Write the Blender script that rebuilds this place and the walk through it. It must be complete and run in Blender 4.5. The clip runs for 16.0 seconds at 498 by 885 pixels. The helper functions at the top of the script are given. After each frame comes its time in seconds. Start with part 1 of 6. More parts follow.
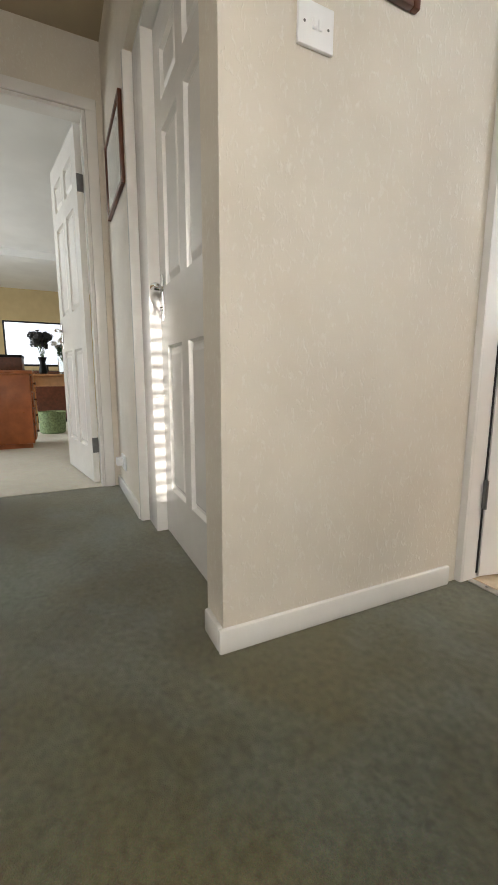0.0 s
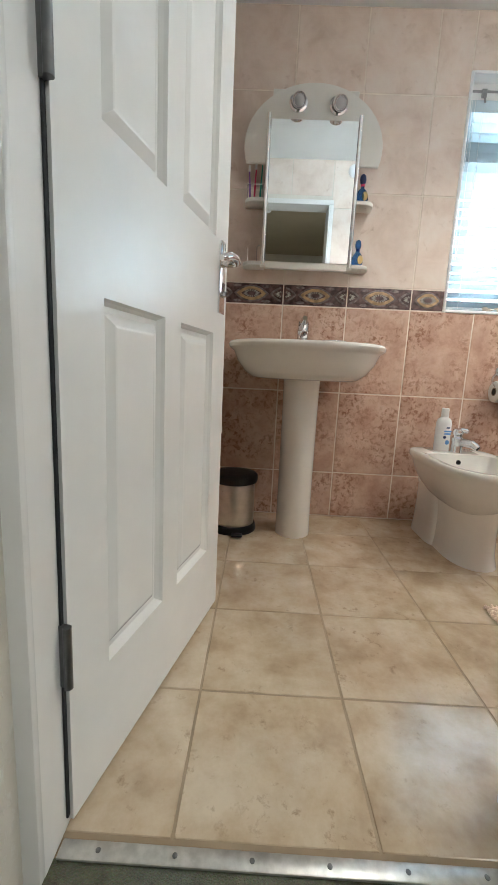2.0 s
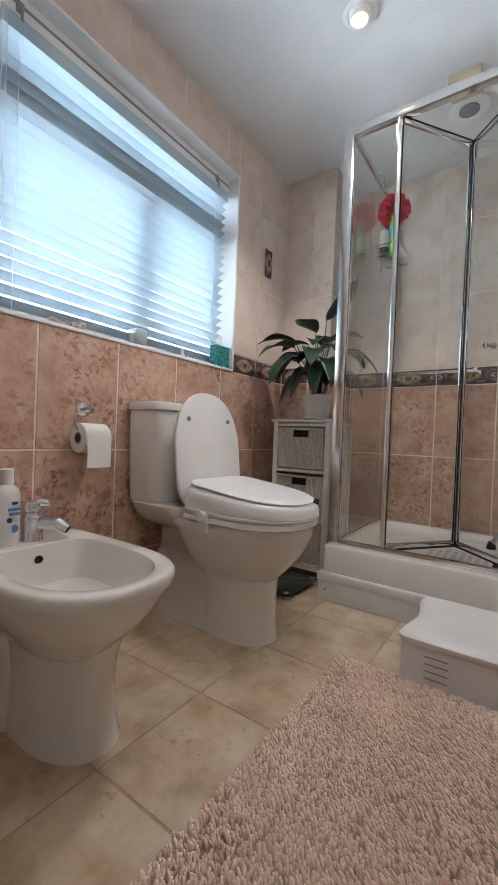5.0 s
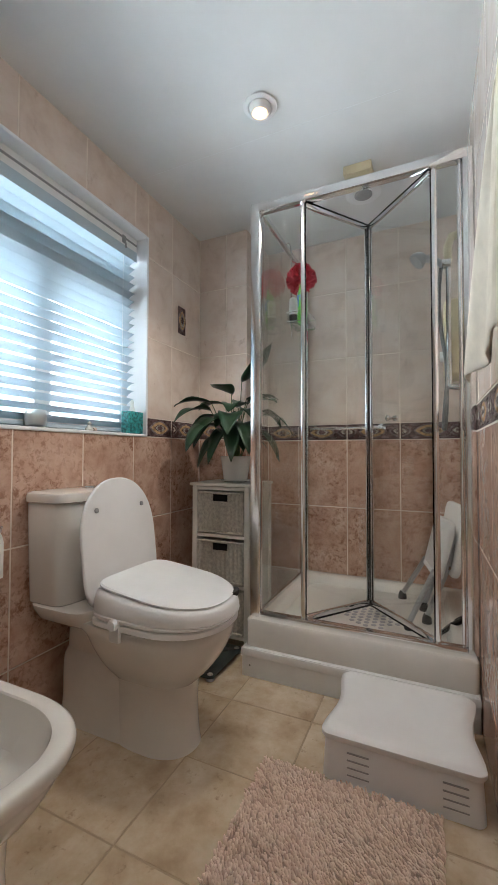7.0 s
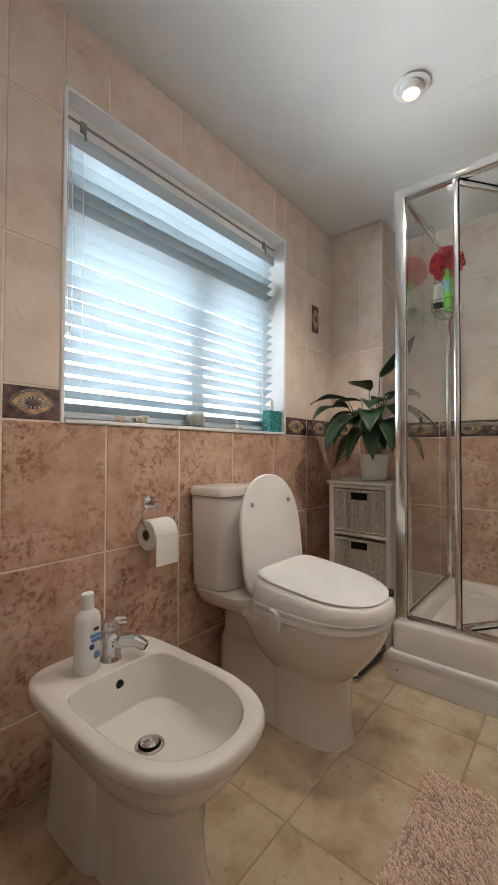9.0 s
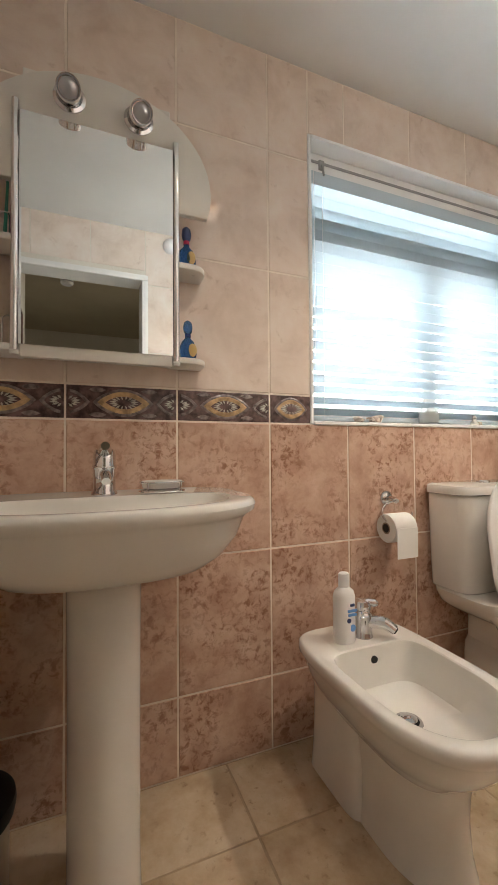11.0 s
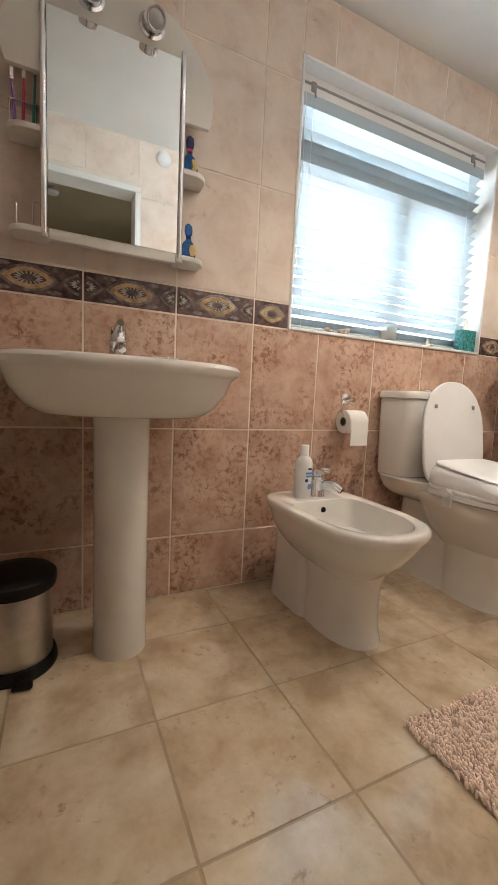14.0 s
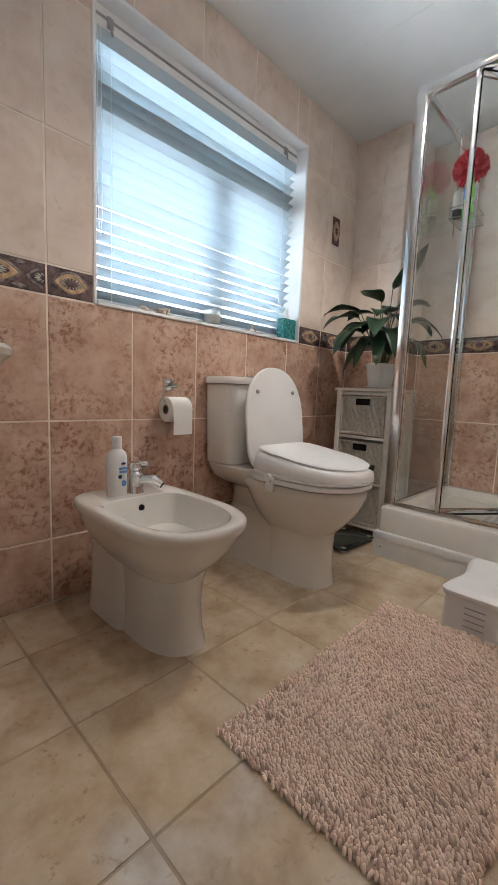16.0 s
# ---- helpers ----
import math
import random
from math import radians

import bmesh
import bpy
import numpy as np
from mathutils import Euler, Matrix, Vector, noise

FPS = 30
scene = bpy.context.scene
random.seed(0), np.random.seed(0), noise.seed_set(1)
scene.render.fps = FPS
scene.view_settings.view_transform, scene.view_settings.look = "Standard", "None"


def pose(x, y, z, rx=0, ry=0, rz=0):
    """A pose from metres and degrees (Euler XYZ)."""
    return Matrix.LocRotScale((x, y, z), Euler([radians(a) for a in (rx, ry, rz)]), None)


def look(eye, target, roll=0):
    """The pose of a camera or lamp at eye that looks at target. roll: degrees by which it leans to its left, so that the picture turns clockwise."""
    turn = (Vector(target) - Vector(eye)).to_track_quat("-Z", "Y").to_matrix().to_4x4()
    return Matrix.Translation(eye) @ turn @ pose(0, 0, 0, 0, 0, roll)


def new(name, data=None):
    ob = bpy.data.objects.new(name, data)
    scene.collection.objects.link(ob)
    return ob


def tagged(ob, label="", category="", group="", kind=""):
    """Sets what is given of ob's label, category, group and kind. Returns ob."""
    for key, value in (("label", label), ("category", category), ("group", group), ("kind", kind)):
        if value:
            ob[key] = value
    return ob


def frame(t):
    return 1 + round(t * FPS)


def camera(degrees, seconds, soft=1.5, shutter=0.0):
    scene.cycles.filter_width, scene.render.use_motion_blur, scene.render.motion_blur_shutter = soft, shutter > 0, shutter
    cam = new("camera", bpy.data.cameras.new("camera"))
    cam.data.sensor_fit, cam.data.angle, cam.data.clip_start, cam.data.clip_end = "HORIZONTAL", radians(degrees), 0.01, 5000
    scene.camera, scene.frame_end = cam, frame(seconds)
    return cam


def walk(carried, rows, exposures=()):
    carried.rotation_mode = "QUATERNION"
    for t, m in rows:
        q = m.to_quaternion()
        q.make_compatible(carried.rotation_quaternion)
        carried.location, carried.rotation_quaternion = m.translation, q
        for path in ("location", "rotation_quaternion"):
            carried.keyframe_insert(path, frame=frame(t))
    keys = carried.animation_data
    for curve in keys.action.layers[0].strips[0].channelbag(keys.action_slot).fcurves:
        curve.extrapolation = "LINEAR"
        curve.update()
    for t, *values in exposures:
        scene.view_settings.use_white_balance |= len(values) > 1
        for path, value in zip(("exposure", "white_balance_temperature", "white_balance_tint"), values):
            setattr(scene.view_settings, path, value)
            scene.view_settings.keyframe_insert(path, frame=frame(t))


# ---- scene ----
cam = camera(63.7, 16.0)
EXPOSURES = [(0.0, 1.3, 6500, 10), (0.5, 1.25, 6500, 10), (1.0, 1.2, 6100, 8), (1.5, 1.15, 5950, 6), (2.0, 1.02, 5800, 3), (2.5, 0.88, 5450, 3), (3.0, 0.76, 5450, 3), (4.0, 0.46, 5550, 4), (5.0, 0.24, 5800, 10), (7.5, 0.10, 6050, 8), (9.0, 0.12, 6550, 10), (10.0, 0.30, 6850, 10), (12.5, 0.82, 6850, 11), (14.5, 0.58, 6550, 10), (16.0, 0.27, 6050, 10)]
PATH = [
    (0, (0.354, -0.313, 0.705), (-1.428, 0.538, 0.387), 0.1),
    (0.2, (0.294, -0.282, 0.672), (-1.382, 0.764, 0.363), 0.3),
    (0.5, (0.194, -0.197, 0.656), (-1.283, 1.113, 0.333), -0.9),
    (1, (0.036, -0.059, 0.719), (-0.958, 1.628, 0.31), -1.6),
    (1.5, (-0.177, 0.146, 0.707), (-0.65, 2.046, 0.301), 1.7),
    (2, (-0.229, 0.466, 0.735), (-0.268, 2.437, 0.398), 2.7),
    (2.2, (-0.196, 0.598, 0.722), (-0.066, 2.571, 0.426), 2.8),
    (2.5, (-0.194, 0.79, 0.752), (0.162, 2.735, 0.455), 3.2),
    (2.8, (-0.18, 0.932, 0.757), (0.374, 2.837, 0.509), 3.3),
    (3, (-0.166, 0.996, 0.764), (0.517, 2.862, 0.53), 3.5),
    (3.5, (-0.107, 1.139, 0.726), (0.842, 2.892, 0.562), 3.4),
    (4, (-0.029, 1.237, 0.72), (1.208, 2.807, 0.645), 3.4),
    (4.5, (0.063, 1.277, 0.71), (1.53, 2.637, 0.736), 3.5),
    (5, (0.135, 1.22, 0.728), (1.774, 2.366, 0.704), 2.3),
    (5.2, (0.154, 1.208, 0.701), (1.846, 2.274, 0.703), 1.4),
    (7.3, (0.19, 1.217, 1.01), (2.016, 2.029, 1.082), -0.1),
    (7.5, (0.193, 1.234, 1.006), (2.015, 2.053, 1.107), -0.3),
    (8, (0.19, 1.257, 0.994), (1.97, 2.159, 1.117), -0.5),
    (8.5, (0.143, 1.292, 1.004), (1.821, 2.378, 1.077), -0.2),
    (9, (0.086, 1.337, 0.995), (1.627, 2.612, 1.036), 0.2),
    (9.5, (0.042, 1.345, 0.998), (1.401, 2.812, 1.021), 0.1),
    (10, (-0.022, 1.351, 1.008), (1.124, 2.989, 1.046), -0.4),
    (10.2, (-0.034, 1.353, 0.989), (1.02, 3.051, 1.068), -0.6),
    (12.3, (-0.136, 1.179, 0.977), (0.391, 3.107, 0.89), -0.8),
    (12.5, (-0.142, 1.15, 0.938), (0.418, 3.066, 0.817), -0.1),
    (13, (-0.198, 1.085, 0.845), (0.438, 2.971, 0.643), 1.3),
    (13.5, (-0.228, 1.064, 0.791), (0.519, 2.904, 0.558), 2.2),
    (14, (-0.211, 1.068, 0.788), (0.648, 2.861, 0.568), 2.7),
    (14.5, (-0.158, 1.086, 0.772), (0.862, 2.796, 0.58), 2.7),
    (15, (-0.1, 1.111, 0.762), (1.121, 2.685, 0.577), 2.4),
    (15.5, (-0.041, 1.116, 0.763), (1.323, 2.563, 0.547), 2.4),
    (16, (-0.009, 1.095, 0.779), (1.413, 2.481, 0.54), 2.3),
]
walk(cam, [(t, look(eye, target, roll)) for t, eye, target, roll in PATH], EXPOSURES)

# ---- world and light ----
world = bpy.data.worlds.new("sky")
scene.world = world
world.use_nodes = True
_nt = world.node_tree
_sky = _nt.nodes.new("ShaderNodeTexSky")
_sky.sky_type = 'NISHITA'
_sky.sun_disc = False
_sky.sun_elevation, _sky.sun_rotation = radians(22), radians(99)
_nt.links.new(_sky.outputs["Color"], _nt.nodes["Background"].inputs["Color"])
_nt.nodes["Background"].inputs["Strength"].default_value = 0.12


def area_light(name, m, sx, sy, watts, color):
    d = bpy.data.lights.new(name, 'AREA')
    d.shape, d.size, d.size_y, d.energy, d.color = 'RECTANGLE', sx, sy, watts, color
    ob = new(name, d)
    ob.matrix_basis = m
    return ob


def spot_light(name, at, watts, color, radius=0.026):
    d = bpy.data.lights.new(name, 'SPOT')
    d.energy, d.color, d.spot_size, d.spot_blend, d.shadow_soft_size = watts, color, radians(120), 0.6, radius
    ob = new(name, d)
    ob.matrix_basis = look(at, (at[0] + 0.001, at[1], 0))
    return ob


# daylight at the bathroom and living room windows and an added, unseen hall window
area_light("window_daylight", look((1.255, 2.83, 1.62), (1.255, 1.5, 1.35)), 1.3, 1.1, 44, (0.86, 0.95, 1.0))
area_light("living_room_daylight", look((-5.4, -3.4, 1.5), (-5.4, 0, 1.2)), 3.0, 1.6, 40, (0.93, 0.98, 1.0))
_hall = area_light("hall_daylight", look((1.59, -1.0, 1.5), (-0.5, 0.1, 0.7)), 0.75, 1.2, 8.3, (1.0, 0.955, 0.89))
_hall.data.spread = radians(125)
_sun = bpy.data.lights.new("sun", 'SUN')
_sun.energy, _sun.angle, _sun.color = 2.2, radians(0.5), (1.0, 0.95, 0.88)
new("sun", _sun).matrix_basis = look((0, 0, 0), (-1.0, 0.16, -0.40))
spot_light("downlight_bulb_light", (1.6, 1.81, 2.30), 33, (1.0, 0.89, 0.76))
spot_light("downlight_bulb_light", (0.555, 1.69, 2.30), 13.5, (1.0, 0.89, 0.76))


# ---- materials ----
def nodes_of(name):
    m = bpy.data.materials.new(name)
    m.use_nodes = True
    return m, m.node_tree, m.node_tree.nodes["Principled BSDF"]


def ramp_node(nt, stops):
    r = nt.nodes.new("ShaderNodeValToRGB")
    while len(r.color_ramp.elements) < len(stops):
        r.color_ramp.elements.new(0.5)
    for e, (p, c) in zip(r.color_ramp.elements, stops):
        e.position, e.color = p, (*c, 1)
    return r


def noise_node(nt, vec, scale, detail=4, rough=0.55, distort=0.0):
    n = nt.nodes.new("ShaderNodeTexNoise")
    n.inputs["Scale"].default_value, n.inputs["Detail"].default_value = scale, detail
    n.inputs["Roughness"].default_value, n.inputs["Distortion"].default_value = rough, distort
    if vec is not None:
        nt.links.new(vec, n.inputs["Vector"])
    return n


def mix_node(nt, kind, fac, a, b):
    m = nt.nodes.new("ShaderNodeMix")
    m.data_type, m.blend_type = 'RGBA', kind
    for sock, v in ((m.inputs[0], fac), (m.inputs[6], a), (m.inputs[7], b)):
        if hasattr(v, "is_linked"):
            nt.links.new(v, sock)
        elif isinstance(v, tuple):
            sock.default_value = (*v, 1)
        else:
            sock.default_value = v
    return m.outputs[2]


def coords(nt, per_object=True):
    """Object coordinates, shifted for each object by its own random number."""
    tc = nt.nodes.new("ShaderNodeTexCoord")
    if not per_object:
        return tc.outputs["Object"]
    info = nt.nodes.new("ShaderNodeObjectInfo")
    mul = nt.nodes.new("ShaderNodeVectorMath")
    mul.operation = 'SCALE'
    mul.inputs[0].default_value = (37.0, 53.0, 71.0)
    nt.links.new(info.outputs["Random"], mul.inputs["Scale"])
    add = nt.nodes.new("ShaderNodeVectorMath")
    add.operation = 'ADD'
    nt.links.new(tc.outputs["Object"], add.inputs[0])
    nt.links.new(mul.outputs[0], add.inputs[1])
    return add.outputs[0]


def bump_to(nt, bsdf, height, strength, distance):
    b = nt.nodes.new("ShaderNodeBump")
    b.inputs["Strength"].default_value, b.inputs["Distance"].default_value = strength, distance
    nt.links.new(height, b.inputs["Height"])
    nt.links.new(b.outputs["Normal"], bsdf.inputs["Normal"])


def rough_to(nt, bsdf, source, low, high):
    r = nt.nodes.new("ShaderNodeMapRange")
    r.inputs[3].default_value, r.inputs[4].default_value = low, high
    nt.links.new(source, r.inputs[0])
    nt.links.new(r.outputs[0], bsdf.inputs["Roughness"])


def plain(name, color, rough, metal=0.0, vary=0.08, scale=6.0, fine=60.0, bump=0.0, coat=0.0):
    """A surface of one colour with broad and fine variation."""
    m, nt, b = nodes_of(name)
    v = coords(nt)
    n1, n2 = noise_node(nt, v, scale), noise_node(nt, v, fine, 3)
    dark = tuple(c * (1 - vary) for c in color)
    light = tuple(min(1, c * (1 + vary * 0.6)) for c in color)
    r = ramp_node(nt, [(0.35, dark), (0.65, light)])
    nt.links.new(n1.outputs["Fac"], r.inputs["Fac"])
    nt.links.new(r.outputs["Color"], b.inputs["Base Color"])
    rough_to(nt, b, n2.outputs["Fac"], max(0.02, rough - 0.06), min(1, rough + 0.06))
    b.inputs["Metallic"].default_value = metal
    b.inputs["Coat Weight"].default_value = coat
    if bump:
        bump_to(nt, b, n2.outputs["Fac"], bump, 0.002)
    return m


def tile_material(name, stops, flecks, fleck_pos, rough, scale, fleck_scale, swirl=0.6):
    m, nt, b = nodes_of(name)
    v = coords(nt)
    cloud = noise_node(nt, v, scale, 6, 0.62, swirl)
    r = ramp_node(nt, stops)
    nt.links.new(cloud.outputs["Fac"], r.inputs["Fac"])
    fl = noise_node(nt, v, fleck_scale, 6, 0.68, swirl * 1.5)
    fr = ramp_node(nt, [(fleck_pos, (0, 0, 0)), (fleck_pos + 0.13, (1, 1, 1))])
    nt.links.new(fl.outputs["Fac"], fr.inputs["Fac"])
    # flecks gather where a broad noise allows them
    br = noise_node(nt, v, scale * 0.6, 2)
    br2 = ramp_node(nt, [(0.38, (0.12, 0.12, 0.12)), (0.6, (0.85, 0.85, 0.85))])
    nt.links.new(br.outputs["Fac"], br2.inputs["Fac"])
    fac = mix_node(nt, 'MULTIPLY', 1.0, fr.outputs["Color"], br2.outputs["Color"])
    col = mix_node(nt, 'MIX', fac, r.outputs["Color"], flecks)
    nt.links.new(col, b.inputs["Base Color"])
    rough_to(nt, b, fl.outputs["Fac"], rough * 0.8, rough * 1.3)
    n3 = noise_node(nt, v, 14, 2)
    bump_to(nt, b, n3.outputs["Fac"], 0.12, 0.003)
    return m


M_TILE_LOW = tile_material("pink_marbled_tile", [(0.28, (0.45, 0.275, 0.205)), (0.5, (0.60, 0.40, 0.305)), (0.72, (0.71, 0.52, 0.425))],
                           (0.27, 0.125, 0.075), 0.485, 0.10, 9, 44, 0.3)
M_TILE_UP = tile_material("cream_marbled_tile", [(0.28, (0.66, 0.525, 0.44)), (0.5, (0.77, 0.645, 0.56)), (0.72, (0.82, 0.725, 0.65))],
                          (0.54, 0.40, 0.32), 0.60, 0.075, 7, 17, 0.35)
M_TILE_FLOOR = tile_material("beige_stone_tile", [(0.30, (0.43, 0.315, 0.20)), (0.47, (0.57, 0.445, 0.30)), (0.68, (0.71, 0.60, 0.45))],
                             (0.26, 0.17, 0.10), 0.585, 0.14, 7, 34, 0.08)
M_TILE_FLOOR.node_tree.nodes["Principled BSDF"].inputs["Coat Weight"].default_value = 1.0
M_TILE_FLOOR.node_tree.nodes["Principled BSDF"].inputs["Coat Roughness"].default_value = 0.14
M_TILE_FLOOR.node_tree.nodes["Principled BSDF"].inputs["Coat IOR"].default_value = 1.62
M_GROUT = plain("pale_grout", (0.81, 0.71, 0.61), 0.8, vary=0.15)
M_GROUT_FLOOR = plain("floor_grout", (0.38, 0.29, 0.19), 0.85, vary=0.2)
M_BORDER_DARK = plain("border_dark_glaze", (0.135, 0.085, 0.082), 0.2, vary=0.6, scale=42)
M_BORDER_GREY = plain("border_grey_relief", (0.235, 0.185, 0.18), 0.2, vary=0.55, scale=60)
M_BORDER_GOLD = plain("border_gold_relief", (0.52, 0.34, 0.19), 0.22, vary=0.4, scale=50)
M_BORDER_PALE = plain("border_pale_relief", (0.50, 0.46, 0.40), 0.18, vary=0.3, scale=60)
M_CERAMIC = plain("white_ceramic", (0.77, 0.74, 0.69), 0.10, vary=0.03, coat=0.4)
M_PLASTIC = plain("white_plastic", (0.86, 0.86, 0.86), 0.32, vary=0.03)
M_SEAT = plain("satin_seat_plastic", (0.86, 0.855, 0.85), 0.24, vary=0.03)
M_PAINT = plain("white_gloss_paint", (0.82, 0.80, 0.77), 0.24, vary=0.03)
M_CEILING = plain("ceiling_paint", (0.80, 0.80, 0.79), 0.85, vary=0.05, scale=2.0, bump=0.1)
M_HALLCEIL = plain("ochre_ceiling_paint", (0.47, 0.39, 0.27), 0.85, vary=0.06, scale=2.0)
M_REVEAL = plain("white_reveal_plaster", (0.87, 0.88, 0.89), 0.5, vary=0.03)
M_CHROME = plain("polished_chrome", (0.72, 0.72, 0.73), 0.045, 1.0, vary=0.05)
M_ALU = plain("polished_aluminium", (0.80, 0.80, 0.80), 0.14, 1.0, vary=0.06)
M_STEEL = plain("brushed_steel", (0.62, 0.58, 0.53), 0.30, 1.0, vary=0.1, scale=30)
M_STRIP = plain("worn_aluminium", (0.62, 0.61, 0.58), 0.36, 1.0, vary=0.2, scale=40)
M_HINGE = plain("dull_steel", (0.22, 0.22, 0.22), 0.42, 1.0, vary=0.15, scale=30)
M_BLACK = plain("black_plastic", (0.006, 0.006, 0.006), 0.45, vary=0.12)
M_BLACK.node_tree.nodes["Principled BSDF"].inputs["Specular IOR Level"].default_value = 0.22
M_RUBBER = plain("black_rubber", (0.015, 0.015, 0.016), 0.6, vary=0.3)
M_DARKGAP = plain("dark_shadow_gap", (0.03, 0.028, 0.026), 0.9)
M_BOARD = plain("cream_laminate", (0.74, 0.72, 0.67), 0.3, vary=0.03)
M_TOWEL = plain("cream_towel_cloth", (0.74, 0.68, 0.57), 0.95, vary=0.08, scale=25, fine=420, bump=0.8)
M_PAPER = plain("toilet_paper", (0.86, 0.85, 0.82), 0.95, vary=0.03, fine=300, bump=0.3)
M_CARD = plain("card_tube", (0.33, 0.27, 0.2), 0.9)
M_RUG = plain("shade_darkened_pink_cotton", (0.45, 0.32, 0.255), 0.95, vary=0.22, scale=18, fine=300, bump=0.5)
M_LEAF = plain("dark_green_leaf", (0.020, 0.055, 0.022), 0.32, vary=0.35, scale=14)
M_STEM = plain("green_stem", (0.07, 0.12, 0.04), 0.5, vary=0.25)
M_POT = plain("white_glazed_pot", (0.84, 0.84, 0.81), 0.22, vary=0.05)
M_SOIL = plain("potting_soil", (0.03, 0.022, 0.015), 0.95, vary=0.4, scale=40)
M_CREAM_WOOD = plain("cream_painted_wood", (0.72, 0.69, 0.62), 0.42, vary=0.06)
M_WICKER = plain("pale_wicker", (0.56, 0.52, 0.44), 0.7, vary=0.22, scale=70)
M_RED = plain("red_net", (0.62, 0.01, 0.03), 0.6, vary=0.25)
M_GREEN = plain("lime_green_plastic", (0.14, 0.56, 0.05), 0.3, vary=0.08)
M_BLUE = plain("dark_blue_plastic", (0.01, 0.03, 0.16), 0.2, vary=0.2)
M_BLUELABEL = plain("pale_blue_print", (0.13, 0.30, 0.62), 0.4)
M_DARKLABEL = plain("dark_print", (0.03, 0.05, 0.14), 0.4)
M_PALEGOLD = plain("pale_gold_label", (0.62, 0.43, 0.17), 0.35)
M_TEAL = plain("teal_patterned_card", (0.05, 0.30, 0.31), 0.5, vary=0.7, scale=75)
M_PINK = plain("pink_plastic", (0.62, 0.03, 0.12), 0.3)
M_PURPLE = plain("purple_plastic", (0.24, 0.1, 0.4), 0.3)
M_MINT = plain("green_brush_plastic", (0.03, 0.3, 0.2), 0.3)
M_SHELL = plain("seashell", (0.60, 0.5, 0.42), 0.5, vary=0.25, scale=60)
M_IVORY = plain("ivory_plastic", (0.66, 0.58, 0.38), 0.4, vary=0.06)
M_GREYMETAL = plain("grey_tube_metal", (0.5, 0.51, 0.53), 0.3, 0.9)
M_GREYPLASTIC = plain("grey_plastic", (0.33, 0.33, 0.34), 0.45)
M_ORANGEWOOD = plain("orange_varnished_wood", (0.36, 0.105, 0.03), 0.3, vary=0.22, scale=9)
M_LIGHTWOOD = plain("light_varnished_wood", (0.48, 0.25, 0.1), 0.35, vary=0.2, scale=9)
M_DARKWOOD = plain("dark_red_wood", (0.11, 0.035, 0.018), 0.3, vary=0.25, scale=25)
M_DARKFAB = plain("dark_shade_fabric", (0.12, 0.06, 0.04), 0.8)
M_BASKET = plain("green_woven_basket", (0.24, 0.32, 0.16), 0.85, vary=0.4, scale=45)
M_PICTURE = plain("faded_print", (0.62, 0.6, 0.55), 0.5, vary=0.4, scale=14)
M_MOUNT = plain("pale_mount_card", (0.8, 0.79, 0.75), 0.7)
M_YELLOWWALL = plain("ochre_wall_paint", (0.50, 0.39, 0.21), 0.8, vary=0.05)
M_LRWALL = plain("ivory_wall_paint", (0.74, 0.71, 0.64), 0.8, vary=0.05)
M_GROUND = plain("dark_tarmac", (0.055, 0.055, 0.052), 0.9, vary=0.25, scale=3.0)
M_FLOWER = plain("white_petals", (0.75, 0.74, 0.66), 0.7)


def carpet_material(name, low, high, scale, soil_shade=(1, 1, 1)):
    m, nt, b = nodes_of(name)
    v = coords(nt, False)
    big, mid, fine = noise_node(nt, v, 1.6, 2), noise_node(nt, v, scale, 5, 0.7), noise_node(nt, v, 380, 3)
    r = ramp_node(nt, [(0.36, low), (0.62, high)])
    f = mix_node(nt, 'MIX', 0.6, big.outputs["Fac"], mid.outputs["Fac"])
    nt.links.new(f, r.inputs["Fac"])
    # trodden-in soil and soft shade, both coloured in as broad uneven patches
    soil = noise_node(nt, v, 1.1, 5, 0.62, 0.4)
    sr = ramp_node(nt, [(0.36, (0, 0, 0)), (0.53, (0.95, 0.95, 0.95))])
    nt.links.new(soil.outputs["Fac"], sr.inputs["Fac"])
    worn = mix_node(nt, 'MULTIPLY', sr.outputs["Color"], r.outputs["Color"], soil_shade)
    col = mix_node(nt, 'OVERLAY', 0.5, worn, fine.outputs["Color"])
    nt.links.new(col, b.inputs["Base Color"])
    b.inputs["Roughness"].default_value = 1.0
    b.inputs["Sheen Weight"].default_value = 0.25
    bump_to(nt, b, fine.outputs["Fac"], 0.7, 0.004)
    return m


M_CARPET = carpet_material("grey_green_carpet", (0.088, 0.102, 0.080), (0.205, 0.230, 0.185), 48, (0.76, 0.62, 0.38))
M_CREAMCARPET = carpet_material("cream_carpet", (0.52, 0.47, 0.37), (0.62, 0.57, 0.46), 14)


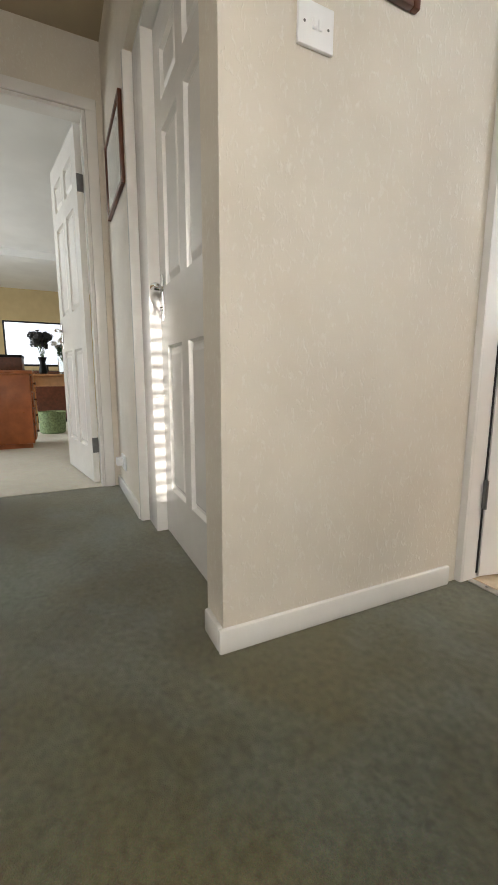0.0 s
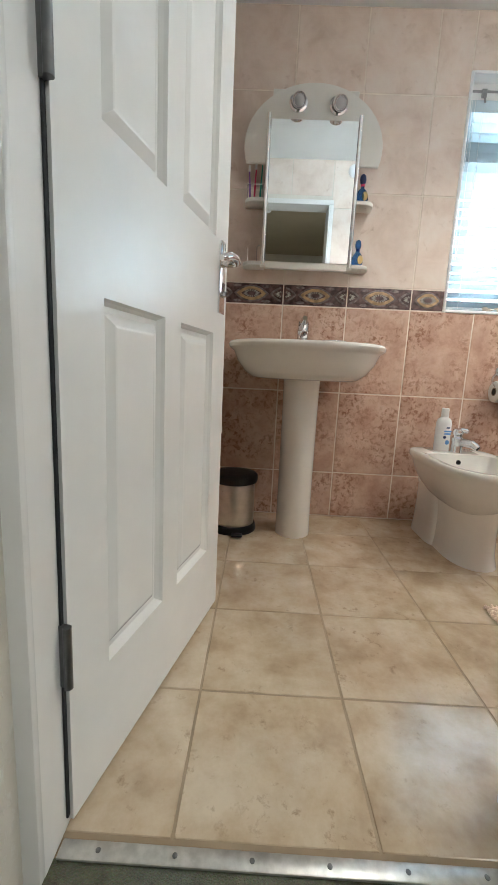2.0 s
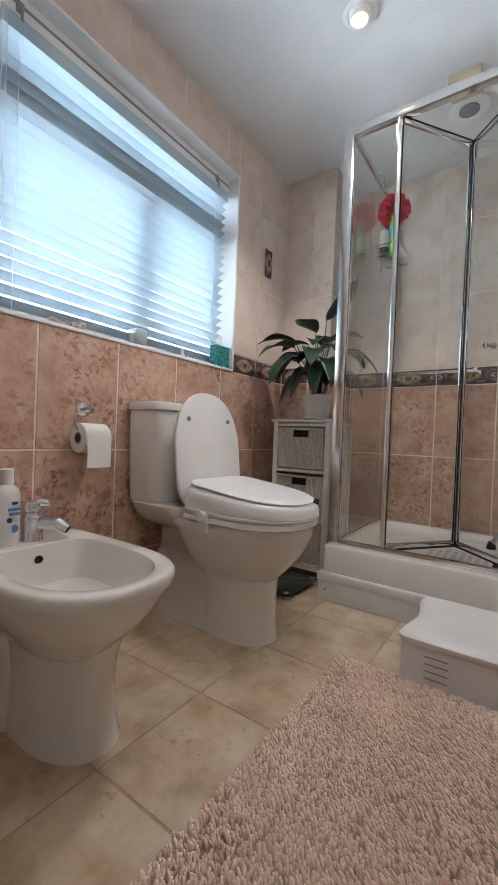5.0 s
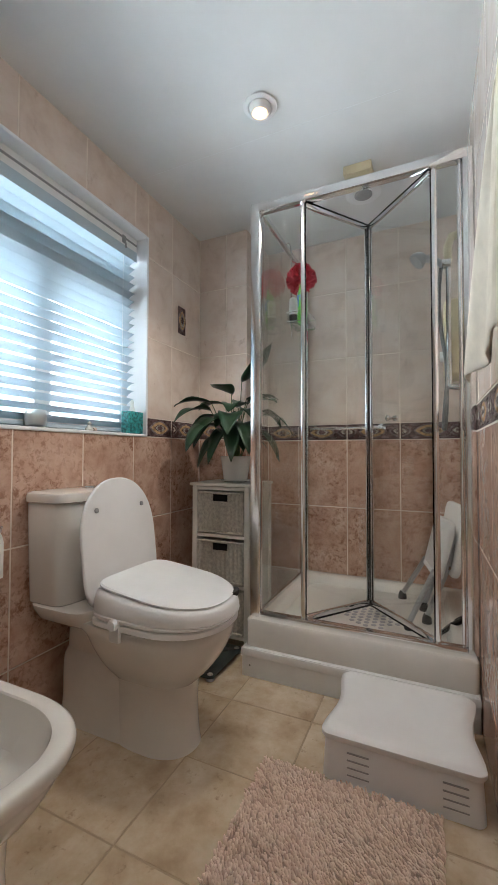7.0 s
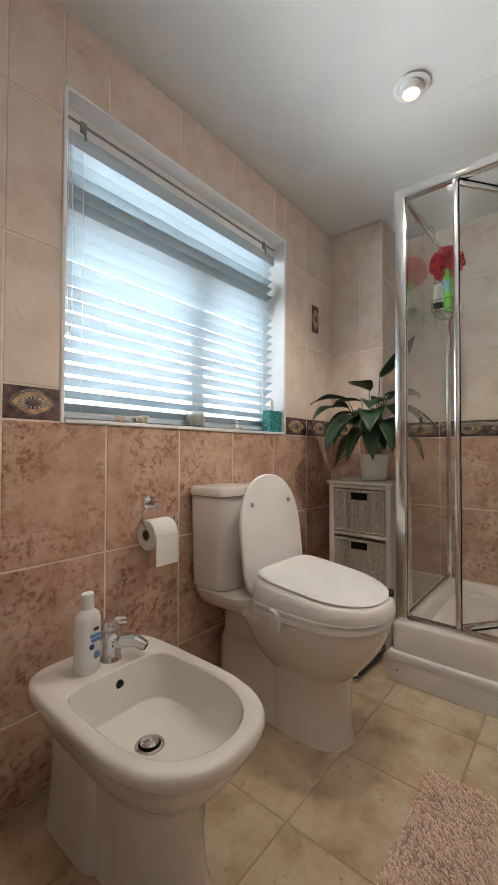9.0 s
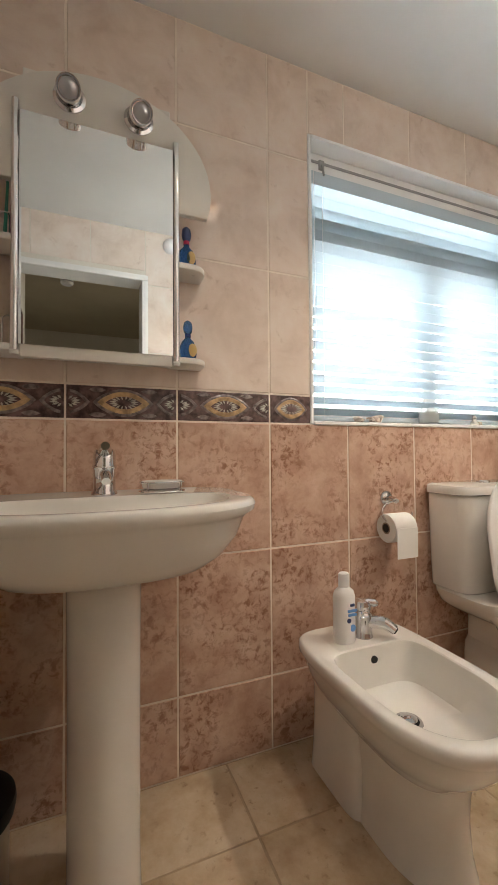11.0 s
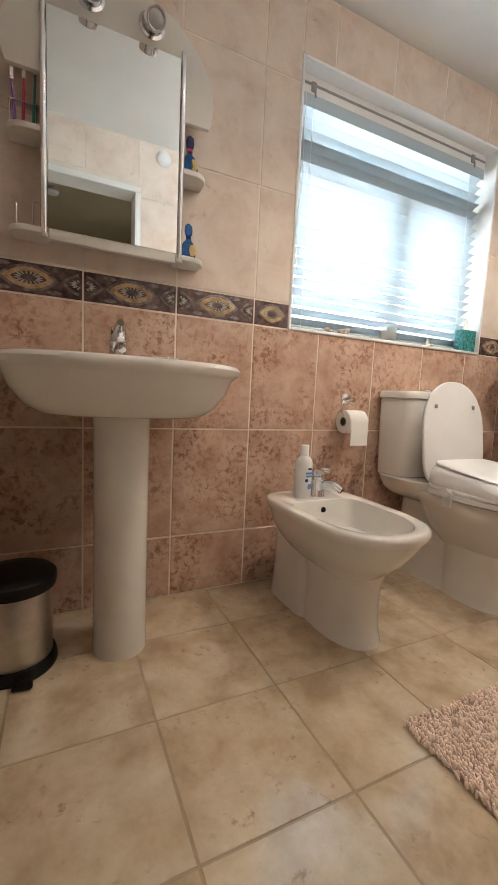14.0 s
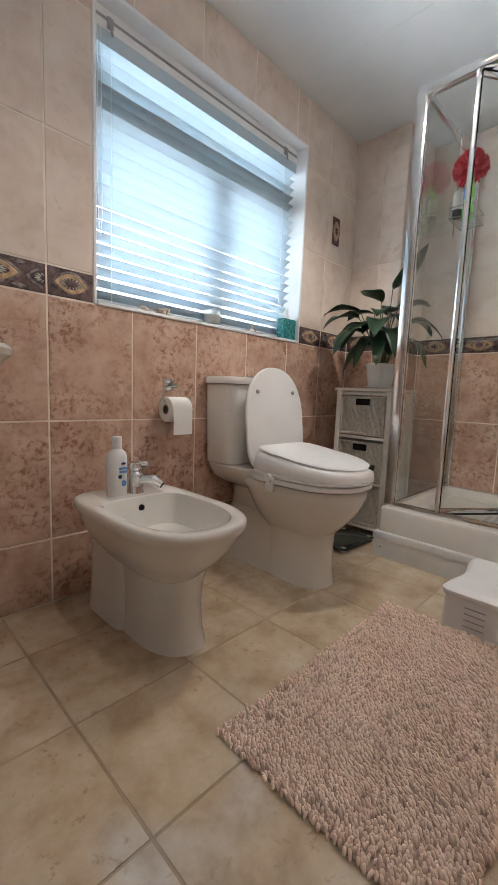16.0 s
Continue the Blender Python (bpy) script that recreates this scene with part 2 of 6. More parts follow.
def wallpaper_material():
    """Blown vinyl paper: short upright ridges on a cream ground."""
    m, nt, b = nodes_of("cream_blown_wallpaper")
    v = coords(nt, False)
    mp = nt.nodes.new("ShaderNodeMapping")
    mp.inputs["Scale"].default_value = (1, 1, 0.5)
    nt.links.new(v, mp.inputs["Vector"])
    n1 = noise_node(nt, mp.outputs[0], 78, 3, 0.55, 1.0)
    n2 = noise_node(nt, v, 3.0, 3)
    ridge = ramp_node(nt, [(0.55, (0, 0, 0)), (0.72, (1, 1, 1))])
    nt.links.new(n1.outputs["Fac"], ridge.inputs["Fac"])
    r = ramp_node(nt, [(0.35, (0.66, 0.60, 0.515)), (0.65, (0.72, 0.66, 0.57))])
    nt.links.new(n2.outputs["Fac"], r.inputs["Fac"])
    col = mix_node(nt, 'MIX', mix_node(nt, 'MULTIPLY', 1.0, ridge.outputs["Color"], (0.5, 0.5, 0.5)), r.outputs["Color"], (0.80, 0.77, 0.71))
    nt.links.new(col, b.inputs["Base Color"])
    b.inputs["Roughness"].default_value = 0.55
    bump_to(nt, b, ridge.outputs["Color"], 0.5, 0.0022)
    return m


M_WALLPAPER = wallpaper_material()


def glass_material(name, rough=0.0, tint=(0.97, 0.99, 0.985)):
    m, nt, b = nodes_of(name)
    b.inputs["Base Color"].default_value = (*tint, 1)
    b.inputs["Transmission Weight"].default_value = 1.0
    b.inputs["Roughness"].default_value = rough
    b.inputs["IOR"].default_value = 1.45
    return m


M_GLASS = glass_material("clear_glass", 0.0, (0.945, 0.97, 0.955))
M_BLUEGLASS = glass_material("blue_glass", 0.02, (0.05, 0.20, 0.60))
M_FROST = glass_material("frosted_glass", 0.35)

m_, nt_, b_ = nodes_of("mirror_silver")
b_.inputs["Base Color"].default_value = (0.86, 0.88, 0.87, 1)
b_.inputs["Metallic"].default_value, b_.inputs["Roughness"].default_value = 1.0, 0.015
M_MIRROR = m_

# translucent aluminium-white slat
m_, nt_, b_ = nodes_of("blind_slat_paint")
b_.inputs["Base Color"].default_value = (0.53, 0.60, 0.65, 1)
b_.inputs["Roughness"].default_value = 0.4
_tr = nt_.nodes.new("ShaderNodeBsdfTranslucent")
_tr.inputs["Color"].default_value = (0.62, 0.84, 0.92, 1)
_mx = nt_.nodes.new("ShaderNodeMixShader")
_mx.inputs[0].default_value = 0.085
nt_.links.new(b_.outputs[0], _mx.inputs[1])
nt_.links.new(_tr.outputs[0], _mx.inputs[2])
nt_.links.new(_mx.outputs[0], nt_.nodes["Material Output"].inputs[0])
M_SLAT = m_


def glow_material(name, color, strength):
    m, nt, b = nodes_of(name)
    b.inputs["Emission Color"].default_value = (*color, 1)
    b.inputs["Emission Strength"].default_value = strength
    return m


M_BULB = glow_material("lit_bulb", (1.0, 0.52, 0.22), 5.0)
M_SCREEN = glow_material("lit_screen", (0.72, 0.80, 0.95), 0.32)


# ---- geometry helpers ----
def world_of(ob):
    return world_of(ob.parent) @ ob.matrix_parent_inverse @ ob.matrix_basis if ob.parent else ob.matrix_basis.copy()


def part(name, bm, material, parent=None, label="", smooth=True, m=None):
    """One mesh object out of a bmesh in world coordinates (or in those of m), under a thing or a part."""
    bmesh.ops.recalc_face_normals(bm, faces=bm.faces)
    me = bpy.data.meshes.new(name)
    bm.to_mesh(me)
    bm.free()
    for mat in (material if isinstance(material, (list, tuple)) else [material]):
        me.materials.append(mat)
    if smooth:
        me.polygons.foreach_set("use_smooth", [True] * len(me.polygons))
        me.set_sharp_from_angle(angle=radians(38))
    ob = new(name, me)
    if m is not None:
        ob.matrix_basis = m
    if parent is not None:
        ob.parent = parent
        ob.matrix_parent_inverse = world_of(parent).inverted()
    if label:
        ob["label"] = label
    return ob


def thing(name, at, label, category, group="", kind=""):
    e = new(name)
    e.matrix_basis = pose(*at)
    e.empty_display_size = 0.05
    return tagged(e, label, category, group, kind)


def box(x0, y0, z0, x1, y1, z1, r=0.0, seg=2, bm=None):
    b = bmesh.new()
    bmesh.ops.create_cube(b, size=1)
    for v in b.verts:
        v.co = Vector(((x0 + x1) / 2 + v.co.x * (x1 - x0), (y0 + y1) / 2 + v.co.y * (y1 - y0), (z0 + z1) / 2 + v.co.z * (z1 - z0)))
    if r:
        bmesh.ops.bevel(b, geom=b.edges[:], offset=r, segments=seg, profile=0.5, affect='EDGES')
    return add_to(bm, b)


def add_to(bm, b, index=0):
    """Joins bmesh b into bm (frees b), or returns b when bm is None."""
    if bm is None:
        return b
    me = bpy.data.meshes.new("tmp")
    for f in b.faces:
        f.material_index = index or f.material_index
    b.to_mesh(me)
    b.free()
    bm.from_mesh(me)
    bpy.data.meshes.remove(me)
    return bm


def lathe(profile, at=(0, 0, 0), n=32, axis='z', bm=None, sx=1.0, sy=1.0):
    """Spins (radius, height) rows round an upright axis (or along x or y)."""
    b = bmesh.new()
    rings = []
    for r, h in profile:
        ring = []
        for k in range(n):
            a = 2 * math.pi * k / n
            p = (r * math.cos(a) * sx, r * math.sin(a) * sy, h)
            if axis == 'y':
                p = (p[0], -p[2], p[1])
            elif axis == 'x':
                p = (p[2], p[0], p[1])
            ring.append(b.verts.new(Vector(at) + Vector(p)))
        rings.append(ring)
    for r0, r1 in zip(rings, rings[1:]):
        for k in range(n):
            b.faces.new((r0[k], r0[(k + 1) % n], r1[(k + 1) % n], r1[k]))
    b.faces.new(rings[0][::-1])
    b.faces.new(rings[-1])
    bmesh.ops.remove_doubles(b, verts=b.verts, dist=1e-6)
    return add_to(bm, b)


def tube(points, r, n=10, bm=None, closed=False):
    """A round bar along points; r: one radius or one for each point."""
    b = bmesh.new()
    pts = [Vector(p) for p in points]
    rad = r if isinstance(r, (list, tuple)) else [r] * len(pts)
    rings, side = [], None
    for i, p in enumerate(pts):
        a = pts[i - 1] if i or closed else p
        c = pts[(i + 1) % len(pts)] if i + 1 < len(pts) or closed else p
        d = (c - a).normalized()
        if side is None:
            side = d.orthogonal().normalized()
        side = (side - d * side.dot(d)).normalized()
        up = d.cross(side)
        rings.append([b.verts.new(p + (side * math.cos(2 * math.pi * k / n) + up * math.sin(2 * math.pi * k / n)) * rad[i]) for k in range(n)])
    pairs = list(zip(rings, rings[1:])) + ([(rings[-1], rings[0])] if closed else [])
    for r0, r1 in pairs:
        for k in range(n):
            b.faces.new((r0[k], r0[(k + 1) % n], r1[(k + 1) % n], r1[k]))
    if not closed:
        b.faces.new(rings[0][::-1])
        b.faces.new(rings[-1])
    return add_to(bm, b)


def dring(cx, yb, yf, z, hw, back=4.0, front=2.1, n=56, waist=0.45, cap=99.0):
    """A closed outline, square behind (at yb) and round in front (at yf)."""
    yc = yf + (yb - yf) * waist
    out = []
    for k in range(n):
        a = 2 * math.pi * k / n
        c, s = math.cos(a), math.sin(a)
        p = back if s > 0 else front
        x = hw * math.copysign(abs(c) ** (2 / p), c)
        y = yc + ((yb - yc) if s > 0 else (yc - yf)) * math.copysign(abs(s) ** (2 / p), s)
        out.append(Vector((cx + x, y, z)))
    return out


def loft(rings, bm=None, cap_first=True, cap_last=True):
    b = bmesh.new()
    vr = [[b.verts.new(p) for p in ring] for ring in rings]
    n = len(vr[0])
    for r0, r1 in zip(vr, vr[1:]):
        for k in range(n):
            b.faces.new((r0[k], r0[(k + 1) % n], r1[(k + 1) % n], r1[k]))
    if cap_first:
        b.faces.new(vr[0][::-1])
    if cap_last:
        b.faces.new(vr[-1])
    return add_to(bm, b)


def slab(outline, z0, z1, r=0.004, plane='z', bm=None, seg=2):
    """A flat plate of some thickness with eased edges; outline in 2D, plane: the axis of its thickness."""
    b = bmesh.new()

    def at(p, t):
        return {'z': (p[0], p[1], t), 'y': (p[0], t, p[1]), 'x': (t, p[0], p[1])}[plane]
    f = b.faces.new([b.verts.new(at(p, z0)) for p in outline])
    ext = bmesh.ops.extrude_face_region(b, geom=[f])
    d = Vector(at((0, 0), z1 - z0))
    bmesh.ops.translate(b, verts=[v for v in ext["geom"] if isinstance(v, bmesh.types.BMVert)], vec=d)
    if r:
        rim = [e for e in b.edges if len(e.link_faces) == 2 and any(len(g.verts) == len(outline) and len(outline) != 4 for g in e.link_faces)]
        bmesh.ops.bevel(b, geom=rim if rim else b.edges[:], offset=r, segments=seg, profile=0.5, affect='EDGES')
    return add_to(bm, b)


def wall_with_openings(name, axis, at0, at1, u0, u1, z0, z1, openings, material, label):
    """An upright wall with thickness at0..at1 across axis and rectangular openings (ua, ub, za, zb) right through it."""
    us = sorted({u0, u1, *[o[0] for o in openings], *[o[1] for o in openings]})
    zs = sorted({z0, z1, *[o[2] for o in openings], *[o[3] for o in openings]})
    b = bmesh.new()
    made = {}

    def vert(u, z, t):
        key = (round(u, 5), round(z, 5), t)
        if key not in made:
            made[key] = b.verts.new((u, t, z) if axis == 'y' else (t, u, z))
        return made[key]
    solid = {}
    for i in range(len(us) - 1):
        for j in range(len(zs) - 1):
            cu, cz = (us[i] + us[i + 1]) / 2, (zs[j] + zs[j + 1]) / 2
            solid[i, j] = not any(o[0] < cu < o[1] and o[2] < cz < o[3] for o in openings)
    for (i, j), full in solid.items():
        if not full:
            continue
        c = [(us[i], zs[j]), (us[i + 1], zs[j]), (us[i + 1], zs[j + 1]), (us[i], zs[j + 1])]
        for t in (at0, at1):
            b.faces.new([vert(u, z, t) for u, z in c])
        for (di, dj), (a, e) in {(0, -1): (0, 1), (1, 0): (1, 2), (0, 1): (2, 3), (-1, 0): (3, 0)}.items():
            if not solid.get((i + di, j + dj), False):
                b.faces.new([vert(*c[a], at0), vert(*c[e], at0), vert(*c[e], at1), vert(*c[a], at1)])
    return tagged(part(name, b, material, label=label, smooth=False), kind="structure", category="wall")

# ---- the setting ----
NY, WX, SY, EX, CZ = 2.55, -0.53, 1.055, 2.72, 2.36
HZ = 2.58
WIN = (0.655, 1.855, 1.08, 2.125)
T = 0.0016         # height of a wall tile over its joints


def structure(ob, label, category):
    return tagged(ob, label, category, kind="structure")


wall_north = wall_with_openings("wall_north", 'y', NY + T, NY + 0.28, WX - 0.12, EX + 0.12, -0.1, CZ + 0.02, [WIN], M_GROUT, "bathroom wall tiled pink below and cream above")
wall_west = wall_with_openings("wall_west", 'x', WX - 0.11, WX - T, SY - 0.02, NY + T, -0.1, CZ + 0.02, [], M_GROUT, "bathroom wall tiled pink below and cream above")
wall_south = wall_with_openings("wall_south", 'y', 0.93, SY - T, WX - 0.1, EX + 0.12, -0.1, HZ, [(-0.525, 0.255, -0.1, 2.06)], [M_WALLPAPER], "wall between hall and bathroom with a doorway")
wall_east = wall_with_openings("wall_east", 'x', EX + T, EX + 0.12, SY - 0.02, NY + T, -0.1, CZ + 0.02, [], M_GROUT, "tiled back wall of the shower")
structure(part("wall_boxing", box(2.37 + T, 2.22 + T, -0.1, EX + T, NY + T, CZ + 0.02), M_GROUT, smooth=False), "tiled boxed-out corner of the bathroom wall", "wall")
structure(part("ceiling_bathroom", box(WX - 0.1, SY - 0.02, CZ, EX + 0.1, NY + 0.27, CZ + 0.1), M_CEILING, smooth=False), "smooth white painted bathroom ceiling", "ceiling")
bm = box(1.75, 1.3, CZ - 0.0015, 1.7515, 2.5, CZ - 0.0005)
structure(part("ceiling_crack", bm, M_REVEAL, smooth=False), "fine crack in the ceiling paint", "crack")
floor_bathroom = structure(part("floor_bathroom", box(WX - 0.05, 0.95, -0.06, EX + 0.05, NY + 0.02, -0.0016), M_GROUT_FLOOR, smooth=False), "beige stone-look tiled bathroom floor", "floor")
structure(part("floor_hall", box(-2.36, -2.2, -0.06, 1.6, 0.95, 0.0), M_CARPET, smooth=False), "worn grey-green hall carpet", "floor")
structure(part("floor_living_room", box(-9.2, -3.6, -0.06, -2.36, 1.9, 0.004), M_CREAMCARPET, smooth=False), "cream living room carpet", "floor")

# hall walls
wall_hall = wall_with_openings("wall_hall", 'x', -0.64, -0.528, 0.035, 0.93, -0.05, HZ, [], M_WALLPAPER, "cream textured wallpaper on the hall wall")
D2 = (-1.60, -0.644, -0.05, 2.06)
wall_corridor = wall_with_openings("wall_corridor", 'y', 0.035, 0.155, -2.36, -0.64, -0.05, HZ, [D2], M_WALLPAPER, "cream papered corridor wall with a doorway")
D3 = (-0.83, -0.06, -0.05, 2.21)
wall_end = wall_with_openings("wall_corridor_end", 'x', -2.46, -2.36, -3.6, 1.9, -0.05, HZ, [D3], M_WALLPAPER, "end wall of the corridor with a doorway")
wall_with_openings("wall_hall_south", 'y', -2.3, -2.2, -2.36, 1.7, -0.05, HZ, [], M_WALLPAPER, "plain papered hall wall")
# slit added in an unseen wall, sized to narrow the sun beam
SLIT = (-0.455, -0.345, 1.36, 2.30)
wall_with_openings("wall_hall_east", 'x', 1.6, 1.7, -2.2, 0.93, -0.05, HZ, [SLIT, (-1.4, -0.6, 0.85, 2.15)], M_WALLPAPER, "plain unseen hall wall with a window and a slit added for light")
structure(part("ceiling_hall", box(-2.36, -2.3, HZ, 1.7, 0.93, HZ + 0.1), M_HALLCEIL, smooth=False), "ochre painted hall ceiling", "ceiling")
wall_with_openings("wall_side_room", 'y', 0.75, 0.8, -2.36, -0.64, -0.05, HZ, [], M_LRWALL, "plain wall behind the closed door")
# living room shell
wall_with_openings("wall_living_far", 'x', -9.3, -9.2, -3.6, 1.9, -0.05, 2.5, [], M_YELLOWWALL, "ochre far wall of the living room")
wall_with_openings("wall_living_south", 'y', -3.7, -3.6, -9.2, -2.46, -0.05, 2.5, [(-7.2, -3.8, 0.7, 2.2)], M_LRWALL, "ivory living room wall with a wide window")
wall_with_openings("wall_living_north", 'y', 1.9, 2.0, -9.2, -2.46, -0.05, 2.5, [], M_LRWALL, "ivory living room wall")
bm = box(-9.2, -3.6, 2.46, -2.46, 1.9, 2.56)
box(-6.6, -3.6, 2.36, -6.35, 1.9, 2.462, bm=bm)
structure(part("ceiling_living_room", bm, M_CEILING, smooth=False), "white living room ceiling with a dropped beam", "ceiling")
structure(part("ground", box(-60, -60, -0.5, 60, 60, -0.35), M_GROUND, smooth=False), "dark ground outside", "ground")

# skirting
def skirting(name, x0, y0, x1, y1):
    b = box(x0, y0, 0, x1, y1, 0.068, 0.006, 2)
    return structure(part(name, b, M_PAINT), "white gloss-painted skirting board", "skirting board")


skirting("baseboard", -0.529, 0.02, -0.513, 0.868)
skirting("baseboard", -0.635, 0.02, -0.5295, 0.037)
skirting("baseboard", -2.358, 0.02, -1.625, 0.037)
skirting("baseboard", -2.362, -2.2, -2.346, -0.95)


def casing(name, axis, face, out, u0, u1, top, floor=0.0, w=0.065, t=0.018):
    """Door casing round an opening: two uprights and a head that stand proud of the wall by t."""
    a, b_ = sorted((face, face + out * t))
    e = thing(name, (0, 0, 0), "white gloss-painted door architrave", "architrave", kind="structure")
    for nm, ua, ub, za, zb in (("upright", u0 - w, u0, floor, top), ("upright", u1, u1 + w, floor, top), ("head", u0 - w, u1 + w, top, top + w)):
        bm = box(ua, a, za, ub, b_, zb, 0.005, 2) if axis == 'y' else box(a, ua, za, b_, ub, zb, 0.005, 2)
        part(nm, bm, M_PAINT, e)
    return e


def lining(name, axis, a, b_, u0, u1, top, t=0.022):
    """The boards that line a doorway through a wall, with a stop bead."""
    e = thing(name, (0, 0, 0), "white painted door lining with stop bead", "door frame", kind="structure")
    for nm, ua, ub, za, zb in (("jamb", u0, u0 + t, 0, top), ("jamb", u1 - t, u1, 0, top), ("head_lining", u0 + t, u1 - t, top - t, top)):
        part(nm, box(ua, a, za, ub, b_, zb, 0.003, 1) if axis == 'y' else box(a, ua, za, b_, ub, zb, 0.003, 1), M_PAINT, e)
    return e


casing("trim_bathroom_door", 'y', 0.93, -1, -0.503, 0.233, 2.04, w=0.062)
casing("trim_bathroom_door_inside", 'y', SY, 1, -0.503, 0.236, 2.04, w=0.034)
casing("trim_bathroom_door_bead", 'y', SY, 1, -0.4985, 0.2315, 2.0355, w=0.013, t=0.026)
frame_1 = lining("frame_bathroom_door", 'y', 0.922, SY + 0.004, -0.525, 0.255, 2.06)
# black strip added to stand in for shade between jamb and door
part("draught_seal", box(-0.5028, 0.988, 0.022, -0.4992, 0.996, 2.03, 0.001, 1), M_RUBBER, frame_1, "black strip standing in for the shaded hinge gap")
side_frame = thing("frame_side_door", (0, 0, 0), "white painted frame of the recessed corridor door", "door frame", kind="structure")
part("jamb", box(-1.60, 0.068, 0, -1.428, 0.156, 2.06, 0.004, 2), M_PAINT, side_frame)
part("jamb", box(-0.672, 0.10, 0, -0.6445, 0.156, 2.06, 0.003, 1), M_PAINT, side_frame)
part("head_lining", box(-1.428, 0.068, 2.038, -0.672, 0.156, 2.06, 0.003, 1), M_PAINT, side_frame)
part("corner_bead", box(-1.622, 0.026, 0, -1.597, 0.07, 2.06, 0.006, 2), M_PAINT, side_frame)
casing("trim_end_door", 'x', -2.36, 1, D3[0], D3[1], 2.21, w=0.06)
lining("frame_end_door", 'x', -2.464, -2.356, D3[0] - 0.001, D3[1] + 0.001, 2.21)

# threshold strip with screws
th = thing("threshold_strip", (-0.15, 0.96, 0.0), "silver metal threshold strip screwed to the floor", "threshold strip")
part("bar", box(-0.50, 0.946, 0.0006, 0.231, 0.974, 0.006, 0.0028, 2), M_STRIP, th)
for k in range(6):
    part("screw", lathe([(0.004, 0), (0.004, 0.0012), (0.002, 0.0022)], (-0.44 + 0.118 * k, 0.96, 0.0058), 10), M_HINGE, th)


# ---- doors ----
def panel_door(name, w, h, label, m, lever_z=1.045, t=0.036):
    """A six-panel moulded door, hinge edge on the z axis, leaf along +x, thickness along y (0..t)."""
    d = tagged(new(name), label, "door", kind="structure")
    d.matrix_basis = m
    rows = [(0.104 * h, 0.409 * h), (0.527 * h, 0.805 * h), (0.855 * h, 0.94 * h)]
    cols = [(0.15 * w, 0.45 * w), (0.56 * w, 0.86 * w)]
    us = sorted({0.0, w, *[c for p in cols for c in p]})
    zs = sorted({0.0, h, *[c for p in rows for c in p]})
    bm = bmesh.new()
    for side, y in ((-1, 0.0), (1, t)):
        def q(pts):
            bm.faces.new([bm.verts.new(p) for p in pts])
        for i in range(len(us) - 1):
            for j in range(len(zs) - 1):
                a, b_, c, e = us[i], us[i + 1], zs[j], zs[j + 1]
                if (a, b_) in cols and (c, e) in rows:
                    prev = None
                    # moulding: dip, flat channel, raised field
                    for ins, dep in ((0, 0), (0.003, 0.008), (0.008, 0.0165), (0.018, 0.0165), (0.036, 0.005), (0.040, 0.004)):
                        yy = y - side * dep
                        ring = [(a + ins, yy, c + ins), (b_ - ins, yy, c + ins), (b_ - ins, yy, e - ins), (a + ins, yy, e - ins)]
                        if prev:
                            for k in range(4):
                                q([prev[k], prev[(k + 1) % 4], ring[(k + 1) % 4], ring[k]])
                        prev = ring
                    q(prev)
                else:
                    q([(a, y, c), (b_, y, c), (b_, y, e), (a, y, e)])
    for pts in ([(0, 0, 0), (0, t, 0), (0, t, h), (0, 0, h)], [(w, 0, 0), (w, t, 0), (w, t, h), (w, 0, h)],
                [(0, 0, h), (0, t, h), (w, t, h), (w, 0, h)], [(0, 0, 0), (0, t, 0), (w, t, 0), (w, 0, 0)]):
        bm.faces.new([bm.verts.new(p) for p in pts])
    bmesh.ops.remove_doubles(bm, verts=bm.verts, dist=1e-5)
    part("leaf", bm, M_PAINT, d, smooth=False, m=m)
    for side, y in ((-1, -0.001), (1, t + 0.001)):
        hx = w - 0.055
        pl = part("handle_plate", slab([(hx - 0.02, lever_z - 0.13), (hx + 0.02, lever_z - 0.13), (hx + 0.02, lever_z + 0.04), (hx + 0.012, lever_z + 0.055), (hx - 0.012, lever_z + 0.055), (hx - 0.02, lever_z + 0.04)], y, y + side * 0.007, 0.002, 'y'), M_CHROME, d, "chrome lever handle plate", m=m)
        b = lathe([(0.011, 0), (0.011, 0.03), (0.009, 0.034)], (0, 0, 0), 16)
        bmesh.ops.rotate(b, verts=b.verts, matrix=Matrix.Rotation(radians(-90 * side), 3, 'X'))
        bmesh.ops.translate(b, verts=b.verts, vec=(hx, y, lever_z))
        yo = y + side * 0.045
        tube([(hx + 0.004, y + side * 0.03, lever_z), (hx, yo, lever_z + 0.001), (hx - 0.025, yo + side * 0.003, lever_z + 0.004), (hx - 0.06, yo, lever_z + 0.001), (hx - 0.09, yo - side * 0.002, lever_z - 0.009), (hx - 0.105, yo - side * 0.006, lever_z - 0.015)],
             [0.010, 0.011, 0.0105, 0.010, 0.010, 0.007], 12, b)
        part("lever", b, M_CHROME, pl, m=Matrix()).matrix_basis = m
        part("thumb_turn", tube([(hx, y, lever_z - 0.08), (hx, y + side * 0.018, lever_z - 0.08)], 0.008, 12), M_CHROME, pl, m=Matrix()).matrix_basis = m
    return d


def hinge(parent, m, z):
    b = box(-0.004, -0.004, z - 0.05, 0.004, 0.036, z + 0.05, 0.0)
    tube([(-0.002, -0.007, z - 0.05), (-0.002, -0.007, z + 0.05)], 0.0065, 10, b)
    return part("hinge", b, M_HINGE, parent, "dull steel hinge", m=m)

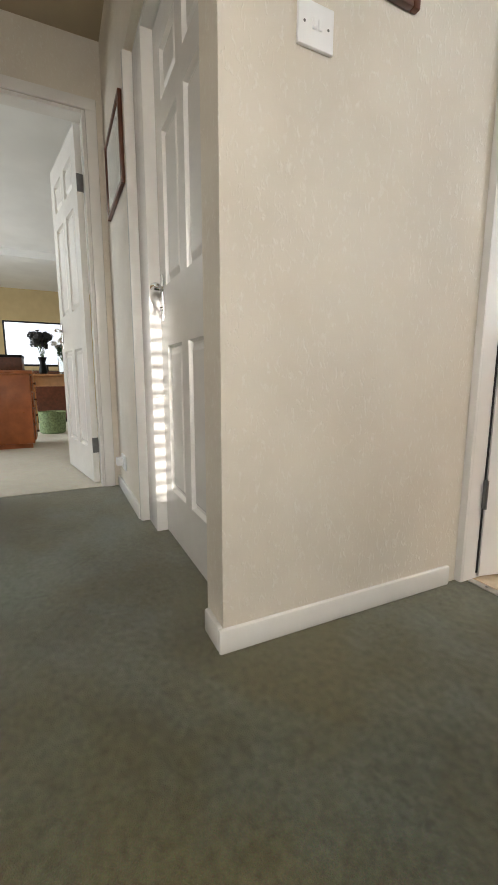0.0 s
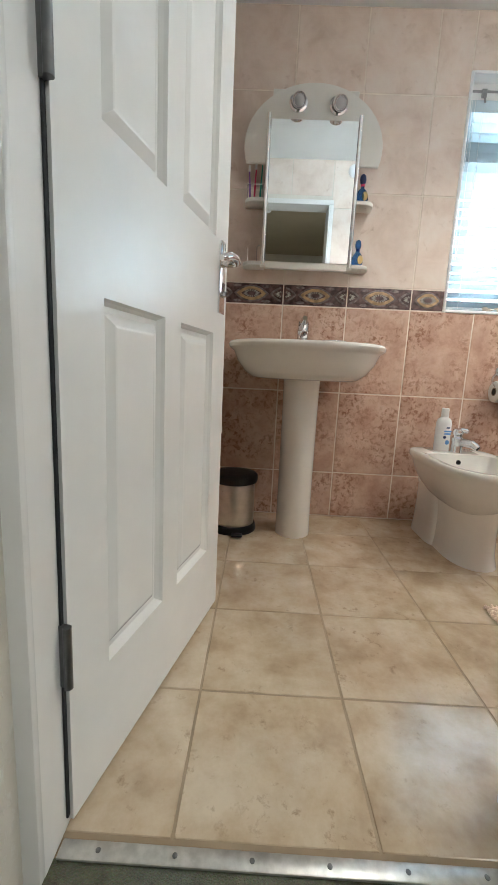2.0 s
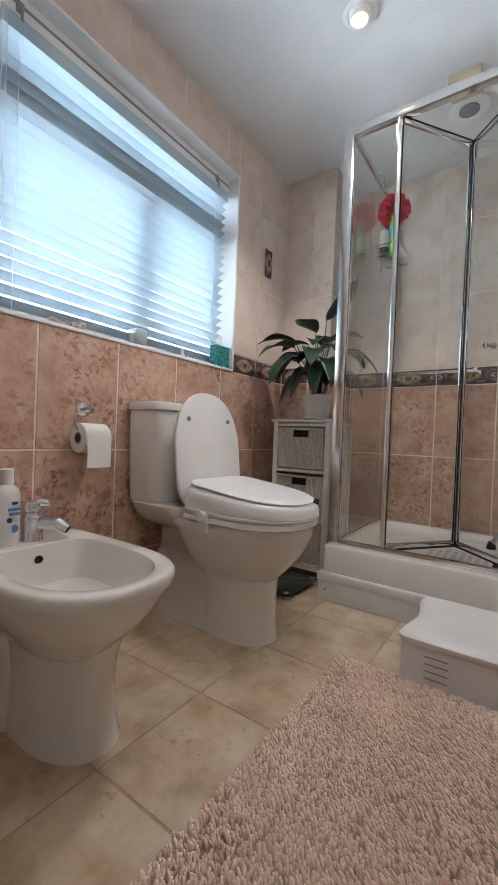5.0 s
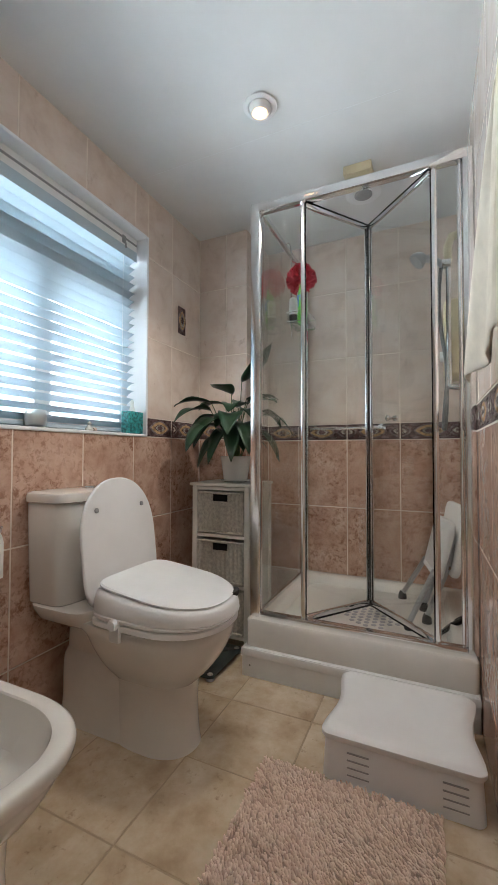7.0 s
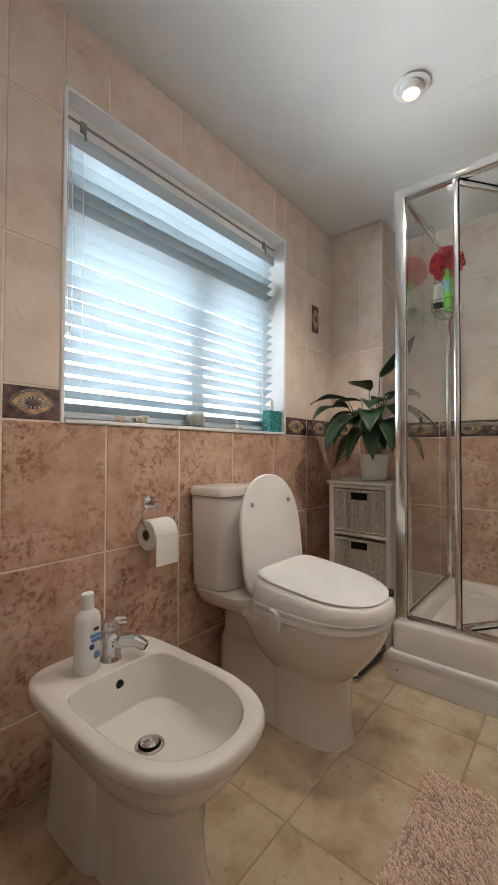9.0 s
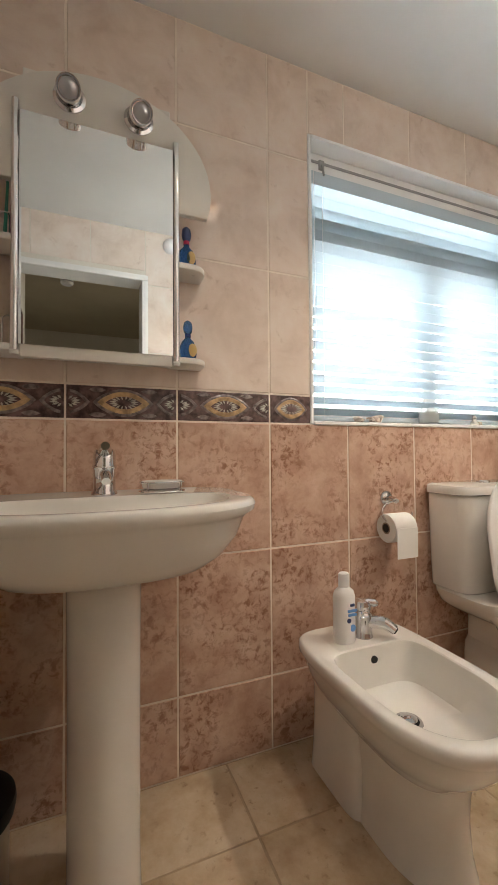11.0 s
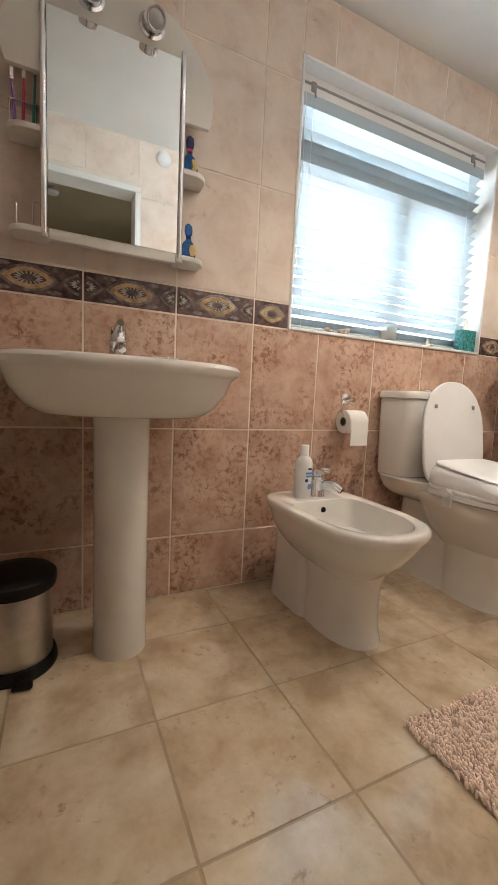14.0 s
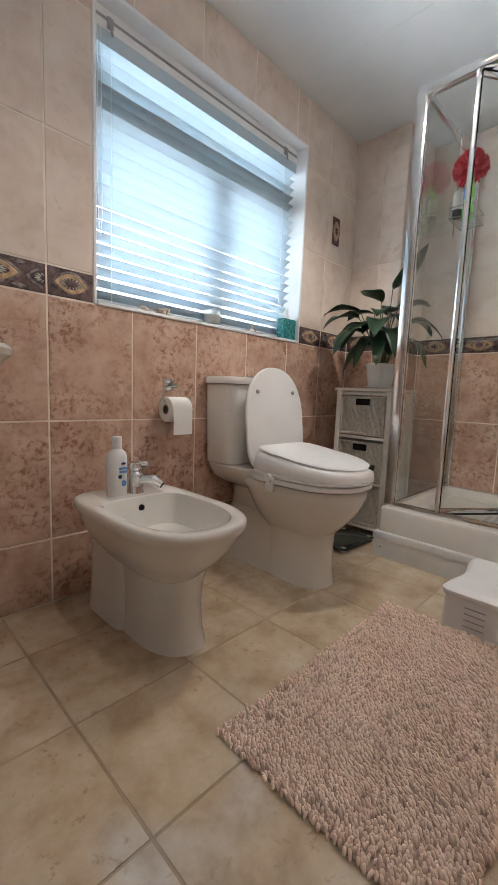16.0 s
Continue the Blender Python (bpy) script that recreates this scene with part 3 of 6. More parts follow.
# bathroom door, standing open against the towel rail; side door shut; living room door open
md = pose(-0.497, 0.985, 0.012, 0, 0, 76.5)
door_1 = panel_door("door_1", 0.675, 2.02, "open white six-panel bathroom door with a chrome lever handle", md @ pose(0.011, 0, 0), 1.01)
for z in (0.30, 1.10, 1.82):
    hinge(door_1, md @ pose(0.004, 0, 0), z)
door_2 = panel_door("door_2", 0.70, 2.025, "shut white six-panel door in the corridor", pose(-0.724, 0.152, 0.008, 0, 0, 180), 1.06)
m3 = pose(-2.462, -0.085, 0.012, 0, 0, 190)
door_3 = panel_door("door_3", 0.74, 2.17, "white six-panel living room door standing open", m3)
for z in (0.25, 1.85):
    hinge(door_3, m3, z)

# ---- window with its blind ----
def window():
    x0, x1, z0, z1 = WIN
    w = thing("window_1", ((x0 + x1) / 2, NY + 0.1, z0), "white-framed bathroom window behind a venetian blind", "window", kind="structure")
    t = 0.012
    for nm, bx in (("reveal", (x0 - 0.002, NY - 0.004, z0, x0 + t, NY + 0.22, z1)), ("reveal", (x1 - t, NY - 0.004, z0, x1 + 0.002, NY + 0.22, z1)),
                   ("reveal", (x0 + t, NY - 0.004, z1 - t, x1 - t, NY + 0.22, z1 + 0.002)), ("window_sill", (x0 + t, NY - 0.006, z0 - 0.002, x1 - t, NY + 0.22, z0 + 0.012))):
        part(nm, box(*bx, 0.003, 1), M_REVEAL, w)
    yf0, yf1 = NY + 0.122, NY + 0.18
    tr = 1.80
    for bx in ((x0 + t, z0 + 0.012, x0 + 0.07, z1 - t), (x1 - 0.07, z0 + 0.012, x1 - t, z1 - t), (x0 + 0.07, z0 + 0.012, x1 - 0.07, z0 + 0.07),
               (x0 + 0.07, z1 - 0.07, x1 - 0.07, z1 - t), (x0 + 0.07, tr - 0.06, x1 - 0.07, tr + 0.06)):
        part("window_frame", box(bx[0], yf0, bx[1], bx[2], yf1, bx[3], 0.006, 2), M_PAINT, w)
    part("mullion", box(1.30, yf0 + 0.002, z0 + 0.07, 1.38, yf1 - 0.002, tr - 0.045, 0.006, 2), M_PAINT, w)
    for a, b_, c, d in ((x0 + 0.068, 1.302, z0 + 0.068, tr - 0.043), (1.378, x1 - 0.068, z0 + 0.068, tr - 0.043), (x0 + 0.068, x1 - 0.068, tr + 0.043, z1 - 0.068)):
        p = part("pane", box(a, yf0 + 0.025, c, b_, yf0 + 0.031, d), M_FROST, w, "frosted pane", smooth=False)
        p.visible_shadow = False
    return w


window()


def blind():
    x0, x1, z0, z1 = WIN
    xa, xb = x0 + 0.022, x1 - 0.03
    y = NY + 0.085
    w = thing("venetian_blind", ((x0 + x1) / 2, y, z1 - 0.05), "white slatted venetian blind, half tilted, in the window recess", "blind")
    zt = z1 - 0.085
    part("headrail", box(xa - 0.005, y - 0.022, zt, xb + 0.005, y + 0.022, zt + 0.04, 0.003, 1), M_PLASTIC, w)
    # strip added to block daylight leaking over the headrail
    part("valance", box(xa - 0.008, y - 0.026, zt + 0.004, xb + 0.008, y - 0.0235, z1 - 0.0125, 0.001, 1), M_PLASTIC, w)
    part("lower_valance", box(xa - 0.006, y - 0.0275, zt - 0.048, xb + 0.006, y - 0.026, zt + 0.0035, 0.0005, 1), M_SLAT, w)
    part("head_strip", box(xa - 0.005, y - 0.0285, zt + 0.034, xb + 0.005, y - 0.0265, zt + 0.044), M_GREYPLASTIC, w, smooth=False)
    for x in (xa + 0.07, xb - 0.09):
        b = box(x - 0.012, y - 0.032, zt + 0.012, x + 0.012, y + 0.02, zt + 0.05, 0.002, 1)
        tube([(x, y - 0.032, zt + 0.03), (x, y - 0.04, zt + 0.005), (x + 0.006, y - 0.036, zt - 0.012)], 0.004, 8, b)
        part("bracket", b, M_GREYPLASTIC, w)
    n, pitch, half = 23, 0.0425, 0.0245
    # a slat: shallow arch across its width
    bm = bmesh.new()
    prof = [(-half + 2 * half * k / 6, 0.0035 * math.cos(math.pi * (k / 6 - 0.5))) for k in range(7)]
    rows = [[bm.verts.new((x, u, v)) for u, v in prof] for x in (xa, xb)]
    low = [[bm.verts.new((x, u, v - 0.0009)) for u, v in prof] for x in (xa, xb)]
    for k in range(6):
        bm.faces.new((rows[0][k], rows[0][k + 1], rows[1][k + 1], rows[1][k]))
        bm.faces.new((low[0][k], low[1][k], low[1][k + 1], low[0][k + 1]))
    for k in (0, 6):
        bm.faces.new((rows[0][k], rows[1][k], low[1][k], low[0][k]))
    first = None
    tilt = -27
    for i in range(n):
        z = zt - 0.012 - pitch * i
        if z < z0 + 0.045:
            break
        if first is None:
            first = part("slat", bm, M_SLAT, w, m=pose(0, y, z, tilt))
        else:
            s = new("slat", first.data)
            s.parent, s.matrix_parent_inverse = w, first.matrix_parent_inverse
            s.matrix_basis = pose(random.uniform(-0.001, 0.001), y, z + random.uniform(-0.0012, 0.0012), tilt + random.uniform(-2.0, 2.0), random.uniform(-0.06, 0.06))
    part("bottom_rail", box(xa, y - 0.022, z0 + 0.02, xb, y + 0.022, z0 + 0.036, 0.004, 2), M_SLAT, w)
    for x in (xa + 0.075, xb - 0.09):
        for dy in (-0.024, 0.024):
            part("ladder_cord", tube([(x, y + dy, zt), (x, y + dy, z0 + 0.03)], 0.0011, 6), M_PLASTIC, w)
    pts = [(xa + 0.018, y - 0.03, zt)] + [(xa + 0.018 + 0.004 * math.sin(k), y - 0.032, zt - 0.08 * k) for k in range(1, 9)]
    part("pull_cord", tube(pts + [(xa + 0.03, y - 0.032, zt - 0.70), (xa + 0.036, y - 0.032, zt - 0.62), (xa + 0.034, y - 0.03, zt)], 0.0012, 6), M_PLASTIC, w)
    return w


blind()

# unseen frosted window added for the hall light; its pane keeps the sun out
added_window = thing("window_hall", (1.65, -1.0, 0.85), "unseen white-framed frosted window added to light the hall", "window", kind="structure")
for _y0, _y1, _z0, _z1 in ((-1.4, -1.34, 0.85, 2.15), (-0.66, -0.6, 0.85, 2.15), (-1.34, -0.66, 0.85, 0.91), (-1.34, -0.66, 2.09, 2.15)):
    part("window_frame", box(1.63, _y0, _z0, 1.68, _y1, _z1, 0.005, 2), M_PAINT, added_window)
part("pane", box(1.65, -1.342, 0.908, 1.656, -0.658, 2.092), M_FROST, added_window, "frosted pane", smooth=False)
# unseen slats in the added slit stripe the sun on the side door jamb
hall_blind = thing("hall_blind", (1.6, -0.40, 1.36), "unseen white slatted blind added in the narrow hall slit", "blind")
for k in range(16):
    part("slat", box(-0.014, SLIT[0], -0.0006, 0.014, SLIT[1], 0.0006), M_PLASTIC, hall_blind, smooth=False, m=pose(1.62, 0, SLIT[2] + 0.03 + 0.058 * k, 0, 32, 0))


# ---- sanitary ware ----
def basin():
    cx = -0.03
    w = thing("pedestal_basin", (cx, 2.3, 0), "white ceramic wash basin on a pedestal, mixer tap", "basin")
    yb, yf = 2.546, 2.075

    def ring(z, hw, b_, f, front=2.6):
        return dring(cx, b_, f, z, hw, 5.0, front, 64, 0.55)
    rings = [ring(0.706, 0.16, 2.51, 2.20), ring(0.708, 0.215, 2.53, 2.16), ring(0.714, 0.240, 2.538, 2.14), ring(0.738, 0.272, 2.54, 2.118), ring(0.78, 0.304, yb, 2.098),
             ring(0.822, 0.322, yb, 2.09), ring(0.830, 0.332, yb, 2.082), ring(0.838, 0.343, yb, 2.075), ring(0.852, 0.346, yb, 2.072), ring(0.861, 0.342, yb, 2.076), ring(0.865, 0.334, yb - 0.003, 2.083)]
    inner = [ring(0.862, 0.275, 2.40, 2.125, 2.3), ring(0.850, 0.262, 2.392, 2.135, 2.3), ring(0.79, 0.225, 2.375, 2.165, 2.2), ring(0.745, 0.15, 2.34, 2.21, 2.1), ring(0.735, 0.04, 2.29, 2.26, 2.0)]
    part("bowl", loft(rings + inner), M_CERAMIC, w)
    part("waste", lathe([(0.022, 0), (0.022, 0.003), (0.014, 0.006)], (cx, 2.275, 0.736), 20), M_CHROME, w)
    pr = [(0.094, -0.012), (0.094, 0.0), (0.0925, 0.03), (0.0915, 0.12), (0.0915, 0.35), (0.0925, 0.55), (0.0945, 0.68), (0.098, 0.725)]
    part("pedestal", lathe(pr, (cx - 0.01, 2.305, 0), 40, sx=0.86, sy=1.0), M_CERAMIC, w)
    tp = part("mixer_tap", lathe([(0.033, 0), (0.033, 0.006), (0.0285, 0.012), (0.028, 0.066), (0.031, 0.07), (0.031, 0.076), (0.028, 0.08), (0.0285, 0.104), (0.025, 0.118), (0.010, 0.126)], (cx - 0.005, 2.455, 0.862), 24), M_CHROME, w)
    part("spout", tube([(cx - 0.005, 2.45, 0.905), (cx - 0.005, 2.41, 0.918), (cx - 0.005, 2.365, 0.915), (cx - 0.005, 2.35, 0.903)], [0.016, 0.014, 0.012, 0.011], 14), M_CHROME, tp)
    part("lever", tube([(cx - 0.005, 2.455, 0.966), (cx - 0.005, 2.425, 0.984), (cx - 0.005, 2.395, 0.990)], [0.022, 0.016, 0.011], 12), M_CHROME, tp)
    return w


basin().location.z += 0.012


def bidet():
    cx = 0.683
    w = thing("bidet", (cx, 2.2, 0), "white ceramic floor-standing bidet with a chrome mixer tap", "bidet")

    def r(z, hw, yb, yf, back=4.5, front=2.35, waist=0.42):
        return dring(cx + 0.018 * max(0.0, 1 - z / 0.25), yb, yf, z, hw, back, front, 60, waist)
    part("foot", loft([dring(cx + 0.016, 2.36, yf, z, hw, 3.0, 2.2, 48, 0.45) for z, hw, yf in ((0, 0.104, 1.978), (0.012, 0.102, 1.982), (0.05, 0.096, 1.99), (0.13, 0.092, 1.995), (0.20, 0.095, 1.99), (0.245, 0.104, 1.975), (0.272, 0.11, 1.965))]), M_CERAMIC, w)
    part("rear_foot", loft([dring(cx + 0.006, 2.47, yf, z, hw, 7, 6, 44, 0.5) for z, hw, yf in ((0, 0.112, 2.215), (0.012, 0.110, 2.217), (0.06, 0.104, 2.22), (0.16, 0.098, 2.225), (0.235, 0.097, 2.23), (0.262, 0.10, 2.27), (0.30, 0.10, 2.34), (0.34, 0.10, 2.36))]), M_CERAMIC, w)
    rings = [r(0.215, 0.080, 2.36, 2.01), r(0.235, 0.098, 2.40, 1.982), r(0.255, 0.110, 2.43, 1.962), r(0.275, 0.126, 2.44, 1.938), r(0.305, 0.146, 2.447, 1.906), r(0.34, 0.164, 2.45, 1.879), r(0.372, 0.177, 2.45, 1.859), r(0.385, 0.182, 2.446, 1.852, 5, 2.45), r(0.395, 0.187, 2.442, 1.846, 6, 2.5), r(0.408, 0.1885, 2.441, 1.8445, 6, 2.5), r(0.4165, 0.1865, 2.439, 1.847, 6, 2.5), r(0.4205, 0.182, 2.436, 1.852, 6, 2.5), r(0.4215, 0.177, 2.432, 1.858, 6, 2.5)]
    rings += [r(0.4205, 0.153, 2.285, 1.883, 7, 2.4, 0.5), r(0.417, 0.149, 2.281, 1.888, 7, 2.3, 0.5), r(0.406, 0.147, 2.279, 1.892, 7, 2.3, 0.5), r(0.36, 0.138, 2.27, 1.908, 6, 2.25, 0.5), r(0.318, 0.122, 2.255, 1.94, 5, 2.2, 0.5), r(0.300, 0.092, 2.22, 1.99, 3, 2.2, 0.5), r(0.294, 0.03, 2.15, 2.08, 2, 2, 0.5)]
    part("bowl", loft(rings), M_CERAMIC, w)
    part("overflow_hole", lathe([(0.011, 0), (0.011, 0.004)], (cx + 0.008, 2.2765, 0.382), 18, 'y'), M_BLACK, w)
    part("waste_ring", lathe([(0.036, 0), (0.034, 0.003), (0.027, 0.0035), (0.026, 0.001)], (cx, 2.135, 0.2935), 26), M_CHROME, w)
    part("waste_gap", lathe([(0.027, 0), (0.027, 0.0022), (0.012, 0.0022)], (cx, 2.135, 0.294), 26), M_BLACK, w)
    part("waste_plug", lathe([(0.021, 0.006), (0.022, 0.008), (0.019, 0.011), (0.010, 0.0135), (0.002, 0.014)], (cx, 2.135, 0.294), 26), M_CHROME, w)
    tx, ty = cx + 0.022, 2.342
    tp = part("mixer_tap", lathe([(0.030, 0), (0.030, 0.004), (0.0275, 0.008), (0.0265, 0.050), (0.0285, 0.054), (0.0285, 0.066), (0.022, 0.072), (0.020, 0.078), (0.0245, 0.083), (0.0255, 0.096), (0.021, 0.107), (0.008, 0.112)], (tx, ty, 0.420), 28), M_CHROME, w)
    b = tube([(tx, ty, 0.462), (tx + 0.026, ty - 0.022, 0.468), (tx + 0.048, ty - 0.042, 0.466)], [0.0215, 0.020, 0.0195], 16)
    part("spout", b, M_CHROME, tp)
    part("nozzle", tube([(tx + 0.045, ty - 0.039, 0.468), (tx + 0.058, ty - 0.052, 0.458), (tx + 0.068, ty - 0.062, 0.449)], [0.0185, 0.0175, 0.0150], 16), M_CHROME, tp)
    part("aerator", tube([(tx + 0.067, ty - 0.061, 0.450), (tx + 0.0705, ty - 0.0645, 0.4465)], [0.0108, 0.0100], 14), M_BLACK, tp, "dark spout opening")
    part("lever", tube([(tx, ty, 0.514), (tx + 0.016, ty - 0.011, 0.524), (tx + 0.030, ty - 0.020, 0.521), (tx + 0.036, ty - 0.024, 0.517)], [0.016, 0.0125, 0.012, 0.007], 12), M_CHROME, tp)
    part("pop_up_knob", lathe([(0.003, 0), (0.003, 0.02), (0.007, 0.022), (0.007, 0.03), (0.003, 0.033)], (tx, ty + 0.035, 0.42), 12), M_CHROME, tp)
    return w


bidet()


def toilet():
    cx = 1.375
    w = thing("toilet", (cx, 2.2, 0), "white toilet with its lid up and a raised seat fitted", "toilet")

    def r(z, hw, yb, yf, back=4.0, front=2.2, waist=0.45):
        return dring(cx, yb, yf, z, hw, back, front, 60, waist)
    part("foot", loft([dring(cx, 2.26, yf, z, hw, 3.0, 2.2, 48, 0.45) for z, hw, yf in ((0, 0.107, 1.944), (0.012, 0.105, 1.947), (0.06, 0.102, 1.953), (0.15, 0.100, 1.956), (0.21, 0.101, 1.952), (0.26, 0.108, 1.942))]), M_CERAMIC, w)
    part("rear_foot", loft([dring(cx, 2.50, 2.12, z, hw, 6, 5, 40, 0.5) for z, hw in ((0, 0.10), (0.012, 0.098), (0.1, 0.092), (0.20, 0.090), (0.235, 0.084), (0.255, 0.062), (0.33, 0.058), (0.37, 0.075), (0.40, 0.12))]), M_CERAMIC, w)
    rings = [r(0.20, 0.086, 2.24, 1.968), r(0.225, 0.104, 2.26, 1.946), r(0.25, 0.122, 2.28, 1.920), r(0.28, 0.143, 2.295, 1.893), r(0.31, 0.160, 2.305, 1.870), r(0.345, 0.175, 2.32, 1.849), r(0.38, 0.185, 2.335, 1.834), r(0.395, 0.188, 2.36, 1.829), r(0.41, 0.189, 2.38, 1.828), r(0.422, 0.185, 2.38, 1.834), r(0.427, 0.172, 2.37, 1.85)]
    part("pan", loft(rings), M_CERAMIC, w)
    part("cistern_shelf", loft([dring(cx, 2.535, 2.25, z, hw, 6, 5, 48, 0.5) for z, hw in ((0.345, 0.075), (0.37, 0.125), (0.405, 0.178), (0.445, 0.203), (0.458, 0.206), (0.462, 0.20))]), M_CERAMIC, w)
    cs = part("cistern", loft([dring(cx, 2.542, yf, z, hw, 9, 5, 56, 0.5) for z, hw, yf in ((0.460, 0.19, 2.368), (0.466, 0.196, 2.362), (0.6, 0.203, 2.357), (0.812, 0.210, 2.352), (0.818, 0.206, 2.356))]), M_CERAMIC, w)
    part("cistern_lid", loft([dring(cx, 2.544, yf, z, hw, 9, 5, 56, 0.5) for z, hw, yf in ((0.818, 0.208, 2.354), (0.822, 0.217, 2.345), (0.84, 0.218, 2.344), (0.852, 0.212, 2.35), (0.857, 0.19, 2.37))]), M_CERAMIC, w)
    part("flush_button", lathe([(0.026, 0), (0.026, 0.006), (0.022, 0.010), (0.010, 0.010)], (cx, 2.45, 0.856), 24), M_CHROME, w)
    # raised lid, leaning on the cistern
    ml = pose(cx, 2.262, 0.452, 83, 0, 0)
    out = [(p.x, -p.y) for p in dring(0, 0.0, -0.452, 0, 0.192, 5.0, 2.2, 48, 0.5)]
    lid = part("seat_lid", slab(out, 0.0, 0.016, 0.006, 'z', seg=3), M_SEAT, w, m=ml)
    for sx in (-0.12, 0.12):
        part("buffer", lathe([(0.009, 0), (0.009, 0.004), (0.005, 0.007)], (sx, 0.34, 0.016), 14), M_GREYPLASTIC, lid, m=Matrix()).matrix_basis = ml
    for sx in (-0.075, 0.075):
        part("hinge_post", box(cx + sx - 0.012, 2.25, 0.425, cx + sx + 0.012, 2.28, 0.47, 0.004, 2), M_CHROME, w)
    # raised seat
    cxs = cx
    def q(z, hw, yb, yf):
        return dring(cxs, yb + 0.035, yf, z, hw + 0.006, 6.5, 2.25, 64, 0.5)
    part("raised_seat_base", loft([q(0.428, 0.184, 2.225, 1.824), q(0.432, 0.190, 2.23, 1.816), q(0.446, 0.190, 2.23, 1.816), q(0.450, 0.186, 2.225, 1.822)]), M_PLASTIC, w)

    # the seat and its cover rise towards the cistern
    def slope(rings):
        return [[Vector((p.x, p.y, p.z + 0.026 * (p.z - 0.451) / 0.085 * (p.y - 1.98) / 0.2)) for p in ring] for ring in rings]
    body = [q(0.452, 0.186, 2.222, 1.822), q(0.456, 0.191, 2.225, 1.812), q(0.463, 0.192, 2.226, 1.810), q(0.466, 0.189, 2.224, 1.814), q(0.470, 0.1905, 2.225, 1.811), q(0.49, 0.189, 2.224, 1.813), q(0.507, 0.185, 2.22, 1.818), q(0.518, 0.177, 2.212, 1.826), q(0.522, 0.165, 2.20, 1.84)]
    part("raised_seat", loft(slope(body)), M_PLASTIC, w)
    cover = [q(0.523, 0.170, 2.205, 1.838), q(0.5245, 0.175, 2.21, 1.832), q(0.5285, 0.1755, 2.21, 1.831), q(0.532, 0.171, 2.207, 1.837), q(0.5335, 0.14, 2.18, 1.875), q(0.531, 0.08, 2.12, 1.94)]
    part("raised_seat_lid", loft(slope(cover)), M_PLASTIC, w)
    # grip at the front of the cover, a dark inset for its shade
    part("cover_grip", loft([dring(cx + 0.085, 1.872, 1.835, z, hw, 2.2, 2.2, 24, 0.5) for z, hw in ((0.497, 0.030), (0.5135, 0.034))]), M_DARKGAP, w, "dark finger grip under the cover")
    for sx in (-1, 1):
        b = box(cx + sx * 0.192 - 0.008, 2.11, 0.395, cx + sx * 0.192 + 0.008, 2.15, 0.465, 0.003, 2)
        lathe([(0.016, -0.012), (0.018, 0), (0.016, 0.012)], (cx + sx * 0.20, 2.13, 0.452), 14, 'x', b)
        part("clamp", b, M_PLASTIC, w, "clear plastic clamp")
    return w


toilet()


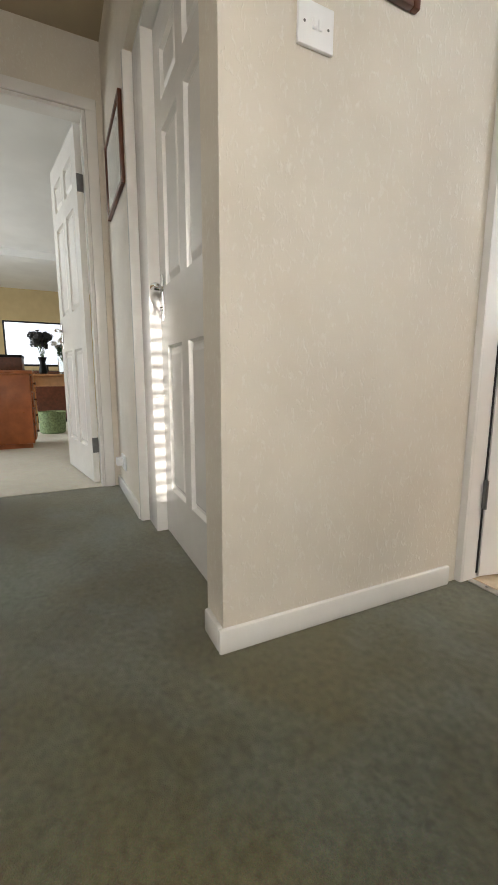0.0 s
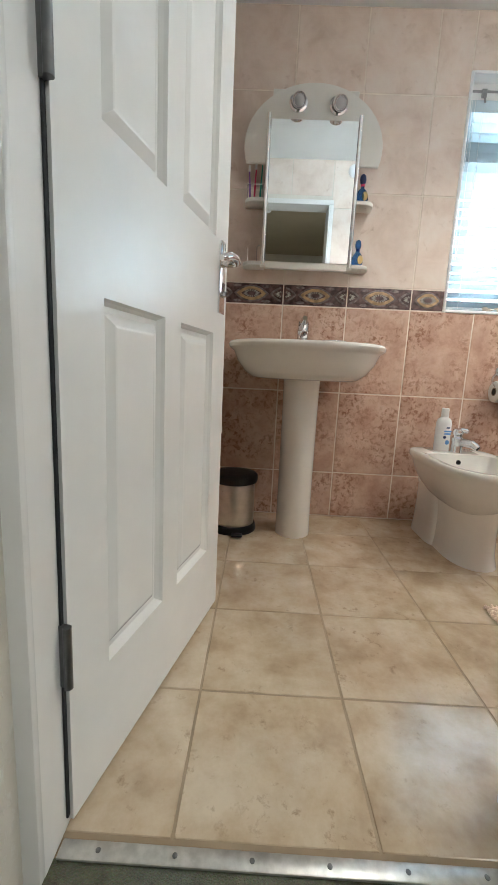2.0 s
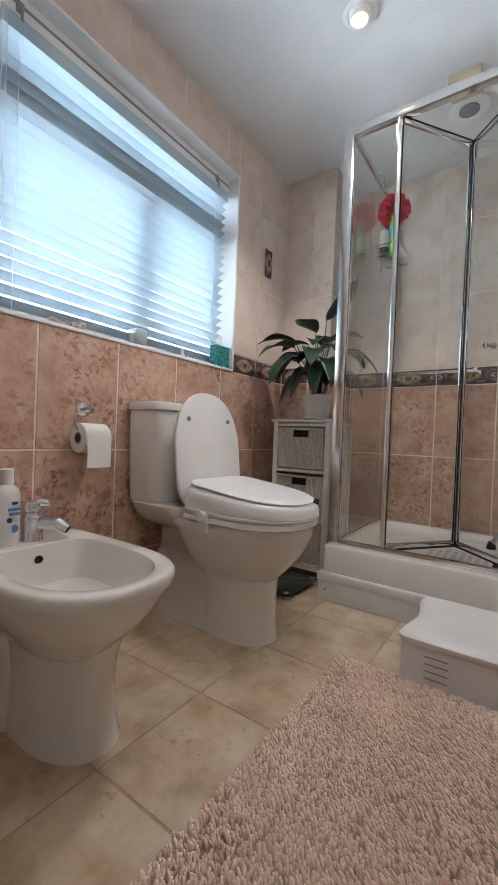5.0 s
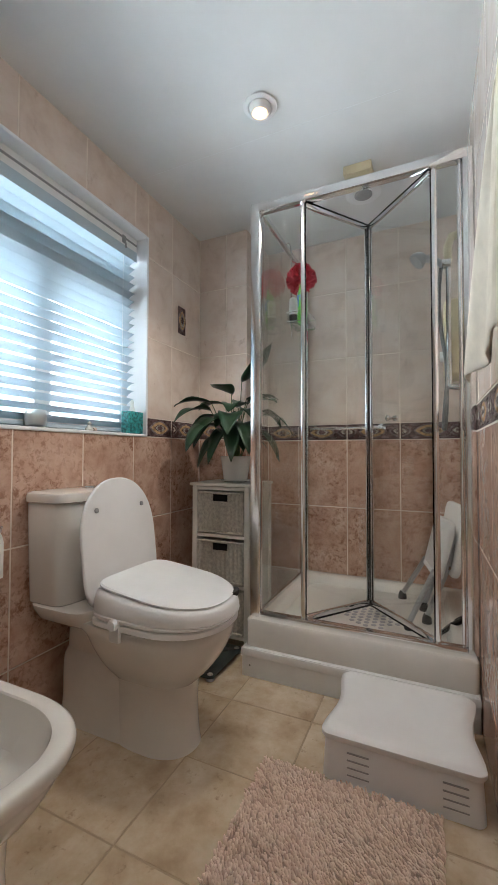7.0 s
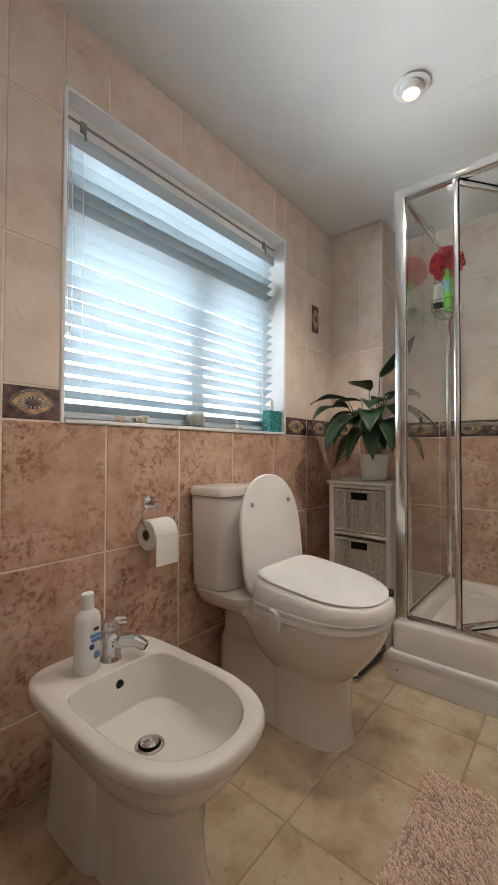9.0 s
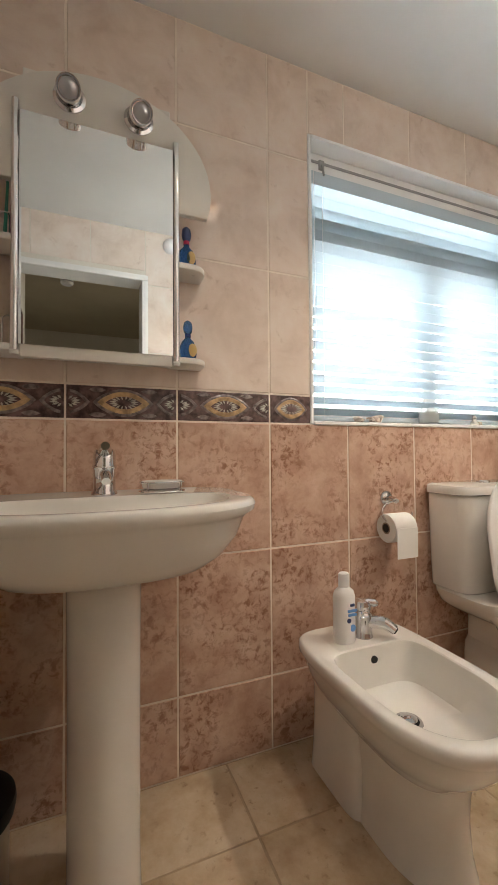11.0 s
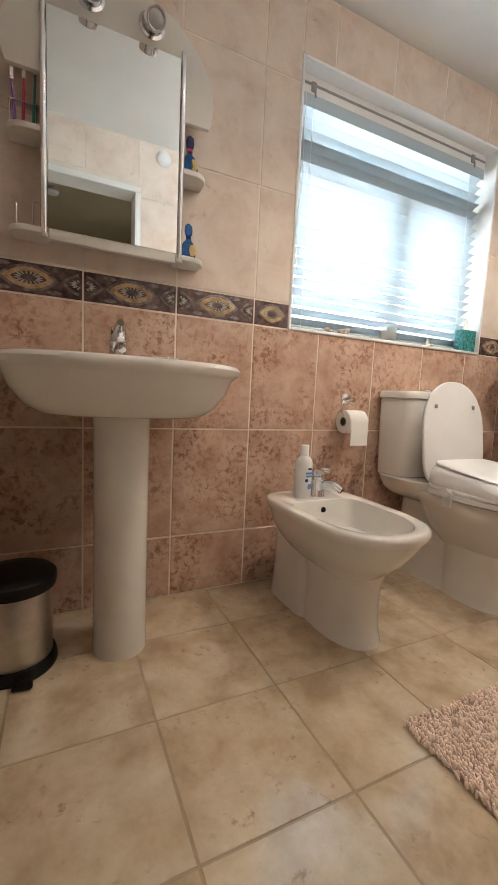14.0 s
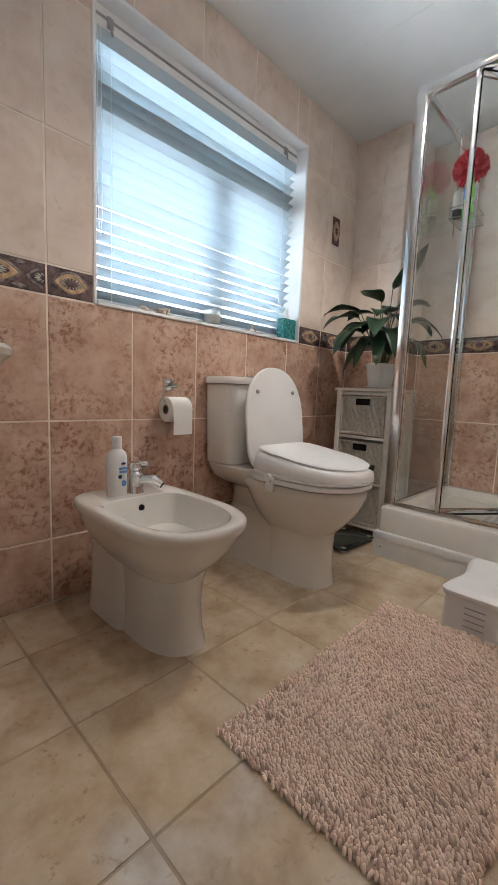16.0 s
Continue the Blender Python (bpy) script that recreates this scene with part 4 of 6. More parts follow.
def mirror_cabinet():
    x0, x1, z0, z1, yf = -0.245, 0.157, 1.25, 1.85, 2.443
    cx = (x0 + x1) / 2
    w = thing("bathroom_mirror", (cx, 2.54, z0), "arched cream mirror cabinet with side shelves and two spotlights", "mirror")
    # a half ellipse whose ends turn in a little below its widest line
    out = [(cx - 0.307 * math.cos(a), 1.742 + 0.254 * math.sin(a)) for a in [radians(-16 + 212 * k / 36) for k in range(37)]]
    part("arched_panel", slab(out, 2.452, 2.47, 0.003, 'y'), M_BOARD, w)
    part("cabinet_body", box(x0 + 0.012, 2.472, z0, x1 - 0.012, 2.549, 1.98, 0.002, 1), M_BOARD, w)
    part("lower_rail", box(x0 + 0.012, 2.446, z0 - 0.025, x1 - 0.012, 2.47, z0 + 0.012, 0.003, 2), M_BOARD, w)
    part("mirror_backing", box(x0 + 0.008, yf + 0.0045, z0 + 0.004, x1 - 0.008, 2.4715, z1 - 0.004), M_BOARD, w, smooth=False)
    part("mirror_glass", box(x0 + 0.01, yf, z0 + 0.005, x1 - 0.01, yf + 0.004, z1 - 0.005), M_MIRROR, w, "silvered mirror", smooth=False)
    for x in (x0, x1):
        p = part("side_strip", tube([(x, yf + 0.004, z0 - 0.01), (x, yf + 0.004, z1 + 0.018)], 0.0095, 14), M_ALU, w, "polished metal strip")
        part("end_cap", lathe([(0.010, 0), (0.011, 0.008), (0.006, 0.014)], (x, yf + 0.004, z0 - 0.022), 14), M_BOARD, p)
    for x, s in ((x0, -1), (x1, 1)):
        for z in (1.512, 1.238):
            o = [(x - s * 0.01, 2.546), (x - s * 0.01, 2.446)] + [(x + s * (0.045 + 0.05 * math.sin(math.pi / 2 * k / 8)), 2.496 - 0.05 * math.cos(math.pi / 2 * k / 8)) for k in range(9)] + [(x + s * 0.095, 2.546)]
            part("side_shelf", slab(o if s > 0 else o[::-1], z, z + 0.018, 0.004, 'z'), M_BOARD, w)
    for x, z in ((cx - 0.078, 1.915), (cx + 0.098, 1.908)):
        s = part("spotlight", lathe([(0.040, 0), (0.040, 0.004), (0.032, 0.008), (0.028, 0.006)], (x, 2.452, z), 28, 'y'), M_CHROME, w, "chrome eyeball spotlight")
        mh = pose(x, 2.45, z + 0.012, 122)
        part("lamp_head", lathe([(0.012, -0.006), (0.022, 0.0), (0.0275, 0.012), (0.0295, 0.03), (0.0295, 0.078), (0.028, 0.082), (0.0255, 0.080), (0.024, 0.074), (0.010, 0.071)], (0, 0, 0), 28), M_CHROME, s, m=Matrix()).matrix_basis = mh
        part("reflector_bulb", lathe([(0.0225, 0.0742), (0.019, 0.0775), (0.012, 0.080), (0.004, 0.081)], (0, 0, 0), 22), M_GREYMETAL, s, "unlit reflector bulb", m=Matrix()).matrix_basis = mh
    return w


mirror_cabinet()

# ---- shower ----
def shower_tray():
    w = thing("shower_tray", (2.28, 1.53, 0), "white raised shower tray on a stepped white plinth", "shower tray")
    part("plinth", box(1.84, SY + 0.003, 0.0, 2.36, 1.995, 0.128, 0.004, 2), M_PLASTIC, w, "white plinth panel")
    part("plinth_lip", box(1.834, SY + 0.003, 0.092, 1.8385, 1.998, 0.126, 0.0018, 2), M_PLASTIC, w)
    part("plinth_screw", lathe([(0.004, 0), (0.004, 0.001)], (1.8335, 1.955, 0.055), 10, 'x'), M_HINGE, w)
    x0, x1, y0, y1 = 1.856, EX - 0.004, SY + 0.004, 1.985

    def ring(z, ins, r):
        a, b_, c, d = x0 + ins, x1 - ins, y0 + ins, y1 - ins
        out = []
        for cx, cy, s in ((b_ - r, d - r, 0), (a + r, d - r, 90), (a + r, c + r, 180), (b_ - r, c + r, 270)):
            for k in range(7):
                t = radians(s + 15 * k)
                out.append(Vector((cx + r * math.cos(t), cy + r * math.sin(t), z)))
        return out
    part("tray", loft([ring(0.129, 0.0, 0.02), ring(0.238, 0.0, 0.02), ring(0.248, 0.006, 0.02), ring(0.25, 0.012, 0.02), ring(0.25, 0.075, 0.05), ring(0.246, 0.082, 0.05), ring(0.205, 0.10, 0.06), ring(0.20, 0.13, 0.06)]), M_CERAMIC, w)
    b = bmesh.new()
    for i in range(8):
        for j in range(8):
            if (i - 3.5) ** 2 + (j - 3.5) ** 2 < 15:
                lathe([(0.013, 0), (0.012, 0.002), (0.006, 0.003)], (2.12 + 0.036 * i + (0.018 if j % 2 else 0), 1.36 + 0.034 * j, 0.2), 10, bm=b)
    tagged(part("grip_dots", b, M_GREYPLASTIC, w, "rows of raised grip dots"), kind="stuff")
    return w


shower_tray()


def shower_enclosure():
    xf, ys, zb, zt = 1.905, 1.945, 0.251, 2.165
    w = thing("shower_enclosure", (xf, 1.5, zb), "chrome-framed glass shower enclosure with a folding door half open", "shower enclosure")

    def bar(nm, p0, p1, sx, sy, mat=M_ALU, r=0.004):
        a, b_ = Vector(p0), Vector(p1)
        d = (b_ - a)
        bm = box(-sx / 2, -sy / 2, 0, sx / 2, sy / 2, d.length, r, 2)
        q = d.to_track_quat('Z', 'Y' if abs(d.normalized().z) < 0.9 else 'X').to_matrix().to_4x4()
        bmesh.ops.transform(bm, matrix=Matrix.Translation(a) @ q, verts=bm.verts)
        return part(nm, bm, mat, w)
    bar("corner_post", (xf, ys, zb), (xf, ys, zt + 0.012), 0.034, 0.036, M_ALU, 0.010)
    part("corner_post_cover", box(xf - 0.021, ys - 0.012, zb, xf - 0.0175, ys + 0.030, zt + 0.006, 0.002, 2), M_ALU, w)
    bar("wall_post", (xf, SY + 0.02, zb), (xf, SY + 0.02, zt), 0.036, 0.036)
    bar("wall_channel", (xf + 0.004, SY + 0.048, zb), (xf + 0.004, SY + 0.048, zt - 0.01), 0.022, 0.016)
    bar("back_post", (EX - 0.02, ys, zb), (EX - 0.02, ys, zt), 0.03, 0.03)
    part("top_rail", box(xf - 0.02, SY + 0.02, zt - 0.04, xf + 0.02, ys + 0.02, zt, 0.004, 2), M_ALU, w)
    part("side_top_rail", box(xf + 0.02, ys - 0.012, zt - 0.03, EX - 0.03, ys + 0.012, zt, 0.004, 2), M_ALU, w)
    part("bottom_rail", box(xf - 0.018, SY + 0.04, zb, xf + 0.018, ys - 0.02, zb + 0.022, 0.003, 2), M_ALU, w)
    part("side_bottom_rail", box(xf + 0.02, ys - 0.01, zb, EX - 0.03, ys + 0.01, zb + 0.02, 0.003, 2), M_ALU, w)

    def pane(p0, p1, z0=zb + 0.02, z1=zt - 0.03):
        a, b_ = Vector((*p0, 0)), Vector((*p1, 0))
        L = (b_ - a).length
        ang = math.degrees(math.atan2(b_.y - a.y, b_.x - a.x))
        o = part("glass_pane", box(0, -0.0025, z0, L, 0.0025, z1), M_GLASS, w, smooth=False, m=pose(a.x, a.y, 0, 0, 0, ang))
        o.visible_shadow = False
        return o
    pane((xf + 0.02, ys), (EX - 0.032, ys))
    pane((xf, ys - 0.025), (xf, 1.735))
    pane((xf, 1.185), (xf, SY + 0.055))
    fold, h0, h1 = (2.215, 1.485), (xf, 1.715), (xf, 1.205)
    bar("stile", (xf, 1.727, zb), (xf, 1.727, zt - 0.03), 0.024, 0.022, M_ALU, 0.0085)
    bar("stile", (xf, 1.193, zb), (xf, 1.193, zt - 0.03), 0.024, 0.022, M_ALU, 0.0085)
    for p in (h0, h1):
        pane(p, fold, zb + 0.03, zt - 0.05)
        for z, s in ((zb + 0.03, 0.022), (zt - 0.055, 0.02)):
            bar("leaf_rail", (*p, z), (*fold, z), 0.016, s, M_CHROME, 0.003)
            bar("leaf_seal", (*p, z + (0.016 if z > 1 else -0.016)), (*fold, z + (0.016 if z > 1 else -0.016)), 0.010, 0.010, M_BLACK, 0.002)
    for dy in (-0.012, 0.012):
        bar("fold_stile", (fold[0] - 0.004, fold[1] + dy, zb + 0.02), (fold[0] - 0.004, fold[1] + dy, zt - 0.045), 0.020, 0.017, M_ALU, 0.0068)
    bar("fold_seal", (fold[0] - 0.012, fold[1], zb + 0.02), (fold[0] - 0.012, fold[1], zt - 0.045), 0.006, 0.005, M_BLACK, 0.001)
    kx, ky = 2.09, 1.372
    n = Vector((-(fold[1] - h1[1]), fold[0] - h1[0], 0)).normalized()
    for s in (-1, 1):
        b = lathe([(0.006, 0), (0.006, 0.01), (0.012, 0.014), (0.013, 0.022), (0.008, 0.027)], (0, 0, 0), 18)
        q = (n * s).to_track_quat('Z', 'Y').to_matrix().to_4x4()
        bmesh.ops.transform(b, matrix=Matrix.Translation(Vector((kx, ky, 1.155)) + n * s * 0.002) @ q, verts=b.verts)
        part("door_knob", b, M_CHROME, w)
    return w


shower_enclosure()


def shower_caddy():
    x, y, z = 2.30, 1.875, 1.70
    w = thing("shower_caddy", (x, y, z), "chrome wire shower caddy hung over the glass", "shower caddy")
    part("hanger", tube([(x, 1.952, 2.172), (x, 1.925, 2.176), (x, 1.915, 2.15), (x, 1.912, 2.05), (x, 1.912, z - 0.06)], 0.003, 8), M_CHROME, w)
    part("cross_bar", tube([(x - 0.07, 1.91, 2.075), (x + 0.07, 1.91, 2.075)], 0.003, 8), M_CHROME, w)
    part("basket_rim", tube([(x - 0.09, 1.91, z + 0.05), (x + 0.09, 1.91, z + 0.05), (x + 0.09, 1.80, z + 0.05), (x - 0.09, 1.80, z + 0.05)], 0.003, 8, closed=True), M_CHROME, w)
    part("basket_base", tube([(x - 0.09, 1.91, z), (x + 0.09, 1.91, z), (x + 0.09, 1.80, z), (x - 0.09, 1.80, z)], 0.003, 8, closed=True), M_CHROME, w)
    for k in range(9):
        xx = x - 0.08 + 0.02 * k
        part("wire", tube([(xx, 1.91, z + 0.05), (xx, 1.91, z), (xx, 1.80, z), (xx, 1.80, z + 0.05)], 0.0016, 6), M_CHROME, w)
    return w


shower_caddy()


def bottle(name, at, label, parts, sy=0.62):
    """A bottle out of lathed parts: (name, profile, material)."""
    w = thing(name, at, label, "bottle")
    for nm, prof, mat in parts:
        part(nm, lathe(prof, at, 28, sx=1.0, sy=sy), mat, w)
    return w


sb = bottle("shampoo_bottle", (2.29, 1.85, 1.704), "lime green shampoo bottle in the shower caddy",
            [("bottle_body", [(0.030, 0), (0.035, 0.006), (0.038, 0.05), (0.037, 0.14), (0.028, 0.175)], M_GREEN), ("cap", [(0.028, 0.175), (0.029, 0.18), (0.027, 0.21), (0.021, 0.213)], M_GREEN)])
part("label", box(2.2535, 1.834, 1.79, 2.2585, 1.866, 1.855, 0.002, 1), M_BLUELABEL, sb, "dark blue label")
bottle("black_cap_bottle", (2.235, 1.88, 1.704), "clear bottle standing on its black cap in the caddy", [("cap", [(0.022, 0), (0.022, 0.035)], M_BLACK), ("bottle_body", [(0.021, 0.035), (0.024, 0.05), (0.022, 0.12), (0.012, 0.13)], M_FROST)], 1.0)


def puff():
    """A bath puff: crumpled net petals round a centre."""
    c = Vector((2.295, 1.855, 1.955))
    b = bmesh.new()
    rng = random.Random(4)
    for _ in range(120):
        d = Vector((rng.gauss(0, 1), rng.gauss(0, 1), rng.gauss(0, 1))).normalized()
        s = d.orthogonal().normalized()
        s.rotate(Matrix.Rotation(rng.uniform(0, 6.28), 3, d))
        u = d.cross(s)
        r = rng.uniform(0.040, 0.072)
        wv = rng.uniform(0.020, 0.031)
        rows = []
        for k in range(5):
            t = k / 4
            p = c + d * (0.012 + r * t)
            rows.append([b.verts.new(p + s * wv * t * x + u * 0.011 * math.sin(2.6 * x + 3 * t)) for x in (-1, -0.5, 0, 0.5, 1)])
        for r0, r1 in zip(rows, rows[1:]):
            for k in range(4):
                b.faces.new((r0[k], r0[k + 1], r1[k + 1], r1[k]))
    w = thing("bath_puff", tuple(c), "red net bath puff hanging from the caddy", "bath puff")
    part("net", b, M_RED, w)
    part("loop", tube([(2.30, 1.908, 2.07), (2.297, 1.885, 2.05), (2.295, 1.86, 1.97)], 0.002, 6), M_RED, w)


puff()


def electric_shower():
    w = thing("electric_shower", (2.38, SY + 0.05, 1.4), "ivory electric shower unit on the tiled wall", "shower unit")
    part("casing", box(2.25, SY + 0.001, 1.36, 2.47, SY + 0.095, 1.72, 0.02, 3), M_IVORY, w)
    for z in (1.47, 1.60):
        part("dial", tube([(2.36, SY + 0.094, z), (2.36, SY + 0.112, z)], [0.028, 0.024], 22), M_PLASTIC, w)
    return w


def shower_riser():
    x, y = 2.20, SY + 0.078
    w = thing("shower_riser", (x, y, 1.2), "chrome shower riser rail with handset and hose", "shower riser")
    part("rail", tube([(x, y, 1.30), (x, y, 1.88)], 0.011, 14), M_CHROME, w)
    part("top_bracket", tube([(x, y, 1.87), (x + 0.004, y, 1.94), (x + 0.02, y - 0.015, 1.99), (x + 0.05, SY + 0.004, 2.02)], [0.018, 0.018, 0.018, 0.02], 14), M_IVORY, w, "ivory curved wall bracket")
    part("bottom_bracket", tube([(x, y, 1.30), (x, SY + 0.003, 1.29)], [0.014, 0.017], 14), M_CHROME, w)
    s = part("slider", tube([(x, y - 0.01, 1.86), (x, y + 0.025, 1.862)], [0.024, 0.022], 16), M_CHROME, w)
    tube_pts = [(x, y + 0.02, 1.855), (x - 0.02, y + 0.06, 1.885), (x - 0.03, y + 0.105, 1.89)]
    hs = part("handset", tube(tube_pts, [0.014, 0.015, 0.02], 14), M_GREYMETAL, w, "silver-grey shower handset")
    b = lathe([(0.02, 0), (0.034, 0.02), (0.040, 0.035), (0.038, 0.045), (0.01, 0.046)], (0, 0, 0), 24)
    bmesh.ops.transform(b, matrix=look((x - 0.03, y + 0.10, 1.905), (x - 0.08, y + 0.30, 1.72)) @ pose(0, 0, 0, 180), verts=b.verts)
    part("spray_head", b, M_GREYMETAL, hs)
    pts = [(x - 0.006, y + 0.03, 1.84), (x - 0.01, y + 0.04, 1.70), (x + 0.006, y + 0.03, 1.55), (x + 0.03, y + 0.012, 1.42), (x + 0.045, y + 0.008, 1.30), (x + 0.04, y + 0.012, 1.18), (x + 0.018, y + 0.02, 1.11),
           (x - 0.006, y + 0.025, 1.12), (x - 0.01, y + 0.02, 1.20), (x + 0.01, y + 0.01, 1.30), (x + 0.05, y, 1.362)]
    fine = []
    for i in range(len(pts) - 1):
        for k in range(4):
            p0, p1, p2, p3 = (Vector(pts[max(0, i - 1)]), Vector(pts[i]), Vector(pts[i + 1]), Vector(pts[min(len(pts) - 1, i + 2)]))
            t = k / 4
            fine.append(0.5 * ((2 * p1) + (p2 - p0) * t + (2 * p0 - 5 * p1 + 4 * p2 - p3) * t * t + (3 * p1 - p0 - 3 * p2 + p3) * t ** 3))
    part("hose", tube(fine, 0.0085, 10), M_HINGE, w, "ribbed metal hose")
    return w


electric_shower()
shower_riser()


def grab_rail():
    w = thing("grab_rail", (EX - 0.05, 1.7, 1.165), "chrome grab rail on the shower wall", "grab rail")
    part("rail", tube([(EX - 0.055, 1.90, 1.15), (EX - 0.055, 1.48, 1.15)], 0.009, 14), M_CHROME, w)
    for y in (1.90, 1.48):
        b = tube([(EX - 0.058, y, 1.15), (EX - 0.008, y, 1.15)], 0.009, 12)
        lathe([(0.026, 0), (0.026, 0.004), (0.012, 0.008)], (EX - 0.001, y, 1.15), 20, 'x', b)
        part("flange", b, M_CHROME, w)


grab_rail()


def shower_chair():
    w = thing("shower_chair", (2.40, 1.22, 0.2), "folded white shower chair with metal legs leaning in the tray", "folding chair")

    def plate(nm, m, sx, sz, r=0.045):
        out = []
        for cx, cz, s in ((sx / 2 - r, sz / 2 - r, 0), (-sx / 2 + r, sz / 2 - r, 90), (-sx / 2 + r, -sz / 2 + r, 180), (sx / 2 - r, -sz / 2 + r, 270)):
            for k in range(6):
                a = radians(s + 18 * k)
                out.append((cx + r * math.cos(a), cz + r * math.sin(a)))
        part(nm, slab(out, -0.015, 0.015, 0.009, 'y', seg=3), M_PLASTIC, w, m=m)
    plate("backrest", pose(2.38, 1.120, 0.590, 9, 0, 11), 0.33, 0.33, 0.05)
    plate("seat", pose(2.35, 1.180, 0.550, 14, 0, 11), 0.30, 0.27, 0.05)
    part("seat_lip", box(-0.13, -0.02, -0.012, 0.13, 0.02, 0.012, 0.008, 2), M_PLASTIC, w, m=pose(2.35, 1.208, 0.435, 14, 0, 11))
    for top, foot in (((2.27, 1.075, 0.66), (2.27, 1.235, 0.225)), ((2.53, 1.09, 0.66), (2.43, 1.25, 0.225)), ((2.27, 1.20, 0.45), (2.16, 1.31, 0.225)), ((2.50, 1.24, 0.45), (2.57, 1.36, 0.225))):
        p0, p1 = Vector(top), Vector(foot)
        part("leg", tube([p0, p0.lerp(p1, 0.6), p1], 0.0125, 14), M_GREYMETAL, w)
        part("rubber_foot", lathe([(0.022, 0), (0.021, 0.02), (0.014, 0.04)], (foot[0], foot[1], 0.2005), 14), M_RUBBER, w)
    part("pivot", lathe([(0.008, 0), (0.008, 0.012)], (2.258, 1.14, 0.47), 12, 'x'), M_CHROME, w)


shower_chair()


def squeegee():
    w = thing("squeegee", (2.12, 1.17, 0.21), "black plastic squeegee lying in the shower tray", "squeegee")
    b = bmesh.new()
    m = pose(2.20, 1.11, 0.255, 0, 40, 70)
    b = tube([(0.03 * math.cos(a), 0.03 * math.sin(a), 0) for a in [2 * math.pi * k / 20 for k in range(20)]], 0.012, 8, closed=True)
    part("handle", b, M_BLACK, w, m=m)
    part("blade", slab([(0.03, -0.09), (0.055, -0.10), (0.055, 0.10), (0.03, 0.09), (0.02, 0.02), (0.02, -0.02)], -0.008, 0.008, 0.003), M_BLACK, w, m=m)


squeegee()


# ---- things on the bathroom floor ----
def bath_step():
    x0, x1, y0, y1, h = 1.428, 1.80, 1.085, 1.53, 0.152
    w = thing("bath_step", (1.61, 1.31, 0), "white plastic bath step in front of the shower", "step stool")

    def outline(ins, z, ext=0.0):
        out = []
        n = 10
        r = 0.03
        a, b_, c, d = x0 + ins, x1 - ins, y0 + ins, y1 - ins
        for cx, cy, s in ((b_ - r, d - r, 0), (a + r, d - r, 90), (a + r, c + r, 180), (b_ - r, c + r, 270)):
            pts = [(cx + r * math.cos(radians(s + 15 * k)), cy + r * math.sin(radians(s + 15 * k))) for k in range(7)]
            out += pts
            if s == 0:      # dip in the far short side
                for k in range(1, n):
                    x = (b_ - r) + ((a + r) - (b_ - r)) * k / n
                    out.append((x, d - 0.022 * math.sin(math.pi * k / n) ** 2))
            if s == 180:
                for k in range(1, n):
                    x = (a + r) + ((b_ - r) - (a + r)) * k / n
                    out.append((x, c + 0.022 * math.sin(math.pi * k / n) ** 2))
        return [Vector((x, y, z)) for x, y in out]
    rings = [outline(0.0, 0.0), outline(0.003, 0.06), outline(0.006, 0.105), outline(0.008, 0.118), outline(0.0, 0.120), outline(-0.003, 0.126), outline(-0.003, 0.138), outline(0.006, 0.147), outline(0.014, 0.150), outline(0.03, 0.152)]
    part("step_body", loft(rings), M_PLASTIC, w)
    for yy in (1.42, 1.16):
        for k in range(4):
            part("slot", box(1.4265 + 0.0004 * k, yy - 0.032, 0.030 + 0.021 * k, 1.431 + 0.0012 * k, yy + 0.032, 0.0318 + 0.021 * k), M_GREYPLASTIC, w, smooth=False)
    return w


bath_step()


